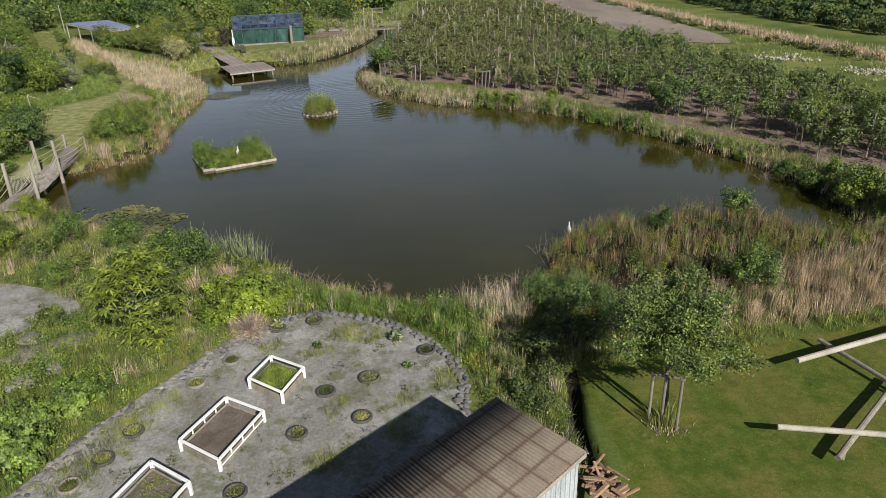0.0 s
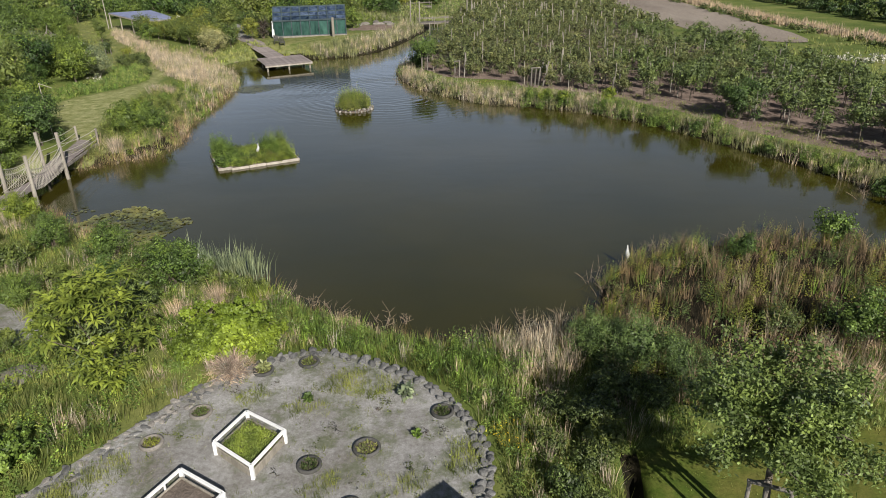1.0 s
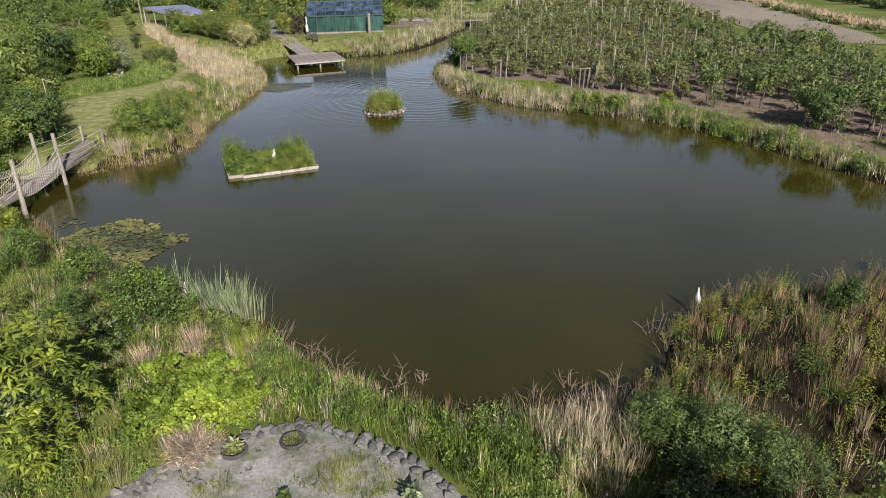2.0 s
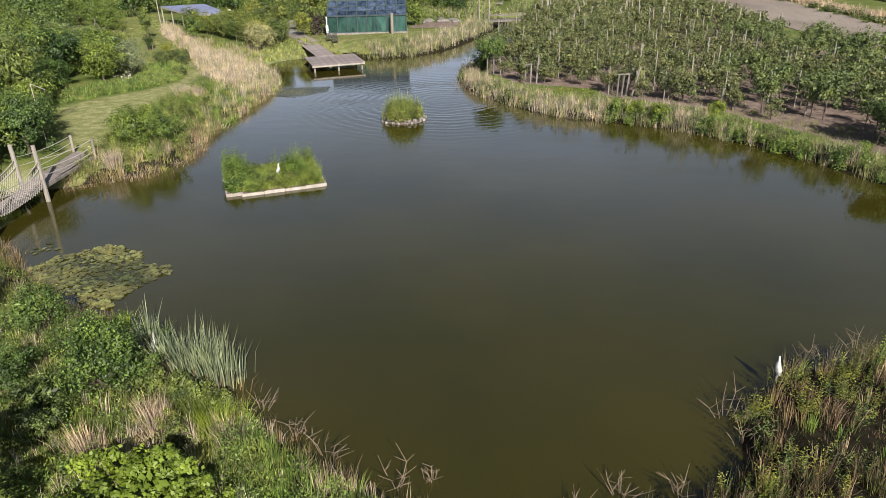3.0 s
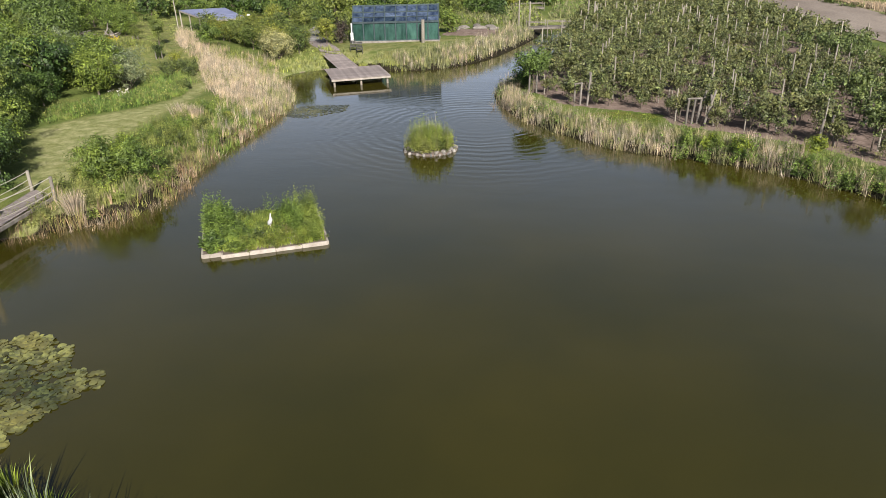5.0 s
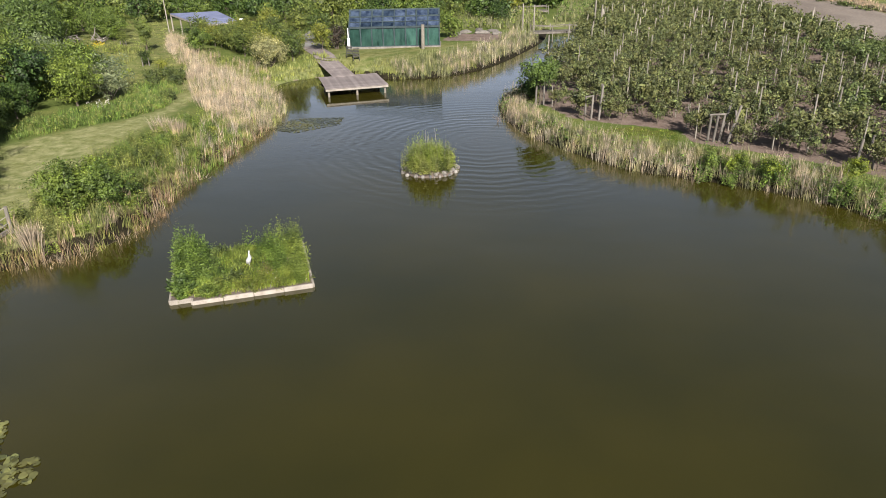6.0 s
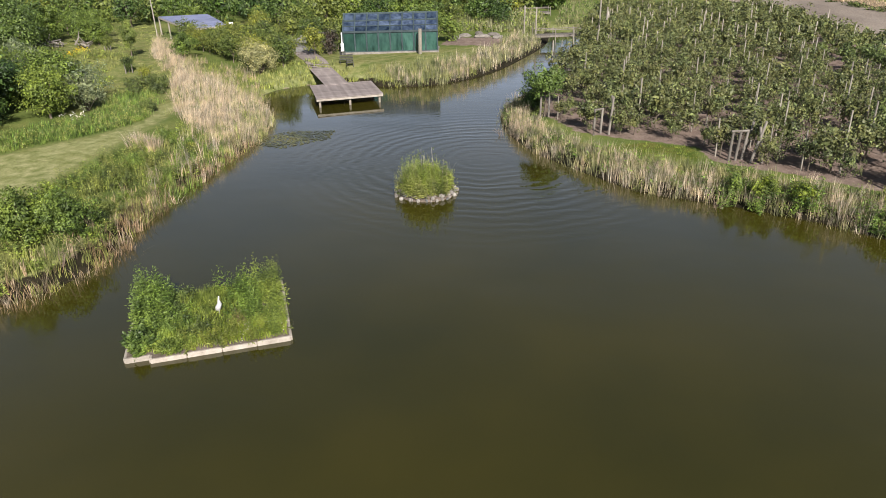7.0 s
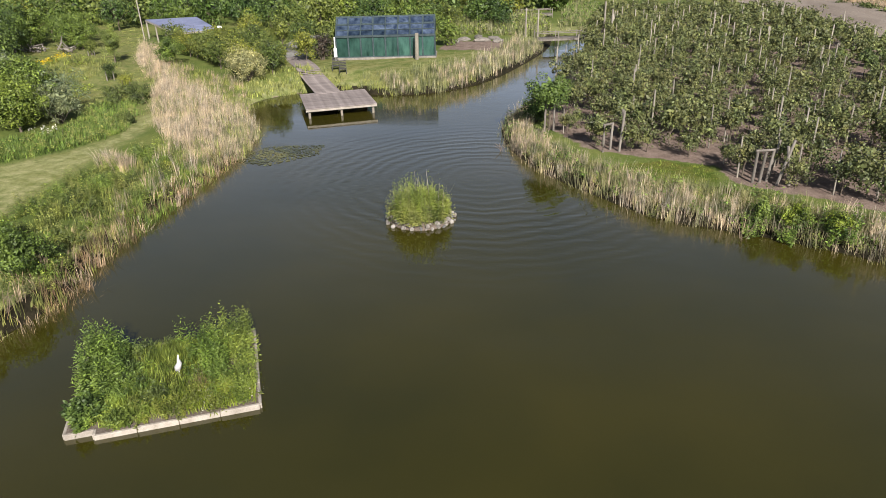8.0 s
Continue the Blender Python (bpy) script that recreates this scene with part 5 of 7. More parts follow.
for k in range(3):
    plant_all(trio[k], [(x, y, s) for x, y, s, q in close if q == k])
# hedges on the far side of the field
rng = np.random.default_rng(34)
strip = np.array(STRAW_STRIP, dtype=float)
hedge = []
for off, gap, size in ((13.5, 1.7, 0.4), (16.5, 2.0, 0.6)):
    for a, b in zip(strip, strip[1:]):
        side = np.array((b - a)[::-1]) * (-1, 1) / np.hypot(*(b - a))
        for k in range(int(np.hypot(*(b - a)) / gap)):
            if rng.uniform() < 0.85:
                q = a + (b - a) * k * gap / np.hypot(*(b - a)) + side * (off + rng.normal(0, 0.6))
                hedge.append((far_trio[2] if rng.uniform() < 0.7 else far_trio[1], q[0], q[1], size * rng.uniform(0.7, 1.3)))
hedge += [(far_trio[2], rng.uniform(60, 100), rng.uniform(112, 190), rng.uniform(0.8, 1.3)) for k in range(26)]
joined("hedgerow", "dark green hedgerows beyond the field", "hedge", hedge)
for t in far_trio:
    for o in list(t.children) + [t]:
        bpy.data.objects.remove(o)

# the orchard
def fruit_tree(seed, label, radius=1.06, height=2.3, base=0.35, mat=M_LEAF_APPLE):
    return woody("fruit_tree", label, "fruit tree", radius, height, base, 820, 0.15, mat, M_BARK, 0.045, 44, seed, 6, 0.3, 0.2, 0.6, 0.0, 1, "fruit trees in the orchard")


def add_pole(tree, h, seed):
    rng = np.random.default_rng(seed)
    bm = bmesh.new()
    tube(bm, [(0.3, -0.25, -0.1), (0.3 + rng.normal(0, 0.06), -0.25 + rng.normal(0, 0.06), h)], [0.05, 0.042], 6)
    part("support_pole", bm, M_POST, tree, "grey wooden support pole")


kinds = [fruit_tree(40 + k, "young fruit tree tied to a tall wooden pole" if k < 3 else "bushy young fruit tree in the orchard") for k in range(6)]
for k, t in enumerate(kinds[:3]):
    add_pole(t, (2.8, 3.05, 2.6)[k], k)
rng = np.random.default_rng(50)
soil_poly = np.array(ORCHARD_SOIL, dtype=float)
ax, ay = np.array((0.86, -0.51)), np.array((0.51, 0.86))
spots = []
for r in range(-40, 60):
    for s in range(-60, 60):
        p = np.array((4.0, 71.5)) + ax * (s * 1.95 + (r % 2) * 0.9) + ay * r * 2.5 + rng.normal(0, 0.34, 2)
        edge = away(soil_poly, p[:1], p[1:])[0]
        if inside(soil_poly, p[:1], p[1:])[0] and edge > 0.45 and rng.uniform() > 0.07:
            spots.append((p[0], p[1], rng.uniform(0.72, 1.2) * (rng.uniform(0.75, 1.0) if edge < 1.6 and p[0] < 12 else 1.0)))
spots.sort(key=lambda p: (p[0] - 2) ** 2 * 0.6 + (p[1] - 60) ** 2)
near = spots[:290]
grown = [p for p in near if p[0] > 12.5 and away(soil_poly, np.array(p[:1]), np.array(p[1:2]))[0] < 9]
slight = [p for p in near if p not in grown] + [(-5.0, 78.6, 0.62), (-3.0, 75.9, 0.7), (-0.4, 74.7, 0.62), (1.8, 74.0, 0.75), (3.7, 73.0, 0.6), (6.2, 69.5, 0.68), (8.0, 68.8, 0.8), (9.4, 67.6, 0.62), (12.0, 65.6, 0.75), (13.8, 63.4, 0.7)]
for k, t in enumerate(kinds):
    plant_all(t, slight[k::6])
standard = [fruit_tree(140 + k, "round-headed fruit tree with a bare trunk", 1.15, 2.0, 0.85, M_LEAF_ORCHARD) for k in range(2)]
add_pole(standard[0], 2.6, 9)
for k, t in enumerate(standard):
    plant_all(t, grown[k::2])
rest = spots[290:]
V, F, off = [], [], 0
PV, PF, poff = [], [], 0
for x, y, s in rest:
    (v, f), _ = crown_arrays(rng, 1.05 * s, 2.2 * s, 0.5, 330, 0.25, 26, 0.35, 0.24, 0.6, 0.0)
    V.append(v + np.array([x, y, 0.9]))
    F.append(f + off)
    off += len(v)
    if rng.uniform() < 0.4:
        a = rng.normal(0, 0.08, 2)
        h = rng.uniform(2.5, 3.0)
        sq = np.array([(-1, -1), (1, -1), (1, 1), (-1, 1)]) * 0.045
        v = np.concatenate([np.c_[sq + (x + 0.3, y - 0.25), np.full(4, 0.8)], np.c_[sq + (x + 0.3 + a[0], y - 0.25 + a[1]), np.full(4, 0.9 + h)]])
        PV.append(v)
        PF.append(np.array([(0, 1, 5, 4), (1, 2, 6, 5), (2, 3, 7, 6), (3, 0, 4, 7), (4, 5, 6, 7)]) + poff)
        poff += 8
VERGE_EDGE = [(9.6, 65.2), (14.2, 60.4), (18.0, 54.0), (21.6, 49.2), (24.6, 43.8), (28.2, 44.4), (25.2, 51), (21.4, 56.6), (17, 62.8), (11.6, 67.4)]
tussocks("verge_grass", VERGE_EDGE, 9, 12, 0.3, 0.2, 0.025, M_GRASS, "rough grass between bank and orchard", "grass", 0.85, 0.0, 99, 1.8, 613, two=False)
back = holder("orchard_rows", Matrix(), "further rows of fruit trees with wooden poles", "orchard", kind="stuff")
thing_mesh("foliage", np.concatenate(V), [np.concatenate(F)], M_LEAF_APPLE, back)
thing_mesh("pole_rows", np.concatenate(PV), [np.concatenate(PF)], M_POST, back)
corner = woody("plane_tree", "round-headed green tree on stakes at the orchard's corner", "tree", 1.5, 2.2, 1.6, 3000, 0.16, M_LEAF, M_BARK, 0.06, 46, 45, 7, 0.5, 0.28, 0.6, 0.0)
for x, y, s in ((19.0, 57.2, 0.8), (27.4, 49.6, 0.8), (30.4, 46.4, 0.9)):
    plant_at(dark_tree, x, y, s)
plant_all(corner, [(-6.2, 79.4, 1.0)])
plant_at(shrub, -7.2, 81.6, 0.9)

# ---- built things ----
def plank_box(bm, a, b, width, thick, lift=0.0):
    """A straight board from a to b."""
    a, b = Vector(a), Vector(b)
    d = b - a
    m = Matrix.Translation((a + b) / 2 + Vector((0, 0, lift))) @ d.to_track_quat("X", "Z").to_matrix().to_4x4()
    box(bm, (d.length, width, thick), m, min(width, thick) * 0.15)


def greenhouse():
    W, D, E, R = 9.7, 3.2, 2.2, 3.85
    frame_m = surface("dark_frame", [(0.3, (0.03, 0.045, 0.05)), (0.7, (0.06, 0.085, 0.09))], 2, 20, 0.4)

    def pane_material(name, dark, light, scale, stretch, rough):
        m, n, l, b = nodes_of(name)
        col = ramp(n, l, noise_node(n, l, scale, 4, 0.6, stretch, "Position"), [(0.36, dark), (0.64, light)])
        who = n.new("ShaderNodeObjectInfo").outputs["Random"]
        l.new(mixed(n, l, 1.0, col, mixed(n, l, who, (0.45, 0.5, 0.5), (1.4, 1.3, 1.3)), "MULTIPLY"), b.inputs["Base Color"])
        b.inputs["Roughness"].default_value = rough
        return m
    wall_glass = pane_material("netted_glass", (0.008, 0.03, 0.025), (0.04, 0.1, 0.08), 1.4, (1, 1, 0.35), 0.14)
    roof_glass = pane_material("roof_glass", (0.014, 0.024, 0.046), (0.062, 0.09, 0.135), 1.6, (1, 1, 1), 0.1)
    ob = holder("greenhouse", pose(-23.82, 102.5, 1.4, 0, 0, 11), "large glass greenhouse with dark frame and green shade netting", "greenhouse")
    bm = bmesh.new()
    box(bm, (W + 0.2, D + 0.2, 0.3), pose(0, D / 2, 0.05), 0.02)
    part("plinth", bm, M_SLAB, ob, "brownish brick plinth")
    bays = 8
    bay = W / bays
    slope = math.hypot(R - E, D / 2)
    ang = math.degrees(math.atan2(R - E, D / 2))

    def roof_spot(t):
        return t * D / 2, E + t * (R - E)
    for k in range(bays):
        x = -W / 2 + bay * (k + 0.5)
        bm = bmesh.new()
        box(bm, (bay - 0.09, 0.03, E - 0.3), pose(x, 0.03, 0.2 + (E - 0.3) / 2))
        part("pane", bm, wall_glass, ob)
        for t0, t1 in ((0.04, 0.30), (0.34, 0.58), (0.62, 0.97)):
            bm = bmesh.new()
            y, z = roof_spot((t0 + t1) / 2)
            box(bm, (bay - 0.1, (t1 - t0) * slope, 0.03), pose(x, y, z - 0.03, ang))
            part("roof_pane", bm, roof_glass, ob)
        if k in (0, 2, 5, 7):
            y, z = roof_spot(0.79)
            vent = bmesh.new()
            for dx, dy, sx, sy in ((0, -0.42, bay - 0.08, 0.1), (0, 0.42, bay - 0.08, 0.1), (-bay / 2 + 0.08, 0, 0.1, 0.94), (bay / 2 - 0.08, 0, 0.1, 0.94)):
                box(vent, (sx, sy, 0.08), pose(x, y, z + 0.05, ang) @ pose(dx, dy, 0), 0.01)
            v = part("vent", vent, frame_m, ob, "roof vent with dark frame")
            bm = bmesh.new()
            box(bm, (bay - 0.3, 0.72, 0.03), pose(x, y, z + 0.04, ang))
            part("vent_pane", bm, roof_glass, v)
    for k in range(bays + 1):
        x = -W / 2 + bay * k
        bm = bmesh.new()
        box(bm, (0.13, 0.12, E - 0.2), pose(x, 0, 0.2 + (E - 0.2) / 2), 0.01)
        plank_box(bm, (x, 0, E), (x, D / 2, R), 0.11, 0.1)
        plank_box(bm, (x, D, E), (x, D / 2, R), 0.11, 0.1)
        part("rib", bm, frame_m, ob)
    for y, z, s in ((0, E, 0.2), (D / 2, R, 0.16), (*roof_spot(0.32), 0.07), (*roof_spot(0.6), 0.1), (0, 0.24, 0.1)):
        bm = bmesh.new()
        box(bm, (W + 0.12, s * 0.8, s), pose(0, y - 0.03, z), 0.01)
        part("rail", bm, frame_m, ob)
    bm = bmesh.new()
    box(bm, (W - 0.1, 0.04, E - 0.3), pose(0, D, 0.2 + (E - 0.3) / 2))
    part("back_glazing", bm, wall_glass, ob)
    bm = bmesh.new()
    y, z = roof_spot(0.5)
    box(bm, (W - 0.1, slope - 0.1, 0.03), pose(0, D - y, z - 0.03, -ang))
    part("back_roof", bm, roof_glass, ob)
    for s in (-1, 1):
        bm = bmesh.new()
        x = s * (W / 2 - 0.02)
        a = [bm.verts.new((x, *q)) for q in ((0.05, 0.2), (D - 0.05, 0.2), (D - 0.05, E), (D / 2, R - 0.05), (0.05, E))]
        b = [bm.verts.new((x - s * 0.03, v.co.y, v.co.z)) for v in a]
        bm.faces.new(a)
        bm.faces.new(b[::-1])
        for i in range(5):
            bm.faces.new((a[i], a[(i + 1) % 5], b[(i + 1) % 5], b[i]))
        part("gable", bm, wall_glass, ob)
    x = -W / 2 - 0.12
    bm = bmesh.new()
    box(bm, (0.1, 0.1, E), pose(x, -0.05, E / 2), 0.01)
    part("downpipe", bm, M_WHITE, ob, "white downpipe")
    bm = bmesh.new()
    box(bm, (0.3, 0.2, 0.9), pose(x + 0.02, -0.15, 0.7), 0.02)
    part("meter_box", bm, M_WHITE, ob, "white wall box")
    return ob


greenhouse()


def dock():
    # corners: front left, front right, back right, back left
    a, b, d = Vector((-24.5, 83.4, 0.75)), Vector((-19.75, 86.0, 0.75)), Vector((-27.2, 88.6, 0.75))
    ux, uy = (b - a).normalized(), (d - a).normalized()
    W, D = (b - a).length, (d - a).length
    ob = holder("jetty", Matrix.Translation(a), "weathered grey timber jetty on posts over the water", "jetty")
    n = 22
    bm = bmesh.new()
    plank_box(bm, (0, 0, 0), ux * W, D / n * 0.94, 0.05)
    first = part("plank", bm, M_DECK, ob)
    first.matrix_basis = Matrix.Translation(uy * (D / n * 0.5))
    for k in range(1, n):
        again("plank", first.data, ob, Matrix.Translation(uy * (D / n * (k + 0.5)) + Vector((0, 0, random.uniform(-0.006, 0.006)))))
    for k in (0.02, 0.98):
        bm = bmesh.new()
        p = uy * D * k
        plank_box(bm, p, p + ux * W, 0.09, 0.2, -0.13)
        part("beam", bm, M_PALE_WOOD if k < 0.5 else M_POST, ob)
    for s in (0.05, 0.5, 0.95):
        for k in (0.06, 0.6):
            bm = bmesh.new()
            p = ux * W * s + uy * D * k
            tube(bm, [p + Vector((0, 0, -1.9)), p + Vector((0, 0, -0.1))], [0.1, 0.1], 8)
            part("post", bm, M_POST, ob)
    way = holder("boardwalk", Matrix(), "grey plank walkway leading from the jetty to the shore", "walkway")
    p, q = Vector((-24.9, 89.2, 0.79)), Vector((-33.5, 102.6, 1.5))
    dd = (q - p).normalized()
    sd = Vector((dd.y, -dd.x, 0)).normalized()
    n = 40
    bm = bmesh.new()
    plank_box(bm, -sd * 1.05, sd * 1.05, (q - p).length / n * 0.93, 0.05)
    me = None
    for k in range(n):
        c = p.lerp(q, (k + 0.5) / n)
        c.z = max(min(c.z, 0.79 + 0.12 * k), float(lie([c.x], [c.y])[0]) + 0.05)
        m = Matrix.Translation(c)
        if me is None:
            o = part("plank", bm, M_DECK, way)
            o.matrix_basis, me = m, o.data
        else:
            again("plank", me, way, m)
    for s in (-0.6, 0.6):
        bm = bmesh.new()
        plank_box(bm, p + sd * s, q + sd * s, 0.08, 0.14, -0.1)
        part("beam", bm, M_POST, way)


dock()


def raft():
    """The floating island: a timber-edged square of weeds."""
    o = Vector((-16.22, 48.08, 0.0))
    u = Vector((3.9, 2.1, 0)).normalized()
    w = Vector((-u.y, u.x, 0))
    ob = holder("planted_raft", Matrix.Translation(o), "floating square raft with pale timber edging and lush weeds", "floating island")
    L, D, notch = 4.45, 4.4, 0.8
    corners = [Vector((0, 0, 0)), u * L, u * L + w * D, u * -notch + w * D, u * -notch + w * 0.25, w * 0.25]
    bm = bmesh.new()
    f = bm.faces.new([bm.verts.new(c + Vector((0, 0, -0.1))) for c in corners])
    r = bmesh.ops.extrude_face_region(bm, geom=[f])
    for v in r["geom"]:
        if isinstance(v, bmesh.types.BMVert):
            v.co.z += 0.24
    part("float", bm, M_SOIL, ob, "dark soil bed")
    for a, b in zip(corners, corners[1:] + corners[:1]):
        k = max(1, round((b - a).length / 1.1))
        for s in range(k):
            bm = bmesh.new()
            p, q = a.lerp(b, s / k), a.lerp(b, (s + 0.985) / k)
            plank_box(bm, p, q, 0.09, 0.26, 0.03 + random.uniform(-0.015, 0.015))
            part("edge_board", bm, M_PALE_WOOD, ob)
    rng = np.random.default_rng(61)

    def on_raft(n, where, spread):
        p, q = rng.normal(where[0], spread[0], n), rng.normal(where[1], spread[1], n)
        k = (p > -notch + 0.12) & (p < L - 0.1) & (q > 0.12) & (q < D - 0.1) & ((p > 0.08) | (q > 0.4))
        return np.outer(p[k], np.array(u)) + np.outer(q[k], np.array(w)) + np.array((0, 0, 0.12))

    def stand(name, n, where, spread, h, leaf, mat, label, stems=9, slim=0.3, seed=1, per=14, wide=0.09):
        o2 = thickets(name, None, 0, stems, h, wide, leaf, mat, label, "", per=per, seed=seed, slim=slim, places=on_raft(n, where, spread))
        o2.parent = ob

    def turf(name, n, where, spread, h, mat, label):
        b = on_raft(n, where, spread)
        v, f = blade_arrays(b, h * rng.uniform(0.45, 1.2, len(b)), 0.02, (0.03, 0.02, 0), rng, 0.4)
        tagged(thing_mesh(name, v, f, mat, ob), label, kind="stuff")
    turf("grass", 6500, (1.8, 2.2), (1.8, 1.8), 0.16, M_GRASS, "rough green grass")
    turf("fresh_grass", 4200, (1.9, 3.3), (0.5, 0.65), 0.36, M_HERB, "fresh yellow-green grass")
    turf("fresh_grass", 3200, (1.2, 1.4), (0.75, 0.6), 0.3, M_HERB, "fresh yellow-green grass")
    turf("fresh_grass", 2600, (3.4, 0.9), (0.9, 0.5), 0.28, M_LEAF_LIME, "bright yellow-green grass")
    stand("willowherb", 60, (-0.15, 3.4), (0.4, 0.75), 1.45, 0.17, M_NETTLE, "tall leafy stems", 11, 0.3, 611)
    stand("willowherb", 16, (0.55, 2.7), (0.25, 0.45), 0.9, 0.16, M_LEAF_GREY_GREEN, "tall leafy stems", 9, 0.3, 612)
    stand("willowherb", 34, (3.15, 2.9), (0.36, 0.75), 1.15, 0.15, M_NETTLE, "tall leafy stems", 10, 0.3, 613)
    stand("willowherb", 40, (3.9, 3.7), (0.45, 0.6), 1.3, 0.14, M_HERB, "tall pale leafy stems", 9, 0.3, 614)
    stand("weed_stand", 60, (4.0, 1.5), (0.35, 1.0), 0.75, 0.12, M_HERB, "pale small-leaved weeds", 7, 0.3, 615)
    stand("dark_weed_stand", 4, (1.55, 1.1), (0.1, 0.1), 0.75, 0.15, M_LEAF_BRAMBLE, "dark blue-green leafy weeds", 12, 0.4, 616)
    stand("dark_weed_stand", 10, (1.0, 4.0), (0.4, 0.2), 0.6, 0.15, M_LEAF_BRAMBLE, "dark leafy weeds", 8, 0.35, 617)
    stand("dark_weed_stand", 20, (-0.4, 0.9), (0.25, 0.4), 0.55, 0.2, M_LEAF_DARK, "broad dark leaves", 8, 0.55, 618)
    stand("undergrowth", 70, (0.3, 1.6), (0.6, 0.9), 0.5, 0.13, M_NETTLE, "low leafy weeds", 6, 0.35, 619)
    stand("undergrowth", 90, (2.9, 0.7), (1.3, 0.5), 0.48, 0.12, M_LEAF_OLIVE, "low leafy weeds", 6, 0.35, 620)
    stand("undergrowth", 18, (0.5, 0.5), (0.4, 0.2), 0.35, 0.14, M_HERB, "low leafy weeds", 7, 0.45, 621)
    stand("stalk_stand", 8, (3.0, 1.5), (0.25, 0.2), 0.6, 0.06, M_REED_BROWN, "reddish-brown dry stalks", 6, 0.4, 622)
    stand("flower_stand", 5, (3.1, 0.6), (0.6, 0.25), 0.5, 0.06, M_WHITE_FLOWER, "small white flowers", 4, 0.8, 623, 4)
    return ob


raft()


def boulder(name, mat, parent, m, size, seed, detail=2, label=""):
    bm = bmesh.new()
    bmesh.ops.create_icosphere(bm, subdivisions=detail, radius=0.5)
    for v in bm.verts:
        k = 1 + 0.35 * noise.noise(v.co * 2.1 + Vector((seed * 3.7, seed, 0))) + 0.15 * noise.noise(v.co * 5.0 + Vector((0, seed * 1.3, 0)))
        v.co = Vector((v.co.x * size[0], v.co.y * size[1], v.co.z * size[2])) * k
    ob = part(name, bm, mat, parent, label, smooth=detail > 2)
    ob.matrix_basis = m
    return ob


def stone_isle():
    c = Vector((-11.2, 65.2, 0))
    ob = holder("stone_islet", Matrix.Translation(c), "small islet ringed with pale stones and overgrown with green weeds", "islet")
    bm = bmesh.new()
    bmesh.ops.create_icosphere(bm, subdivisions=3, radius=1.0)
    for v in bm.verts:
        v.co = Vector((v.co.x * 1.55, v.co.y * 1.5, v.co.z * 0.5 - 0.1))
    part("mound", bm, M_SOIL, ob)
    rng = np.random.default_rng(71)
    protos = [boulder("stone", (M_ROCK_PALE, M_ROCK, M_SLAB, M_ROCK_PALE)[k], ob, pose(9, 9, 0), (0.25, 0.19, 0.14), 80 + k) for k in range(4)]
    for k in range(64):
        a = k * 2 * math.pi / 32 + rng.normal(0, 0.05)
        r = (1.6, 1.4)[k // 32] + rng.normal(0, 0.09)
        m = pose(r * math.cos(a), r * 0.97 * math.sin(a), (0.05, 0.2)[k // 32], *rng.uniform(0, 360, 3)) @ Matrix.Diagonal((*([rng.uniform(0.5, 1.35)] * 3), 1))
        if k < 4:
            protos[k].matrix_basis = m
        else:
            again("stone", protos[k % 4].data, ob, m)
    def spots(n, far):
        a, r = rng.uniform(0, 2 * np.pi, n), np.sqrt(rng.uniform(0, 1, n)) * far
        return np.stack([r * np.cos(a), r * np.sin(a), 0.35 - 0.14 * r], axis=1), r
    for n, far, h, mat, label, seed in ((95, 1.2, 1.75, M_HERB, "dense green leafy stems", 711), (70, 1.45, 1.2, M_GRASS, "green leafy stems", 712), (18, 1.3, 0.8, M_LEAF_OLIVE, "low olive weeds", 713)):
        thickets("foliage", None, 0, 9, h, 0.13, 0.17, mat, label, "", per=14, seed=seed, slim=0.26, places=spots(n, far)[0]).parent = ob
    b, r = spots(150, 1.4)
    h = 1.9 * (1 - 0.3 * (r / 1.42) ** 2) * rng.uniform(0.6, 1.1, len(b))
    bv, bf = blade_arrays(b, h, 0.02, (0, 0, 0), rng, 0.4)
    tagged(thing_mesh("reeds", bv, bf, M_GRASS_DRY, ob), "thin reeds", kind="stuff")
    for x, y, h in ((-0.35, 0.2, 2.5), (-0.15, 0.1, 2.1), (0.45, 0.3, 2.55), (0.8, 0.1, 2.0), (1.05, -0.2, 1.7), (-1.2, -0.3, 1.35), (-0.75, 0, 1.8)):
        bm = bmesh.new()
        tip = Vector((x * 1.2 + rng.normal(0, 0.12), y + rng.normal(0, 0.12), h * 0.92))
        root = Vector((x, y, 0.2))
        tube(bm, [root, root.lerp(tip, 0.6) + Vector((rng.normal(0, 0.03), 0, 0)), tip], [0.013, 0.01, 0.005], 5, False)
        part("stalk", bm, M_DEAD_STALK, ob, "bare pale dead stalk")


stone_isle()


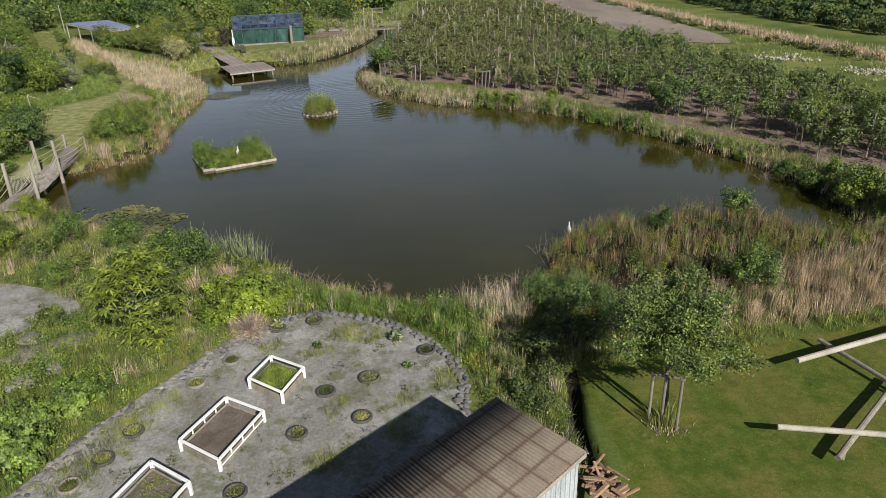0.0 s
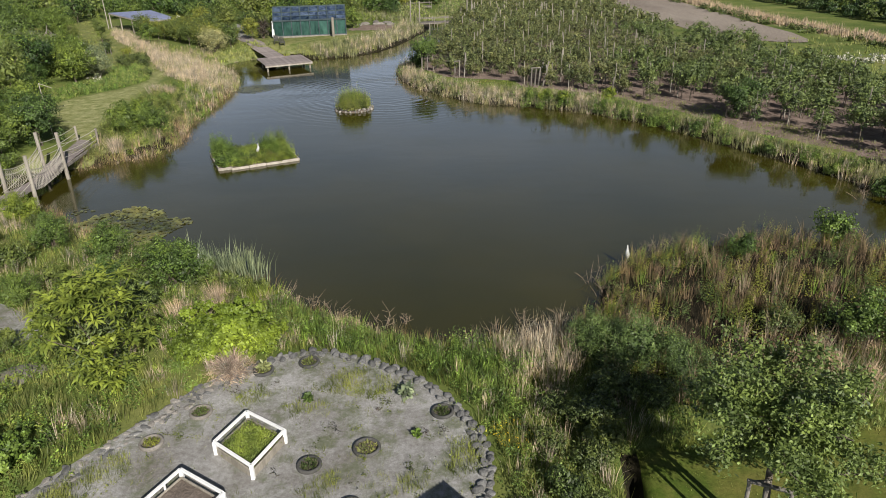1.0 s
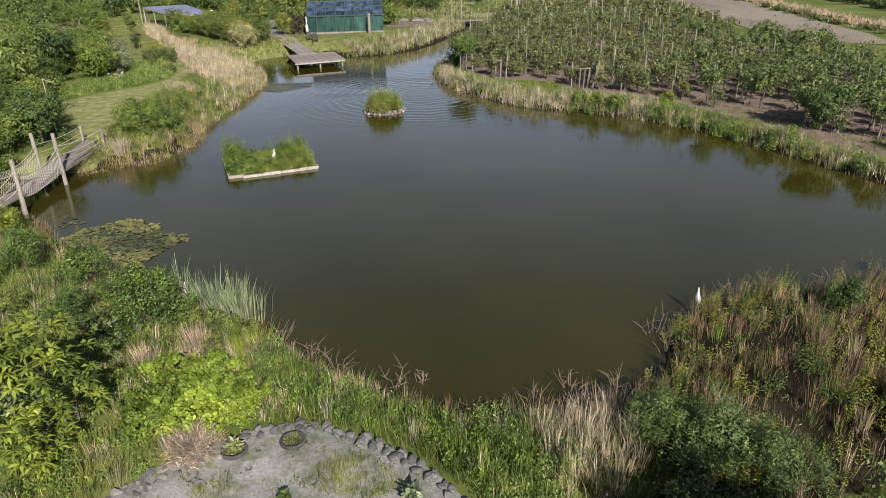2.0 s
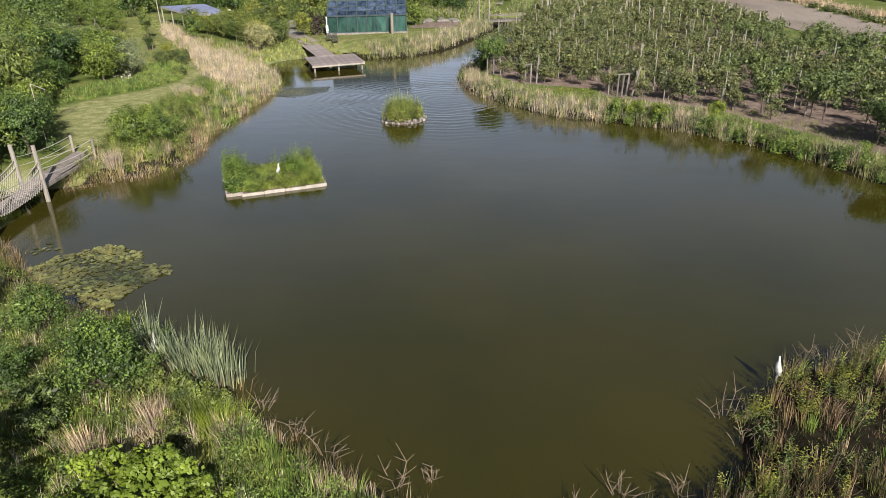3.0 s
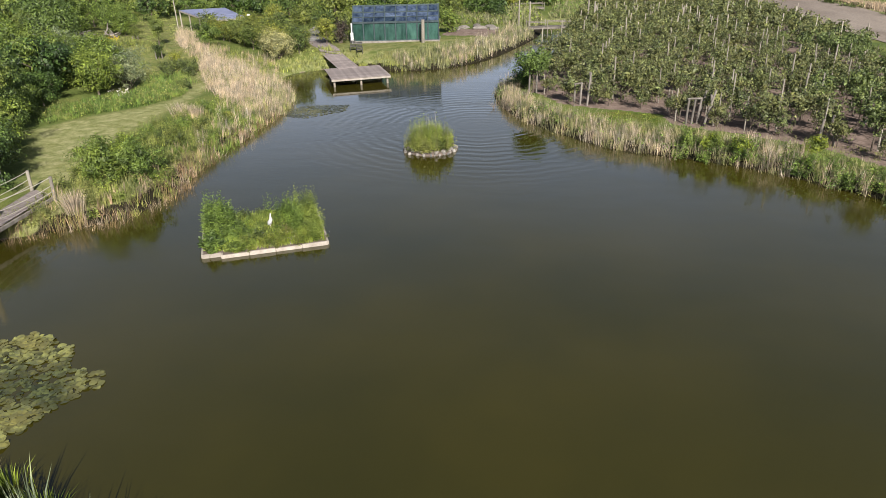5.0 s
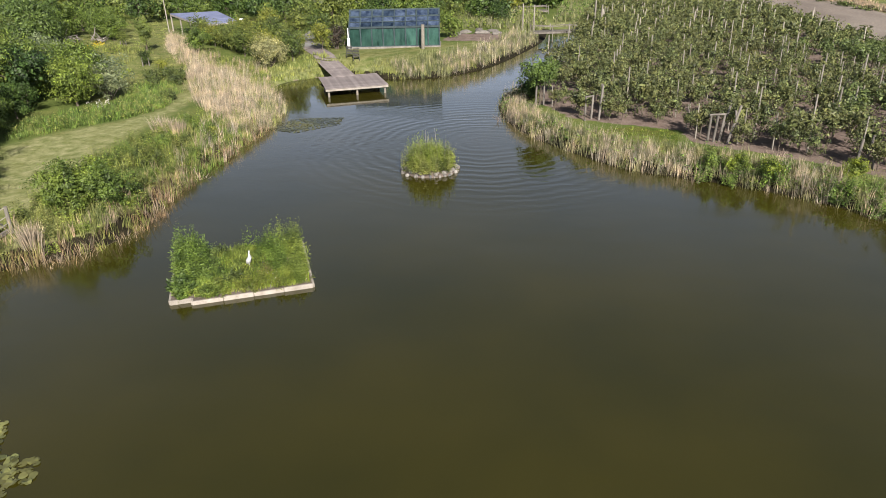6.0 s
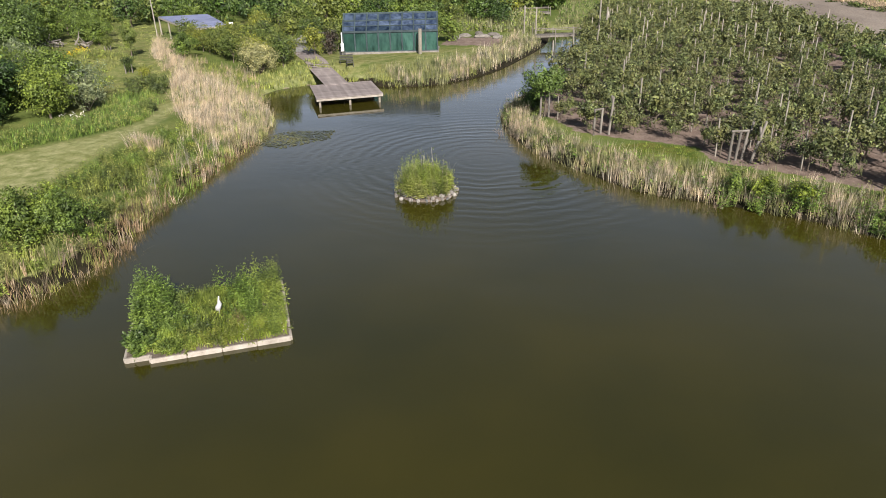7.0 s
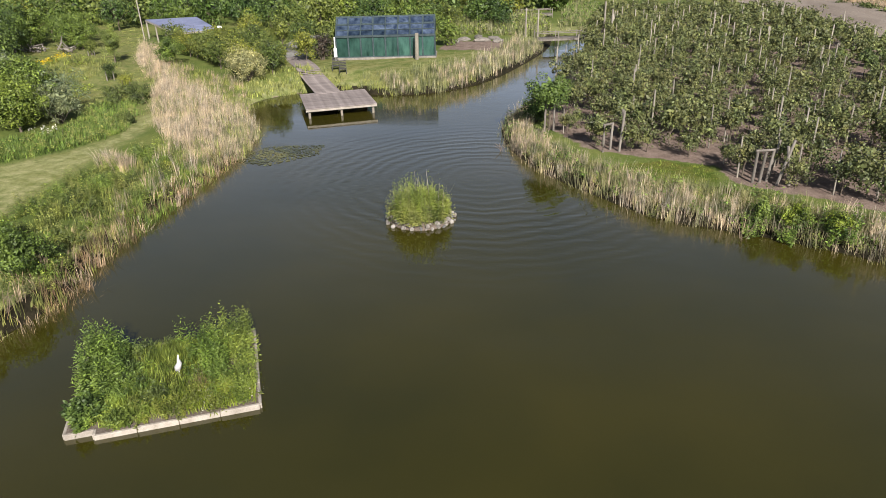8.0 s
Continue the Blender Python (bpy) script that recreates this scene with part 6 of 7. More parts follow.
def raised_bed(corners, m_label, planted, bars):
    """A white-framed raised bed: rails on four legs over a planting box."""
    c = [Vector((*p, 0)) for p in corners]
    mid = sum(c, Vector()) / 4
    g = float(lie([mid.x], [mid.y])[0])
    ob = holder("raised_bed", Matrix.Translation((mid.x, mid.y, g)), m_label, "raised bed", "white raised beds")
    c = [p - mid for p in c]
    H = 0.48
    for a, b in zip(c, c[1:] + c[:1]):
        bm = bmesh.new()
        plank_box(bm, a + Vector((0, 0, H)), b + Vector((0, 0, H)), 0.09, 0.06)
        part("rail", bm, M_WHITE, ob)
        bm = bmesh.new()
        plank_box(bm, a * 0.96 + Vector((0, 0, 0.14)), b * 0.96 + Vector((0, 0, 0.14)), 0.05, 0.28)
        part("side_board", bm, M_POST, ob, "weathered grey side board")
    for a in c:
        bm = bmesh.new()
        box(bm, (0.1, 0.1, H), Matrix.Translation((a.x, a.y, H / 2)), 0.01)
        part("leg", bm, M_WHITE, ob)
    if bars:
        for a, b in ((c[0], c[3]), (c[1], c[2])):
            for t in (0.25, 0.5, 0.75):
                p = a.lerp(b, t)
                bm = bmesh.new()
                box(bm, (0.04, 0.04, H - 0.24), Matrix.Translation((p.x, p.y, 0.24 + (H - 0.24) / 2)))
                part("bar", bm, M_WHITE, ob)
            bm = bmesh.new()
            plank_box(bm, a + Vector((0, 0, 0.2)), b + Vector((0, 0, 0.2)), 0.04, 0.035)
            part("lower_rail", bm, M_WHITE, ob)
    bm = bmesh.new()
    for z in (0.0,):
        f = bm.faces.new([bm.verts.new(p * 0.94 + Vector((0, 0, 0.23))) for p in c])
    bmesh.ops.subdivide_edges(bm, edges=bm.edges[:], cuts=6, use_grid_fill=True)
    for v in bm.verts:
        v.co.z += 0.03 * noise.noise(v.co * 3)
    part("soil", bm, M_SOIL, ob, "bare brown soil")
    if planted:
        rng = np.random.default_rng(int(abs(mid.x) * 100))
        n = planted
        s, t = rng.uniform(0.06, 0.94, n), rng.uniform(0.06, 0.94, n)
        q = [np.array(p) for p in c]
        b = (np.outer((1 - s) * (1 - t), q[0]) + np.outer(s * (1 - t), q[1]) + np.outer(s * t, q[2]) + np.outer((1 - s) * t, q[3])) * 0.94 + np.array((0, 0, 0.23))
        v, f = leaf_arrays(np.repeat(b, 6, 0) + rng.normal(0, 0.05, (n * 6, 3)) * [1, 1, 0.8] + [0, 0, 0.05], unit(rng.normal(0, 1, (n * 6, 3)) + [0, 0, 1]), 0.085, 0.022, rng)
        tagged(thing_mesh("greenery", v, [f], M_HERB, ob), "low green plants", kind="stuff")


raised_bed([(-6.42, 21.52), (-5.09, 20.72), (-5.57, 19.27), (-6.9, 20.17)], "white-framed raised bed with green seedlings on gravel", 900, False)
raised_bed([(-7.4, 19.1), (-5.98, 18.3), (-6.78, 16.05), (-8.25, 17.0)], "white-framed raised bed of bare soil on gravel", 0, True)
raised_bed([(-8.75, 16.0), (-7.35, 15.1), (-8.0, 13.2), (-9.4, 14.1)], "white-framed raised bed with weeds on gravel", 160, False)


def shed():
    roof_m, n, l, b = nodes_of("stained_corrugated_sheet")
    at = n.new("ShaderNodeSeparateXYZ")
    l.new(n.new("ShaderNodeTexCoord").outputs["Object"], at.inputs[0])
    wear, grain = noise_node(n, l, 1.6, 5, 0.6, (1, 1, 1), "Object"), noise_node(n, l, 18, 4, 0.7, (1, 1, 1), "Object")
    col = ramp(n, l, wear, [(0.3, (0.13, 0.104, 0.082)), (0.7, (0.185, 0.156, 0.124))])

    def stripes(sock, period, off):
        s = maths(n, l, "FRACT", maths(n, l, "DIVIDE", maths(n, l, "ADD", maths(n, l, "ADD", sock, off), maths(n, l, "MULTIPLY", grain, 0.08)), period))
        return maths(n, l, "SUBTRACT", 1.0, maths(n, l, "MULTIPLY", maths(n, l, "ABSOLUTE", maths(n, l, "SUBTRACT", s, 0.5)), period * 13.0), True)
    lines = maths(n, l, "MAXIMUM", stripes(at.outputs["X"], 0.72, 0.1), stripes(at.outputs["Y"], 0.86, 0.2))
    col = mixed(n, l, maths(n, l, "MULTIPLY", lines, 0.8), col, (0.06, 0.034, 0.024))
    col = mixed(n, l, 0.5, col, ramp(n, l, grain, [(0.3, (0.3, 0.3, 0.3)), (0.7, (0.7, 0.7, 0.7))]), "OVERLAY")
    l.new(col, b.inputs["Base Color"])
    b.inputs["Roughness"].default_value, b.inputs["Specular IOR Level"].default_value = 0.85, 0.15
    wall_m = surface("pale_sheet_wall", [(0.3, (0.34, 0.37, 0.39)), (0.7, (0.52, 0.56, 0.58))], 1.5, 20, 0.6)
    ob = holder("shed", pose(1.33, 15.64, 0.9, 0, 0, -45), "shed with a stained corrugated roof and pale sheet walls", "shed")
    W, L, H0, H1 = 2.95, 7.0, 2.62, 2.45
    bm = bmesh.new()
    rows = []
    count = 480
    for j in range(2):
        rows.append([bm.verts.new((j * W, -L * i / count, (H0, H1)[j] + 0.017 * math.sin(2 * math.pi * L * i / count / 0.11))) for i in range(count + 1)])
    for i in range(count):
        bm.faces.new((rows[0][i], rows[1][i], rows[1][i + 1], rows[0][i + 1]))
    roof = part("roof", bm, roof_m, ob, "corrugated roof sheets with brown stains", smooth=True)
    thick = roof.modifiers.new("thickness", "SOLIDIFY")
    thick.thickness = 0.012
    h = H1 - 0.12
    for a, b in (((0.12, -0.14), (W - 0.12, -0.14)), ((0.12, -0.2), (0.12, -L + 0.1)), ((W - 0.12, -0.2), (W - 0.12, -L + 0.1)), ((0.12, -L + 0.05), (W - 0.12, -L + 0.05))):
        bm = bmesh.new()
        a, b = Vector((*a, 0)), Vector((*b, 0))
        plank_box(bm, a, b, 0.05, h, h / 2)
        wall = part("wall", bm, wall_m, ob)
        k = int((b - a).length / 0.2)
        for s in range(k):
            q = a.lerp(b, (s + 0.5) / k)
            m = Matrix.Translation((q.x + (0.03 if a.x == b.x and a.x > 1 else 0), q.y + (0.03 if a.y == b.y and a.y > -1 else 0), h / 2))
            if s == 0:
                bm = bmesh.new()
                box(bm, (0.05, 0.05, h - 0.06), Matrix())
                o = part("wall_rib", bm, wall_m, wall)
                o.matrix_basis, rib_mesh = m, o.data
            else:
                again("wall_rib", rib_mesh, wall, m)
    for a, b in (((0, -0.02, H0 - 0.08), (W, -0.02, H1 - 0.08)), ((W + 0.02, -0.04, H1 - 0.08), (W + 0.02, -L, H1 - 0.08))):
        bm = bmesh.new()
        plank_box(bm, a, b, 0.04, 0.12)
        part("fascia", bm, M_PALE_WOOD, ob, "pale timber fascia board")
    for x in (1.2, 2.0):
        bm = bmesh.new()
        box(bm, (0.5, 0.04, 1.6), pose(x, -0.09, 1.0), 0.01)
        part("shutter", bm, M_PALE_WOOD, ob, "unpainted timber shutter")


shed()


# ---- the bridge ----
def rope_bridge():
    ob = holder("rope_bridge", Matrix(), "footbridge of grey planks with rope-net sides and tall posts", "bridge")
    rope_m = surface("pale_rope", [(0.3, (0.36, 0.33, 0.27)), (0.7, (0.52, 0.49, 0.41))], 5, 40, 0.9)
    near = [Vector((-25.6, 41.7, 0)), Vector((-27.2, 41.6, 0))]
    far = [Vector((-26.4, 46.35, 0)), Vector((-27.95, 46.6, 0))]
    shore = [Vector((-27.0, 51.6, 0)), Vector((-28.9, 52.3, 0))]
    for p, h in ((near[0], 2.95), (near[1], 2.95), (far[0], 3.05), (far[1], 3.0)):
        bm = bmesh.new()
        lean = Vector((random.uniform(-0.08, 0.08), random.uniform(-0.05, 0.05), h))
        tube(bm, [p + Vector((0, 0, -1.3)), p, p + lean * 0.5, p + lean], [0.12, 0.12, 0.115, 0.105], 8)
        part("post", bm, M_POST, ob, "tall weathered timber post")
    for p in shore:
        bm = bmesh.new()
        tube(bm, [p + Vector((0, 0, 0.2)), p + Vector((0.03, 0, 1.95))], [0.09, 0.08], 8)
        part("hand_post", bm, M_POST, ob, "short timber hand post")

    def deck(a, b, n, sag, z0, z1):
        m0, m1 = (a[0] + a[1]) / 2, (b[0] + b[1]) / 2
        me = None
        for k in range(n):
            t = (k + 0.5) / n
            c = m0.lerp(m1, t)
            c.z = z0 + (z1 - z0) * t - sag * 4 * t * (1 - t)
            side = (a[0].lerp(b[0], t) - a[1].lerp(b[1], t)).normalized()
            m = Matrix.Translation(c) @ side.to_track_quat("X", "Z").to_matrix().to_4x4()
            if me is None:
                bm = bmesh.new()
                box(bm, (1.3, (m1 - m0).length / n * 0.93, 0.05), Matrix(), 0.008)
                o = part("plank", bm, M_DECK, ob)
                o.matrix_basis, me = m, o.data
            else:
                again("plank", me, ob, m)
    deck(near, far, 26, 0.25, 0.85, 0.85)
    deck(far, shore, 32, 0.0, 0.85, 0.98)
    back = [p + (near[0] - far[0]).normalized() * 3.2 for p in near]
    deck(back, near, 18, 0.0, 0.95, 0.86)
    for s in (0, 1):
        bm = bmesh.new()
        c = (far[0] - far[1]) * (0.1 if s else -0.1)
        plank_box(bm, far[s] + c + Vector((0, 0, 0.72)), shore[s] + c * 0.5 + Vector((0, 0, 0.84)), 0.1, 0.18)
        part("beam", bm, M_POST_DARK, ob, "timber beam")

    def line(a, b, za, zb, sag, r, n=12):
        return [a.lerp(b, t) + Vector((0, 0, za + (zb - za) * t - sag * 4 * t * (1 - t))) for t in np.linspace(0, 1, n)], [r] * n
    for s in (0, 1):
        for h, sag in ((2.2, 0.5), (1.85, 0.45)):
            bm = bmesh.new()
            tube(bm, *line(near[s], far[s], h, h, sag, 0.022), 5)
            part("rope", bm, rope_m, ob, "slack hand rope")
        for h, e, sag in ((2.3, 1.9, 0.15), (1.8, 1.5, 0.15), (1.4, 1.2, 0.1)):
            bm = bmesh.new()
            tube(bm, *line(far[s], shore[s], h, e, sag, 0.018), 5)
            part("rope", bm, rope_m, ob, "slack hand rope")
            bm = bmesh.new()
            tube(bm, *line(back[s], near[s], e, h, sag, 0.018), 5)
            part("rope", bm, rope_m, ob, "slack hand rope")
        # the net: slanting cords between hand rope and deck
        bm = bmesh.new()
        n = 22

        def spot(t, v):
            t = min(max(t, 0), 1)
            return near[s].lerp(far[s], t) + Vector((0.06 * math.sin(9 * t + 3 * v), 0, 0.86 - 0.25 * 4 * t * (1 - t) + v * (1.3 - 0.25 * 4 * t * (1 - t))))
        for k in range(-4, n):
            for d in (1, -1):
                a = (k + (0 if d > 0 else 4)) / n
                pts = [spot(a + d * 4 / n * v, v) for v in (0, 0.25, 0.5, 0.75, 1.0) if -0.001 <= a + d * 4 / n * v <= 1.001]
                if len(pts) > 1:
                    tube(bm, pts, [0.011] * len(pts), 4, False)
        part("net", bm, rope_m, ob, "pale rope net")


rope_bridge()


# ---- water lilies ----
def pad_bm(seed):
    bm = bmesh.new()
    n = 12
    c = bm.verts.new((0, 0, 0.0))
    ring = []
    for k in range(n + 1):
        a = 0.25 + (2 * math.pi - 0.5) * k / n
        r = 1 + 0.05 * math.sin(3 * a + seed)
        ring.append(bm.verts.new((math.cos(a) * r, math.sin(a) * r, 0.03 * math.sin(2 * a + seed))))
    for a, b in zip(ring, ring[1:]):
        bm.faces.new((c, a, b))
    return bm


PADS = [(-21.8, 38.1), (-21.2, 39.8), (-19.7, 41.4), (-17.7, 40.8), (-16.9, 39.6), (-15.7, 39.7), (-15.3, 39.1), (-16.0, 37.6), (-16.1, 35.9), (-17.0, 35.9), (-18.2, 36.7), (-20.1, 37.2)]
lilies = holder("water_lilies", pose(-18.5, 38.8, 0), "raft of green and brownish water lily pads on the pond", "water lilies")
rng = np.random.default_rng(91)
x, y = scatter(PADS, 19, rng, 0.15, 1.3)
d = bank(x, y)
x, y = x[d < -0.25][:300], y[d < -0.25][:300]
for k in range(len(x)):
    r = rng.uniform(0.11, 0.19)
    m = pose(x[k] + 18.5, y[k] - 38.8, 0.012 + 0.02 * rng.uniform(), *rng.normal(0, 4, 2), rng.uniform(0, 360)) @ Matrix.Diagonal((r, r * rng.uniform(0.85, 1), 1, 1))
    if k < 3:
        o = part("lily_pad", pad_bm(k), M_PAD, lilies)
        o.matrix_basis = m
        if k == 0:
            pad_mesh = o.data
    else:
        again("lily_pad", pad_mesh, lilies, m)


def pad_field(name, poly, density, size, label, seed):
    rng = np.random.default_rng(seed)
    x, y = scatter(poly, density, rng, 0.3, 1.3)
    n = len(x)
    a = np.linspace(0.25, 2 * np.pi - 0.25, 8)
    r = rng.uniform(0.6, 1.2, n)[:, None] * size
    turn = rng.uniform(0, 6.3, n)[:, None]
    z = 0.012 + 0.02 * rng.uniform(0, 1, (n, 1))
    ring = np.stack([x[:, None] + r * np.cos(a + turn), y[:, None] + r * np.sin(a + turn), z + 0 * a], axis=-1)
    v = np.concatenate([np.stack([x, y, z[:, 0]], axis=-1)[:, None], ring], axis=1).reshape(-1, 3)
    i = np.arange(n)[:, None] * 9
    f = np.concatenate([i + [0, k, k + 1] for k in range(1, 8)])
    return tagged(thing_mesh(name, v, [f], M_PAD), label, "water lilies", kind="stuff")


pad_field("lily_field", PADS, 40, 0.12, "small lily pads and weed filling the raft of lilies", 92)
pad_field("lily_field", [(-25.2, 72.9), (-24.2, 76.1), (-20.6, 77.0), (-20.2, 74.9), (-22.4, 72.1)], 70, 0.075, "thin raft of lily pads near the reeds", 93)
pad_field("lily_field", [(-23.2, 40.6), (-22.2, 41.6), (-21.6, 40.6), (-22.4, 39.8)], 12, 0.14, "few lily pads by the bank", 94)

# ---- cattails, dry bush, bare twigs ----
def clump(name, x, y, n, spread, height, width, mat, label, category, splay=0.35, seed=1, z=None):
    rng = np.random.default_rng(seed)
    b = np.stack([rng.normal(0, spread, n), rng.normal(0, spread * 0.7, n), np.zeros(n)], axis=1)
    lean = b * splay / spread * 0.4 + np.array([-0.03, 0.0, 0])
    v, f = blade_arrays(b, height * rng.uniform(0.6, 1.1, n), width, lean, rng, 0.18)
    ob = thing_mesh(name, v, f, mat)
    ob.matrix_basis = pose(x, y, max(-0.1, float(lie([x], [y])[0])) - 0.02 if z is None else z)
    return tagged(ob, label, category, kind="stuff")


for k, (x, y, n, s) in enumerate(((-11.7, 32.6, 150, 0.36), (-10.6, 32.3, 290, 0.52), (-9.8, 31.9, 150, 0.36), (-13.2, 33.7, 40, 0.22))):
    clump("cattails", x, y, n, s, 1.75, 0.042, M_CATTAIL, "tall blue-green cattail leaves at the water's edge", "cattails", 0.26, 120 + k)
    clump("cattail_straw", x + 0.1, y - 0.4, 110, s * 1.1, 0.85, 0.025, M_REED_BROWN, "dry brown cattail straw", "cattails", 0.5, 140 + k)
for k, (x, y) in enumerate(((-13.3, 34.3), (-13.0, 34.0), (-14.8, 34.8))):
    clump("sedge", x, y, 90, 0.22, 0.75, 0.03, M_LEAF_LIME, "bright green sedge tuft in the water", "sedge", 0.7, 150 + k)

for k, (x, y, n, s) in enumerate(((-8.5, 29.3, 420, 0.42), (-9.2, 29.8, 260, 0.34))):
    clump("sedge", x, y, n, s, 0.75, 0.02, M_LEAF_LIME, "yellow-green sedge mound on the bank", "sedge", 0.6, 153 + k)
for k, (x, y) in enumerate(((-10.2, 29.2), (-9.7, 28.6), (-7.9, 28.9), (-11.0, 27.6))):
    clump("straw_tuft", x, y, 210, 0.24, 0.85, 0.014, M_REED_TAN, "pinkish dry straw tuft on the bank", "grass", 0.5, 165 + k)
for k in range(4):
    clump("straw_tuft", -30.6 + 0.6 * k, 68.9 - 0.35 * k, 200, 0.32, 1.0, 0.02, M_REED, "patch of pale dry straw by the track", "grass", 0.5, 157 + k)
clump("straw_tuft", -25.4, 50.9, 260, 0.2, 1.25, 0.022, M_REED, "pale straw tuft at the end of the bridge", "grass", 0.5, 156)


def dry_bush(x, y, r, seed):
    rng = np.random.default_rng(seed)
    ob = holder("dry_bush", pose(x, y, float(lie([x], [y])[0])), "leafless bush of pale pinkish-brown twigs", "bush")
    n = 2800
    a = rng.uniform(0, 2 * np.pi, n)
    e = rng.uniform(0.1, 1.45, n)
    d = np.stack([np.cos(a) * np.cos(e), np.sin(a) * np.cos(e), np.sin(e)], axis=1)
    start = d * rng.uniform(0.05, 0.7, n)[:, None] * r * [1, 1, 0.8]
    v, f = leaf_arrays(start, d, 0.26 * r, 0.012, rng)
    thing_mesh("brushwood", v, [f], M_DRY_TWIG, ob)
    bm = bmesh.new()
    for k in range(14):
        q = Vector(d[k]) * r * 0.8
        tube(bm, [(0, 0, -0.05), q * 0.5 + Vector((0, 0, 0.1)), q], [0.02, 0.014, 0.006], 4, False)
    part("stems", bm, M_TWIG, ob)


M_DRY_TWIG = leaf_material("dry_twig", (0.30, 0.21, 0.155), (0.62, 0.49, 0.40), (0.46, 0.34, 0.27), 0.1, 0.8)
dry_bush(-7.75, 24.0, 1.15, 161)


def snag(x, y, seed, size=0.8):
    """A dead branch standing out of the shallows."""
    rng = np.random.default_rng(seed)
    bm = bmesh.new()
    for k in range(7):
        q = Vector((rng.normal(0, 0.5), rng.normal(0, 0.4), rng.uniform(0.3, 1.0))) * size
        mid = q * 0.5 + Vector(rng.normal(0, 0.08, 3))
        tube(bm, [(0, 0, -0.3), mid, q], [0.011, 0.008, 0.004], 4, False)
        for j in range(2):
            tube(bm, [mid, mid + Vector((rng.normal(0, 0.22), rng.normal(0, 0.22), rng.uniform(0.05, 0.3))) * size], [0.006, 0.003], 4, False)
    ob = part("dead_branch", bm, M_TWIG, None)
    ob.matrix_basis = pose(x, y, max(-0.05, float(lie([x], [y])[0])))
    tagged(ob, "bare dead branch sticking out of the shallows", "branch", "dead branches along the shore")


for k, (x, y, s) in enumerate(((-3.4, 28.5, 0.9), (-2.6, 28.8, 0.6), (0.9, 28.2, 0.7), (2.0, 28.9, 0.8), (3.4, 29.2, 0.8), (5.0, 32.2, 1.0), (5.2, 31.2, 0.8), (8.0, 35.6, 0.8), (9.8, 36.3, 0.9), (-6.6, 30.0, 0.8), (-8.0, 31.0, 0.8),
                            (22.0, 44.6, 1.2), (21.2, 42.6, 1.0), (16.0, 56.4, 1.2), (3.2, 65.0, 1.0), (-5.5, 29.3, 0.8), (-23.0, 56.0, 1.0), (-23.6, 53.2, 1.0), (-8.8, 77.0, 0.9), (19.6, 49.4, 1.1), (17.0, 36.4, 1.2), (12.4, 36.6, 0.9))):
    snag(x, y, 170 + k, s)


# ---- terrace: stones, planting rings, weeds ----
border = holder("dry_stone_border", Matrix(), "low border of rough grey field stones round the gravel terrace", "stone border")
loop = rounded_loop(TERRACE, 8)
edge = [p for p in loop if p[1] > 12.5 and not (p[1] < 17.0 and p[0] > -4)]
protos = []
rng = np.random.default_rng(181)
last = None
for p in edge:
    if last is not None and abs(p[0] - last[0]) + abs(p[1] - last[1]) < 3:
        seg = np.array(p) - last
        ln = np.hypot(*seg)
        t = 0.0
        while t < ln:
            wide = p[0] < -7
            for row in range(3 if wide else 2):
                q = last + seg * t / ln
                nrm = np.array((seg[1], -seg[0])) / ln
                q = q - nrm * (0.05 + row * 0.22) * -1 + rng.normal(0, 0.05, 2)
                s = rng.uniform(0.6, 1.05) * (0.72 if not wide else rng.uniform(0.5, 1.0))
                m = pose(q[0], q[1], float(lie([q[0]], [q[1]])[0]) + (0.02 if wide else 0.08), *rng.normal(0, 12, 2), rng.uniform(0, 360)) @ Matrix.Diagonal((s, s, s * (0.5 if wide else 0.85), 1))
                if len(protos) < 6:
                    protos.append(boulder("stone", M_ROCK_PALE if len(protos) < 3 else M_ROCK, border, m, (0.46, 0.34, 0.32), 200 + len(protos)))
                else:
                    again("stone", protos[rng.integers(6) if wide else rng.integers(3, 6)].data, border, m)
            t += rng.uniform(0.34, 0.5) * (0.7 if wide else 1.0)
    last = np.array(p)


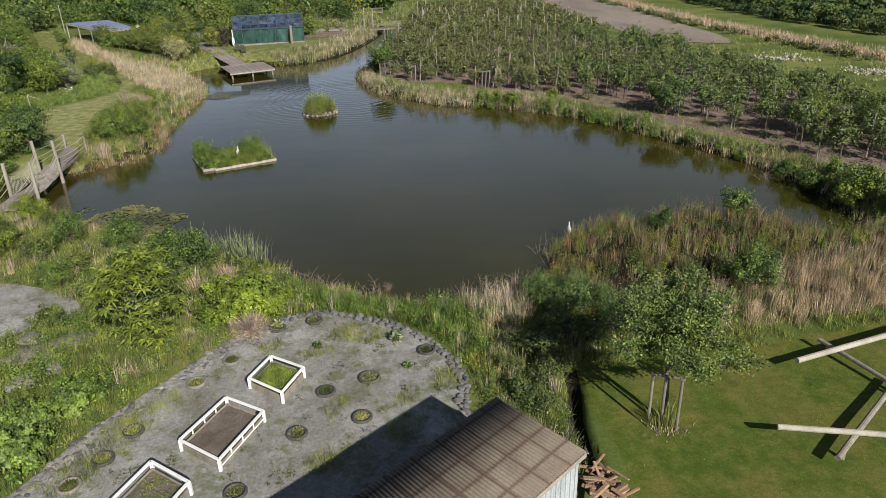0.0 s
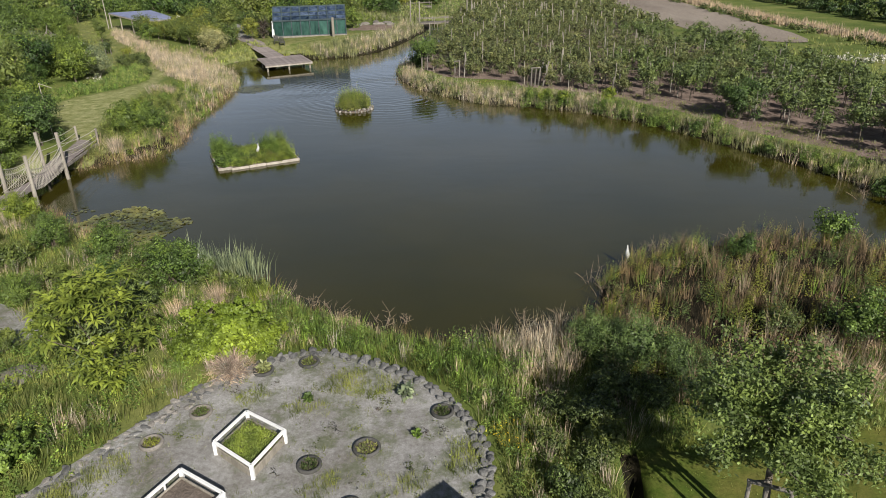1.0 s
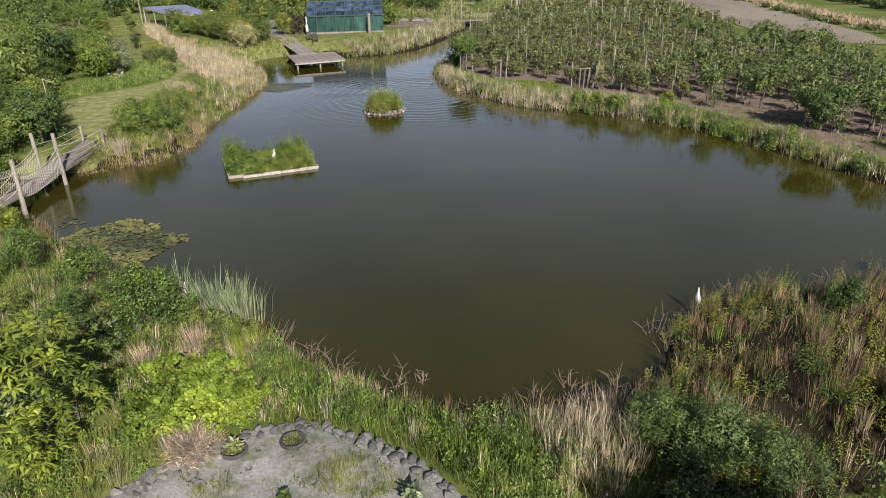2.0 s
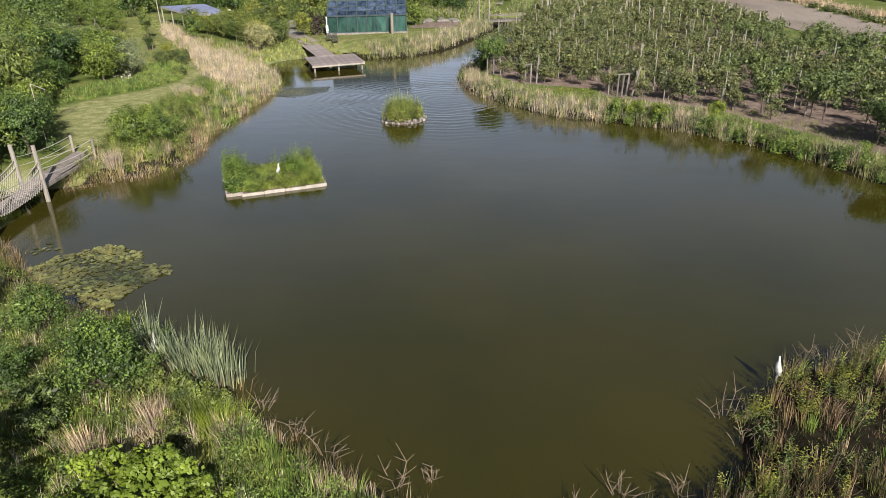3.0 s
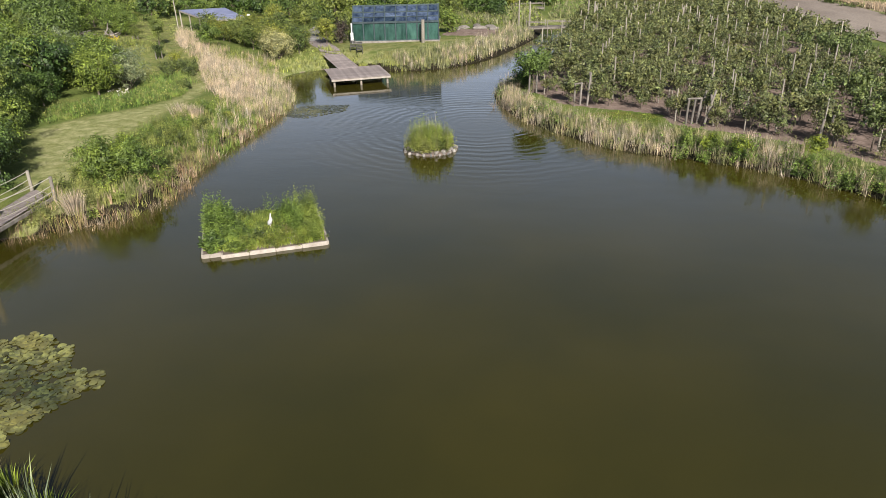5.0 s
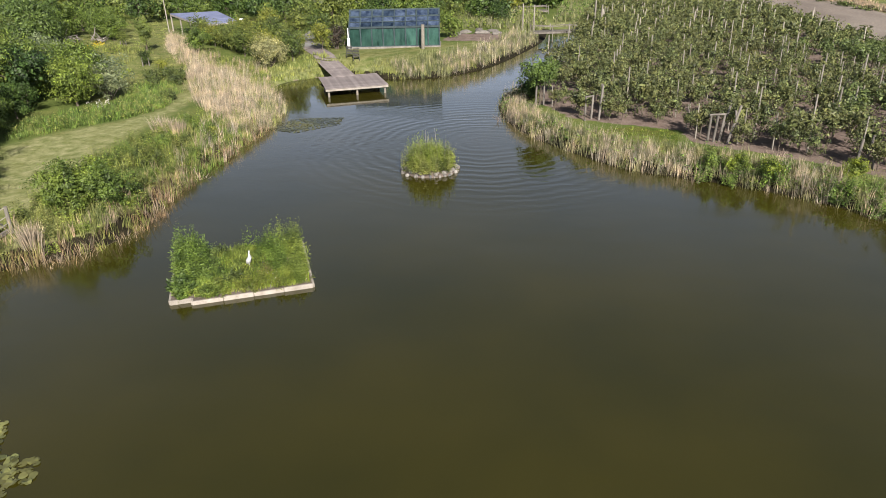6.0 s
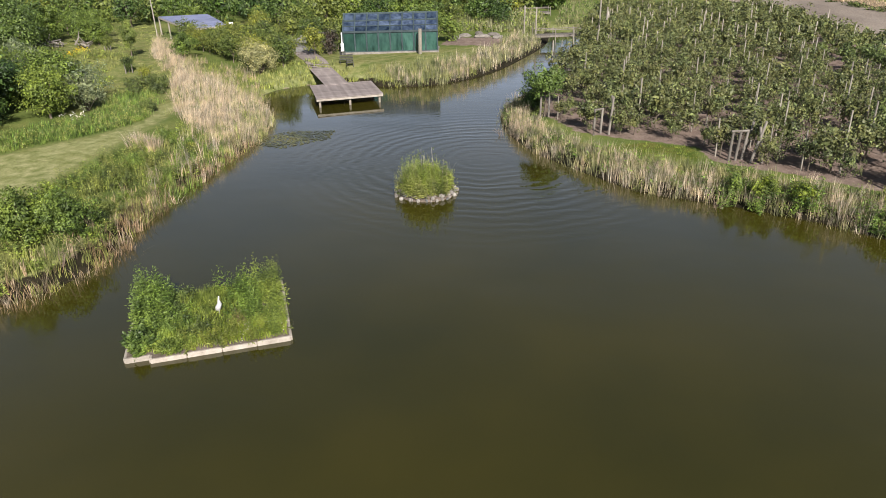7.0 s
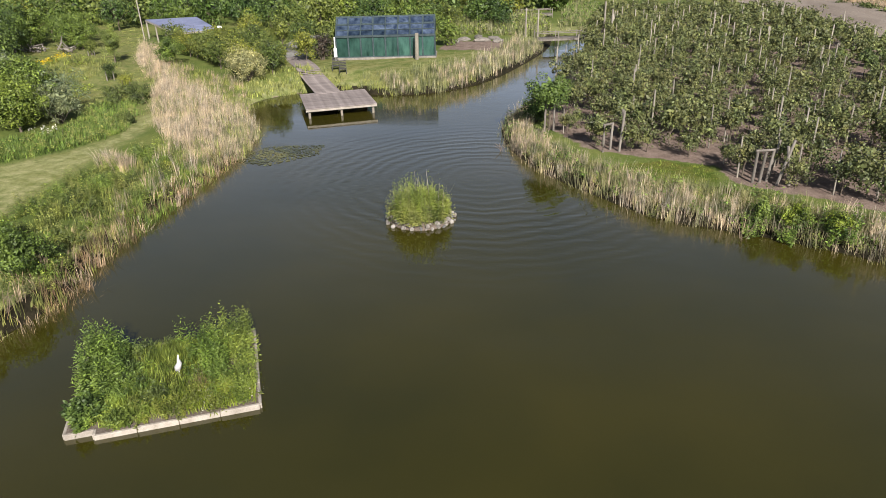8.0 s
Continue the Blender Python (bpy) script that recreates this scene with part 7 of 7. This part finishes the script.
def ring_bed(x, y, r, kind, seed):
    rng = np.random.default_rng(seed)
    g = float(lie([x], [y])[0]) + 0.05
    ob = holder("planting_ring", pose(x, y, g, 0, 0, seed * 37), {"tyre": "round black planting ring with soil and weeds on gravel", "stone": "round stone planting ring with small plants on gravel"}[kind], "planter", "planting rings on the terrace")
    bm = bmesh.new()
    n = 20
    prof = [(r + 0.02, -0.02), (r + 0.03, 0.05), (r, 0.095), (r - 0.05, 0.09), (r - 0.07, 0.0)]
    rings = [[bm.verts.new((a * math.cos(2 * math.pi * k / n), a * math.sin(2 * math.pi * k / n), z)) for k in range(n)] for a, z in prof]
    for a, b in zip(rings, rings[1:]):
        for k in range(n):
            bm.faces.new((a[k], a[(k + 1) % n], b[(k + 1) % n], b[k]))
    part("rim", bm, M_RUBBER if kind == "tyre" else M_SLAB, ob, smooth=True)
    bm = bmesh.new()
    bmesh.ops.create_circle(bm, cap_ends=True, segments=n, radius=r - 0.05, matrix=pose(0, 0, 0.02))
    part("soil", bm, M_SOIL, ob)
    k = 230
    a, q = rng.uniform(0, 2 * np.pi, k), np.sqrt(rng.uniform(0, 1, k)) * (r - 0.1)
    c = np.stack([q * np.cos(a), q * np.sin(a), 0.0 + rng.uniform(0, 0.07, k)], axis=1)
    v, f = leaf_arrays(c, unit(rng.normal(0, 1, (k, 3)) + [0, 0, 1.2]), 0.12, 0.022, rng)
    tagged(thing_mesh("greenery", v, [f], (M_GRASS, M_LEAF_OLIVE, M_GRASS)[seed % 3], ob), "small green weeds", kind="stuff")


for k, (x, y, kind) in enumerate(((-8.9, 20.5, "stone"), (-10.1, 17.9, "tyre"), (-10.5, 16.6, "tyre"), (-11.0, 15.5, "stone"), (-6.1, 15.1, "tyre"), (-4.8, 17.6, "tyre"), (-4.2, 19.8, "tyre"), (-2.8, 18.3, "tyre"),
                               (-2.75, 20.5, "tyre"), (-0.75, 22.1, "tyre"), (-5.35, 24.6, "tyre"), (-6.75, 24.1, "tyre"), (-8.0, 21.9, "stone"))):
    ring_bed(x, y, 0.32 if k != 8 else 0.37, kind, k + 1)


def rosette(x, y, size, seed, label, mat):
    rng = np.random.default_rng(seed)
    ob = holder("leafy_plant", pose(x, y, float(lie([x], [y])[0]) + 0.05), label, "plant", "plants on the terrace")
    n = 70
    a = rng.uniform(0, 2 * np.pi, n)
    c = np.stack([0.08 * np.cos(a), 0.08 * np.sin(a), rng.uniform(0, 0.35, n)], axis=1) * size
    v, f = leaf_arrays(c, unit(np.stack([np.cos(a), np.sin(a), rng.uniform(0.1, 1.0, n)], axis=1) * 1.6), 0.27 * size, 0.15 * size, rng)
    thing_mesh("leaf_rosette", v, [f], mat, ob)


rosette(-1.9, 22.9, 0.95, 301, "large grey-green leafy plant on the terrace", M_CATTAIL)
rosette(-6.75, 24.1, 0.75, 302, "grey-green rosette growing in a ring", M_LEAF_GREY)
rosette(-1.4, 21.0, 0.5, 303, "small leafy plant on gravel", M_NETTLE)
rosette(-4.9, 22.6, 0.55, 304, "dark leafy plant on gravel", M_LEAF_DARK)
thickets("gravel_weeds", TERRACE, 2.6, 5, 0.22, 0.07, 0.09, M_LEAF_OLIVE, "scattered low weeds in the gravel", "weeds", 0.95, 0, 99, 1.2, 5, 183, 0.4)
thickets("gravel_weeds", TERRACE, 0.7, 5, 0.26, 0.06, 0.09, M_LEAF_PURPLE, "small purple-brown weeds in the gravel", "weeds", 0.9, 0, 99, 1.0, 5, 186, 0.35)
tussocks("gravel_grass", TERRACE, 26, 10, 0.22, 0.09, 0.014, M_GRASS, "thin grass tufts in the gravel", "grass", 0.99, 0, 99, 0.9, 184, two=False)
herbs("gravel_flowers", TERRACE, 3, 0.17, 0.03, M_WHITE_FLOWER, "tiny white flowers in the gravel", "flowers", 0.9, 0, 99, 1.6, 4, seed=185)
for k, poly in enumerate(([(-4.7, 23.2), (-4.2, 24.3), (-3.1, 24.4), (-2.1, 23.3), (-3.0, 22.7), (-3.8, 22.8)], [(-12.0, 15.4), (-10.7, 18.8), (-9.6, 20.2), (-9.0, 19.6), (-9.8, 17.4), (-10.8, 15.0)],
                           [(-5.6, 22.2), (-4.9, 22.9), (-4.3, 22.4), (-4.9, 21.7)], [(-0.6, 19.2), (0.5, 19.6), (0.4, 21.4), (-0.3, 21.0)], [(-2.2, 17.2), (-1.4, 18.4), (-0.6, 18.2), (-1.2, 17.0)],
                           [(-4.3, 18.8), (-3.5, 19.7), (-3.3, 19.0), (-3.8, 18.2)], [(-1.8, 18.7), (-1.5, 19.8), (-0.8, 19.9), (-1.0, 18.9)], [(-4.4, 16.0), (-3.9, 17.0), (-3.2, 16.8), (-3.6, 15.8)], [(-7.4, 22.6), (-6.6, 23.4), (-6.2, 22.8), (-6.8, 22.2)])):
    tussocks("gravel_turf", poly, 150, 12, 0.3, 0.1, 0.016, M_GRASS, "ragged turf growing over the gravel", "grass", 0.75, 0, 99, 0.7, 195 + k, two=False)
    herbs("gravel_weeds", poly, 22, 0.26, 0.05, M_HERB, "low weeds growing over the gravel", "weeds", 0.7, 0, 99, 0.7, 10, seed=205 + k)
tussocks("lawn_grass", LAWN[:1] + [(5.2, 16), (4.5, 9), (30, 9), (30, 24.2), (17.5, 23.4), (11, 21.8), (8, 22)], 15, 10, 0.085, 0.16, 0.016, M_GRASS, "short tufts of mown grass", "grass", 0.6, 0, 99, 2.2, 185, two=False)
herbs("flowers", [(0.5, 21.2), (1.3, 21.8), (2.0, 21.0), (1.3, 20.2)], 26, 0.6, 0.07, M_YELLOW, "small yellow flowers beside the terrace", "flowers", 0.2, 0, 99, 1.0, 5, seed=186)
herbs("flowers", [(-58.6, 95.4), (-55.2, 96.6), (-55.4, 98.0), (-58.8, 97.0)], 22, 0.9, 0.13, M_YELLOW, "yellow flowering bush", "flowers", 0.1, per=22, seed=187)
herbs("flowers", [(34, 84.6), (42, 82), (43.6, 79), (39, 79.6), (34.6, 82.6)], 7, 0.5, 0.26, M_WHITE_FLOWER, "patch of white flowering herbs in the meadow", "flowers", 0.8, per=10, seed=188)
herbs("flowers", [(42, 73.6), (49, 72.4), (49.4, 69.6), (43, 70.4)], 7, 0.5, 0.26, M_WHITE_FLOWER, "patch of white flowering herbs in the meadow", "flowers", 0.8, per=10, seed=189)
herbs("flowers", [(-40.2, 73.6), (-39.2, 75.2), (-38.4, 74.2), (-39.4, 73.0)], 9, 0.9, 0.16, M_WHITE_FLOWER, "white blossom beside the track", "flowers", 0.5, per=8, seed=190)

# ---- the lawn: log frames, tree stakes, slabs ----
def timber(name, a, b, r, mat, parent, label=""):
    bm = bmesh.new()
    a, b = Vector(a), Vector(b)
    tube(bm, [a, a.lerp(b, 0.33) + Vector((0, 0, r * 0.1)), a.lerp(b, 0.66), b], [r, r * 1.03, r * 0.98, r * 0.95], 10)
    return part(name, bm, mat, parent, label)


M_LOG = surface("peeled_log", [(0.3, (0.30, 0.275, 0.22)), (0.7, (0.47, 0.44, 0.37))], 1.5, 25, 0.7, 0.3, 0.01)
frame_a = holder("log_climbing_frame", Matrix(), "climbing frame of long peeled logs on the lawn", "climbing frame", "log frames on the lawn")
timber("beam_log", (9.88, 16.58, 1.42), (15.6, 15.5, 1.5), 0.09, M_LOG, frame_a, "pale horizontal log")
timber("cross_log", (11.1, 15.4, 1.2), (15.0, 19.0, 1.25), 0.09, M_POST, frame_a, "grey low cross log")
for x, y in ((11.5, 15.78), (14.6, 18.62), (15.2, 15.58)):
    timber("foot_post", (x, y, 0.75), (x, y, 1.25), 0.07, M_POST, frame_a, "short grey post")
frame_b = holder("log_climbing_frame", Matrix(), "climbing frame of long peeled logs on the lawn", "climbing frame", "log frames on the lawn")
timber("beam_log", (12.1, 20.0, 1.42), (18.2, 22.0, 1.6), 0.1, M_LOG, frame_b, "pale horizontal log")
timber("cross_log", (13.7, 21.6, 1.22), (14.9, 18.4, 1.2), 0.08, M_POST, frame_b, "grey low cross log")
for x, y in ((13.85, 21.2), (14.75, 18.8), (17.7, 21.83)):
    timber("foot_post", (x, y, 0.75), (x, y, 1.22 if x < 15 and x > 13 else 1.45), 0.07, M_POST, frame_b, "short grey post")
stakes = holder("tree_stakes", Matrix(), "three grey stakes joined by a top rail round the apple tree", "tree stakes")
for x, y, z in ((6.28, 17.5, 2.8), (7.12, 17.3, 2.68), (6.74, 17.64, 2.66)):
    timber("stake", (x, y, 0.7), (x, y, z), 0.048, M_POST_DARK, stakes)
bm = bmesh.new()
plank_box(bm, (6.22, 17.5, 2.84), (7.2, 17.27, 2.72), 0.09, 0.07)
part("rail", bm, M_POST_DARK, stakes)
bm = bmesh.new()
plank_box(bm, (6.26, 17.52, 2.77), (6.8, 17.66, 2.69), 0.07, 0.06)
part("rail", bm, M_POST_DARK, stakes)
clump("dry_litter", 6.8, 17.2, 160, 0.35, 0.16, 0.02, M_REED, "dry grass litter at the foot of the stakes", "grass", 0.9, 192)
clump("stake_weeds", 6.85, 17.6, 150, 0.2, 0.8, 0.02, M_GRASS, "rough grass round the stakes", "grass", 0.5, 191)

for k, (x, y, s, lab) in enumerate(((-15.9, 22.7, (2.0, 1.4, 0.25), "flat pale stone slab"), (-14.9, 23.6, (1.9, 1.2, 0.25), "flat pale stone slab"), (-15.2, 20.7, (1.2, 0.9, 0.5), "brown boulder in the grass"), (-14.5, 21.6, (0.8, 0.6, 0.4), "small grey boulder in the grass"),
                                 (-16.6, 23.9, (1.3, 1.0, 0.3), "flat pale stone slab"))):
    o = boulder("boulder", M_SLAB, None, pose(x, y, float(lie([x], [y])[0]) + 0.05, 0, 0, 40 * k), s, 220 + k, 3)
    tagged(o, lab, "boulder", "boulders in the grass")

# firewood heap beside the shed
heap = holder("firewood_heap", pose(4.25, 14.7, 0.9), "untidy heap of split reddish-brown firewood", "firewood")
wood_m = surface("split_wood", [(0.3, (0.20, 0.115, 0.07)), (0.7, (0.40, 0.28, 0.18))], 2, 30, 0.85)
rng = np.random.default_rng(193)
for k in range(46):
    r = k / 46
    bm = bmesh.new()
    box(bm, (rng.uniform(0.4, 0.9), rng.uniform(0.07, 0.16), rng.uniform(0.03, 0.1)), Matrix(), 0.01)
    o = part("split_log", bm, wood_m, heap)
    o.matrix_basis = pose(rng.normal(0, 0.28), rng.normal(0, 0.5), 0.06 + 0.5 * rng.uniform() * (1 - abs(rng.normal(0, 0.2))), rng.normal(0, 14), rng.normal(0, 14), rng.uniform(0, 360))


def dead_wood(x, y, r, n, seed):
    rng = np.random.default_rng(seed)
    ob = holder("dead_wood_heap", pose(x, y, float(lie([x], [y])[0])), "sprawling heap of grey dead branches and stumps", "branches", "dead wood under the trees")
    for k in range(n):
        a, q = rng.uniform(0, 6.3), rng.uniform(0, r)
        p = Vector((math.cos(a) * q * 1.6, math.sin(a) * q * 0.7, rng.uniform(0.0, 0.5)))
        d = Vector(rng.normal(0, 1, 3) * (1, 0.7, 0.45))
        d = d.normalized() * rng.uniform(0.8, 2.0)
        d.z = abs(d.z)
        bm = bmesh.new()
        tube(bm, [p, p + d * 0.5 + Vector(rng.normal(0, 0.12, 3)), p + d], [0.11, 0.085, 0.04], 5)
        part("branch", bm, M_POST_DARK if k % 3 else M_PALE_WOOD, ob)


dead_wood(-66.6, 105.4, 1.6, 16, 401)
dead_wood(-62.4, 105.6, 1.3, 12, 402)


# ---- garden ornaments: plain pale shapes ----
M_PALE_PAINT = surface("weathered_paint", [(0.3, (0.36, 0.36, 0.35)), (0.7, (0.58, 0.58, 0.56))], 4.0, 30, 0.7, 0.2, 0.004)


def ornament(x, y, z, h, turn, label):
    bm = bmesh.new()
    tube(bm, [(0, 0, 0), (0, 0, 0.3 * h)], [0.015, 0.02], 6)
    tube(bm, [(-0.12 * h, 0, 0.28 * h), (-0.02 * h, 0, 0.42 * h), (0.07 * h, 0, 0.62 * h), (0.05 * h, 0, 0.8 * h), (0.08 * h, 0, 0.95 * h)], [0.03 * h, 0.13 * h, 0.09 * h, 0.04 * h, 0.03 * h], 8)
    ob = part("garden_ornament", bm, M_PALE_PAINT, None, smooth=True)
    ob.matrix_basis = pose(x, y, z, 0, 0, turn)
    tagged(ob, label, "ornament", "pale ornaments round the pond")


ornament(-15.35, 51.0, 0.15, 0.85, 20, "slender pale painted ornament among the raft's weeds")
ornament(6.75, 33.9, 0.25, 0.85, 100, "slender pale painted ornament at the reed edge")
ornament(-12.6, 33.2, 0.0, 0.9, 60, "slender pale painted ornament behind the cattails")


# ---- pavilion, footbridges, seats and posts on the far shore ----
def pavilion():
    ob = holder("pavilion", Matrix(), "open timber pavilion with a blue-grey sheet roof", "pavilion")
    roof_m = surface("blue_sheet", [(0.3, (0.17, 0.19, 0.31)), (0.7, (0.27, 0.29, 0.43))], 0.7, 15, 0.45, 0.2, 0.01)
    c = [Vector(p) for p in ((-59.2, 116.4, 3.72), (-48.9, 106.4, 3.42), (-44.6, 107.8, 3.6), (-52.8, 117.6, 3.9))]
    for k in range(3):
        bm = bmesh.new()
        a, b, d, e = c[0].lerp(c[1], k / 3), c[0].lerp(c[1], (k + 0.97) / 3), c[3].lerp(c[2], (k + 0.97) / 3), c[3].lerp(c[2], k / 3)
        vs = [bm.verts.new(p) for p in (a, b, d, e)] + [bm.verts.new(p - Vector((0, 0, 0.06))) for p in (a, b, d, e)]
        for f in ((0, 1, 2, 3), (7, 6, 5, 4), (0, 4, 5, 1), (1, 5, 6, 2), (2, 6, 7, 3), (3, 7, 4, 0)):
            bm.faces.new([vs[i] for i in f])
        part("roof_sheet", bm, roof_m, ob)
    for a, b in ((c[0], c[1]), (c[1], c[2]), (c[2], c[3]), (c[3], c[0])):
        bm = bmesh.new()
        plank_box(bm, a - Vector((0, 0, 0.16)), b - Vector((0, 0, 0.16)), 0.12, 0.18)
        part("beam", bm, M_PALE_WOOD, ob)
    for t in (0.02, 0.35, 0.68, 0.98):
        for a, b in ((c[0], c[1]), (c[3], c[2])):
            p = a.lerp(b, t)
            timber("post", (p.x, p.y, 0.7), (p.x, p.y, p.z - 0.2), 0.1, M_POST, ob)
    bm = bmesh.new()
    plank_box(bm, c[1] + Vector((0.2, 0.2, -1.0)), c[2] + Vector((0.2, 0.2, -1.0)), 0.08, 0.16)
    part("rail", bm, M_PALE_WOOD, ob)
    bm = bmesh.new()
    box(bm, (0.5, 0.12, 1.1), Matrix.Translation(c[2] + Vector((0.3, 0, -0.2))), 0.02)
    part("board", bm, M_WHITE, ob, "white upright board")


pavilion()
flag = timber("mast", (-58.8, 114.9, 0.8), (-58.9, 114.9, 6.6), 0.07, M_PALE_WOOD, None)
tagged(flag, "slender pale wooden mast beside the pavilion", "pole")


def footbridge(a, b, width):
    a, b = Vector(a), Vector(b)
    d = (b - a).normalized()
    s = Vector((-d.y, d.x, 0)) * width / 2
    ob = holder("footbridge", Matrix(), "small grey plank footbridge over the channel", "bridge", "footbridges over the channel")
    n = int((b - a).length / 0.2)
    bm = bmesh.new()
    plank_box(bm, -s, s, 0.18, 0.05)
    me = None
    for k in range(n):
        m = Matrix.Translation(a.lerp(b, (k + 0.5) / n))
        if me is None:
            o = part("plank", bm, M_POST_DARK, ob)
            o.matrix_basis, me = m, o.data
        else:
            again("plank", me, ob, m)
    for k in (-0.9, 0.9):
        bm = bmesh.new()
        plank_box(bm, a + s * k - Vector((0, 0, 0.15)), b + s * k - Vector((0, 0, 0.15)), 0.1, 0.22)
        part("beam", bm, M_POST_DARK, ob)
        bm = bmesh.new()
        plank_box(bm, a + s * k + Vector((0, 0, 0.6)), b + s * k + Vector((0, 0, 0.6)), 0.06, 0.08)
        part("handrail", bm, M_POST_DARK, ob)
        for t in (0.0, 0.33, 0.66, 1.0):
            p = a.lerp(b, t) + s * k
            timber("rail_post", p - Vector((0, 0, 1.3)), p + Vector((0, 0, 0.8)), 0.05, M_POST_DARK, ob)


footbridge((-10.6, 118.4, 1.25), (-3.4, 120.6, 1.25), 1.5)
footbridge((-18, 141, 1.5), (-10.6, 143.4, 1.5), 1.5)
for x, y, h in ((-12.1, 121.6, 3.4), (-10.7, 122, 3.2), (-3.0, 119.8, 4.2), (-2.2, 117, 3.6)):
    tagged(timber("bank_post", (x, y, 0.4), (x + 0.05, y, 0.9 + h), 0.1, M_POST, None), "tall grey timber post by the footbridge", "post", "posts by the footbridge")
tagged(timber("stump_post", (-20.6, 102.1, 1.2), (-20.55, 102.15, 3.9), 0.19, M_POST, None), "thick pale tree-trunk post before the greenhouse", "post")


def garden_chair(x, y, turn):
    ob = holder("garden_chair", pose(x, y, float(lie([x], [y])[0]), 0, 0, turn), "dark slatted reclining garden chair on the grass", "chair", "garden chairs by the greenhouse")
    m = M_RUBBER
    for k in range(5):
        bm = bmesh.new()
        box(bm, (0.6, 0.1, 0.03), pose(0, 0.25 - 0.12 * k, 0.42), 0.005)
        part("seat_slat", bm, m, ob)
        bm = bmesh.new()
        box(bm, (0.6, 0.03, 0.1), pose(0, -0.32 - 0.05 * k, 0.52 + 0.13 * k, -20), 0.005)
        part("back_slat", bm, m, ob)
    for sx in (-0.3, 0.3):
        timber("leg", (sx, 0.3, 0), (sx, 0.28, 0.62), 0.025, m, ob)
        timber("leg", (sx, -0.35, 0), (sx, -0.3, 0.45), 0.025, m, ob)
        timber("armrest", (sx, 0.3, 0.62), (sx, -0.4, 0.62), 0.025, m, ob)


garden_chair(-26.9, 96.6, 200)
garden_chair(-26.0, 96.0, 200)


def stake_frame(x, y, posts, bars):
    """Short posts that hold a young tree; some share a cross bar, some lean."""
    ob = holder("stake_frame", pose(x, y, 0.9), "cluster of grey posts holding a young tree", "tree stakes", "tree stakes before the orchard")
    for px, py, lean, h in posts:
        timber("stake", (px, py, -0.1), (px + lean, py + 0.1 * lean, h), 0.07, M_POST_DARK, ob)
    for a, b, z in bars:
        timber("cross_bar", (*a, z), (*b, z), 0.06, M_POST_DARK, ob)


stake_frame(-2.4, 74.8, [(-0.4, -0.2, 0.0, 1.5), (0.0, 0.3, 0.05, 1.5), (0.5, 0.0, 0.15, 2.3), (1.0, 0.9, -0.45, 2.2)], [((-0.45, -0.22), (0.08, 0.34), 1.5)])
stake_frame(5.0, 70.2, [(-0.6, 0.0, 0.05, 1.5), (-0.25, 0.1, 0.1, 1.5), (0.1, 0.3, 0.15, 1.6), (0.2, 0.5, 0.3, 2.0), (0.45, -0.3, 0.5, 2.2), (1.05, -0.2, -0.35, 1.9)], [((-0.65, 0.0), (0.3, 0.32), 1.55)])
stake_frame(11.4, 65.8, [(-0.35, 0.0, 0.1, 1.5), (0.1, 0.2, 0.2, 1.7), (0.5, 0.1, -0.05, 0.7)], [])
stake_frame(-6.2, 79.1, [(-0.25, -0.2, 0.05, 2.2), (0.3, 0.1, 0.0, 2.0)], [])
stake_frame(20.2, 57.2, [(-0.35, 0.0, 0.1, 1.5), (0.1, 0.2, 0.2, 1.7)], [])
tussocks("verge_grass", GREEN_PATCH, 14, 12, 0.16, 0.16, 0.03, M_HERB, "short bright green grass before the orchard", "grass", 0.4, 0, 99, 1.2, 196, two=False)
tussocks("verge_grass", [(-8.6, 85.6), (-6.6, 85.4), (-6.0, 77.8), (-7.8, 79.6)], 14, 12, 0.16, 0.16, 0.03, M_HERB, "short bright green grass before the orchard", "grass", 0.4, 0, 99, 1.2, 197, two=False)
for x, y in ((-42.8, 88.2), (-47.0, 91.8), (-57.6, 103.3)):
    plant_at(young_tree, x, y, 0.62)
    for k in range(3):
        o = timber("tree_guard", (x + 0.35 * math.cos(2.1 * k), y + 0.35 * math.sin(2.1 * k), 0.8), (x + 0.35 * math.cos(2.1 * k), y + 0.35 * math.sin(2.1 * k), 1.9), 0.055, M_POST_DARK, None)
        tagged(o, "short grey stake guarding a young tree", "stake", "short stakes round young trees")
mast = holder("forked_pole", pose(-30.9, 52.7, 0.8), "slim pale pole with a sloping arm beside the bridge", "pole")
timber("pole", (0, 0, -0.1), (-0.08, 0.0, 4.13), 0.024, M_PALE_WOOD, mast)
timber("arm", (-0.08, 0.0, 4.1), (0.75, 0.1, 3.75), 0.022, M_PALE_WOOD, mast)
tagged(timber("white_board", (-29.3, 103.4, 1.2), (-29.28, 103.36, 3.0), 0.17, M_WHITE, None), "narrow white board at the greenhouse corner", "board")
for k, (x, y) in enumerate(((-19.6, 114.1), (-18.4, 115.6), (-17.1, 117.4), (-15.2, 116.4), (-16.2, 114.6), (-14.4, 114.6))):
    o = boulder("log_stump" if k % 2 else "boulder", M_SLAB, None, pose(x, y, float(lie([x], [y])[0]) + 0.1, 0, 0, 50 * k), (1.8, 0.9, 0.6), 240 + k)
    tagged(o, "pale weathered boulder on bare ground", "boulder", "boulders behind the greenhouse")

path_line = [(-33.3, 102.6), (-34.6, 105), (-36.2, 108), (-37.6, 112), (-38.4, 119)]
drape("gravel_path", rounded_loop([(x - 1.2, y) for x, y in path_line] + [(x + 1.2, y) for x, y in reversed(path_line)], 4), 5, bpy.data.materials["gravel"], 0.05, "grey gravel path leading into the trees", "path")
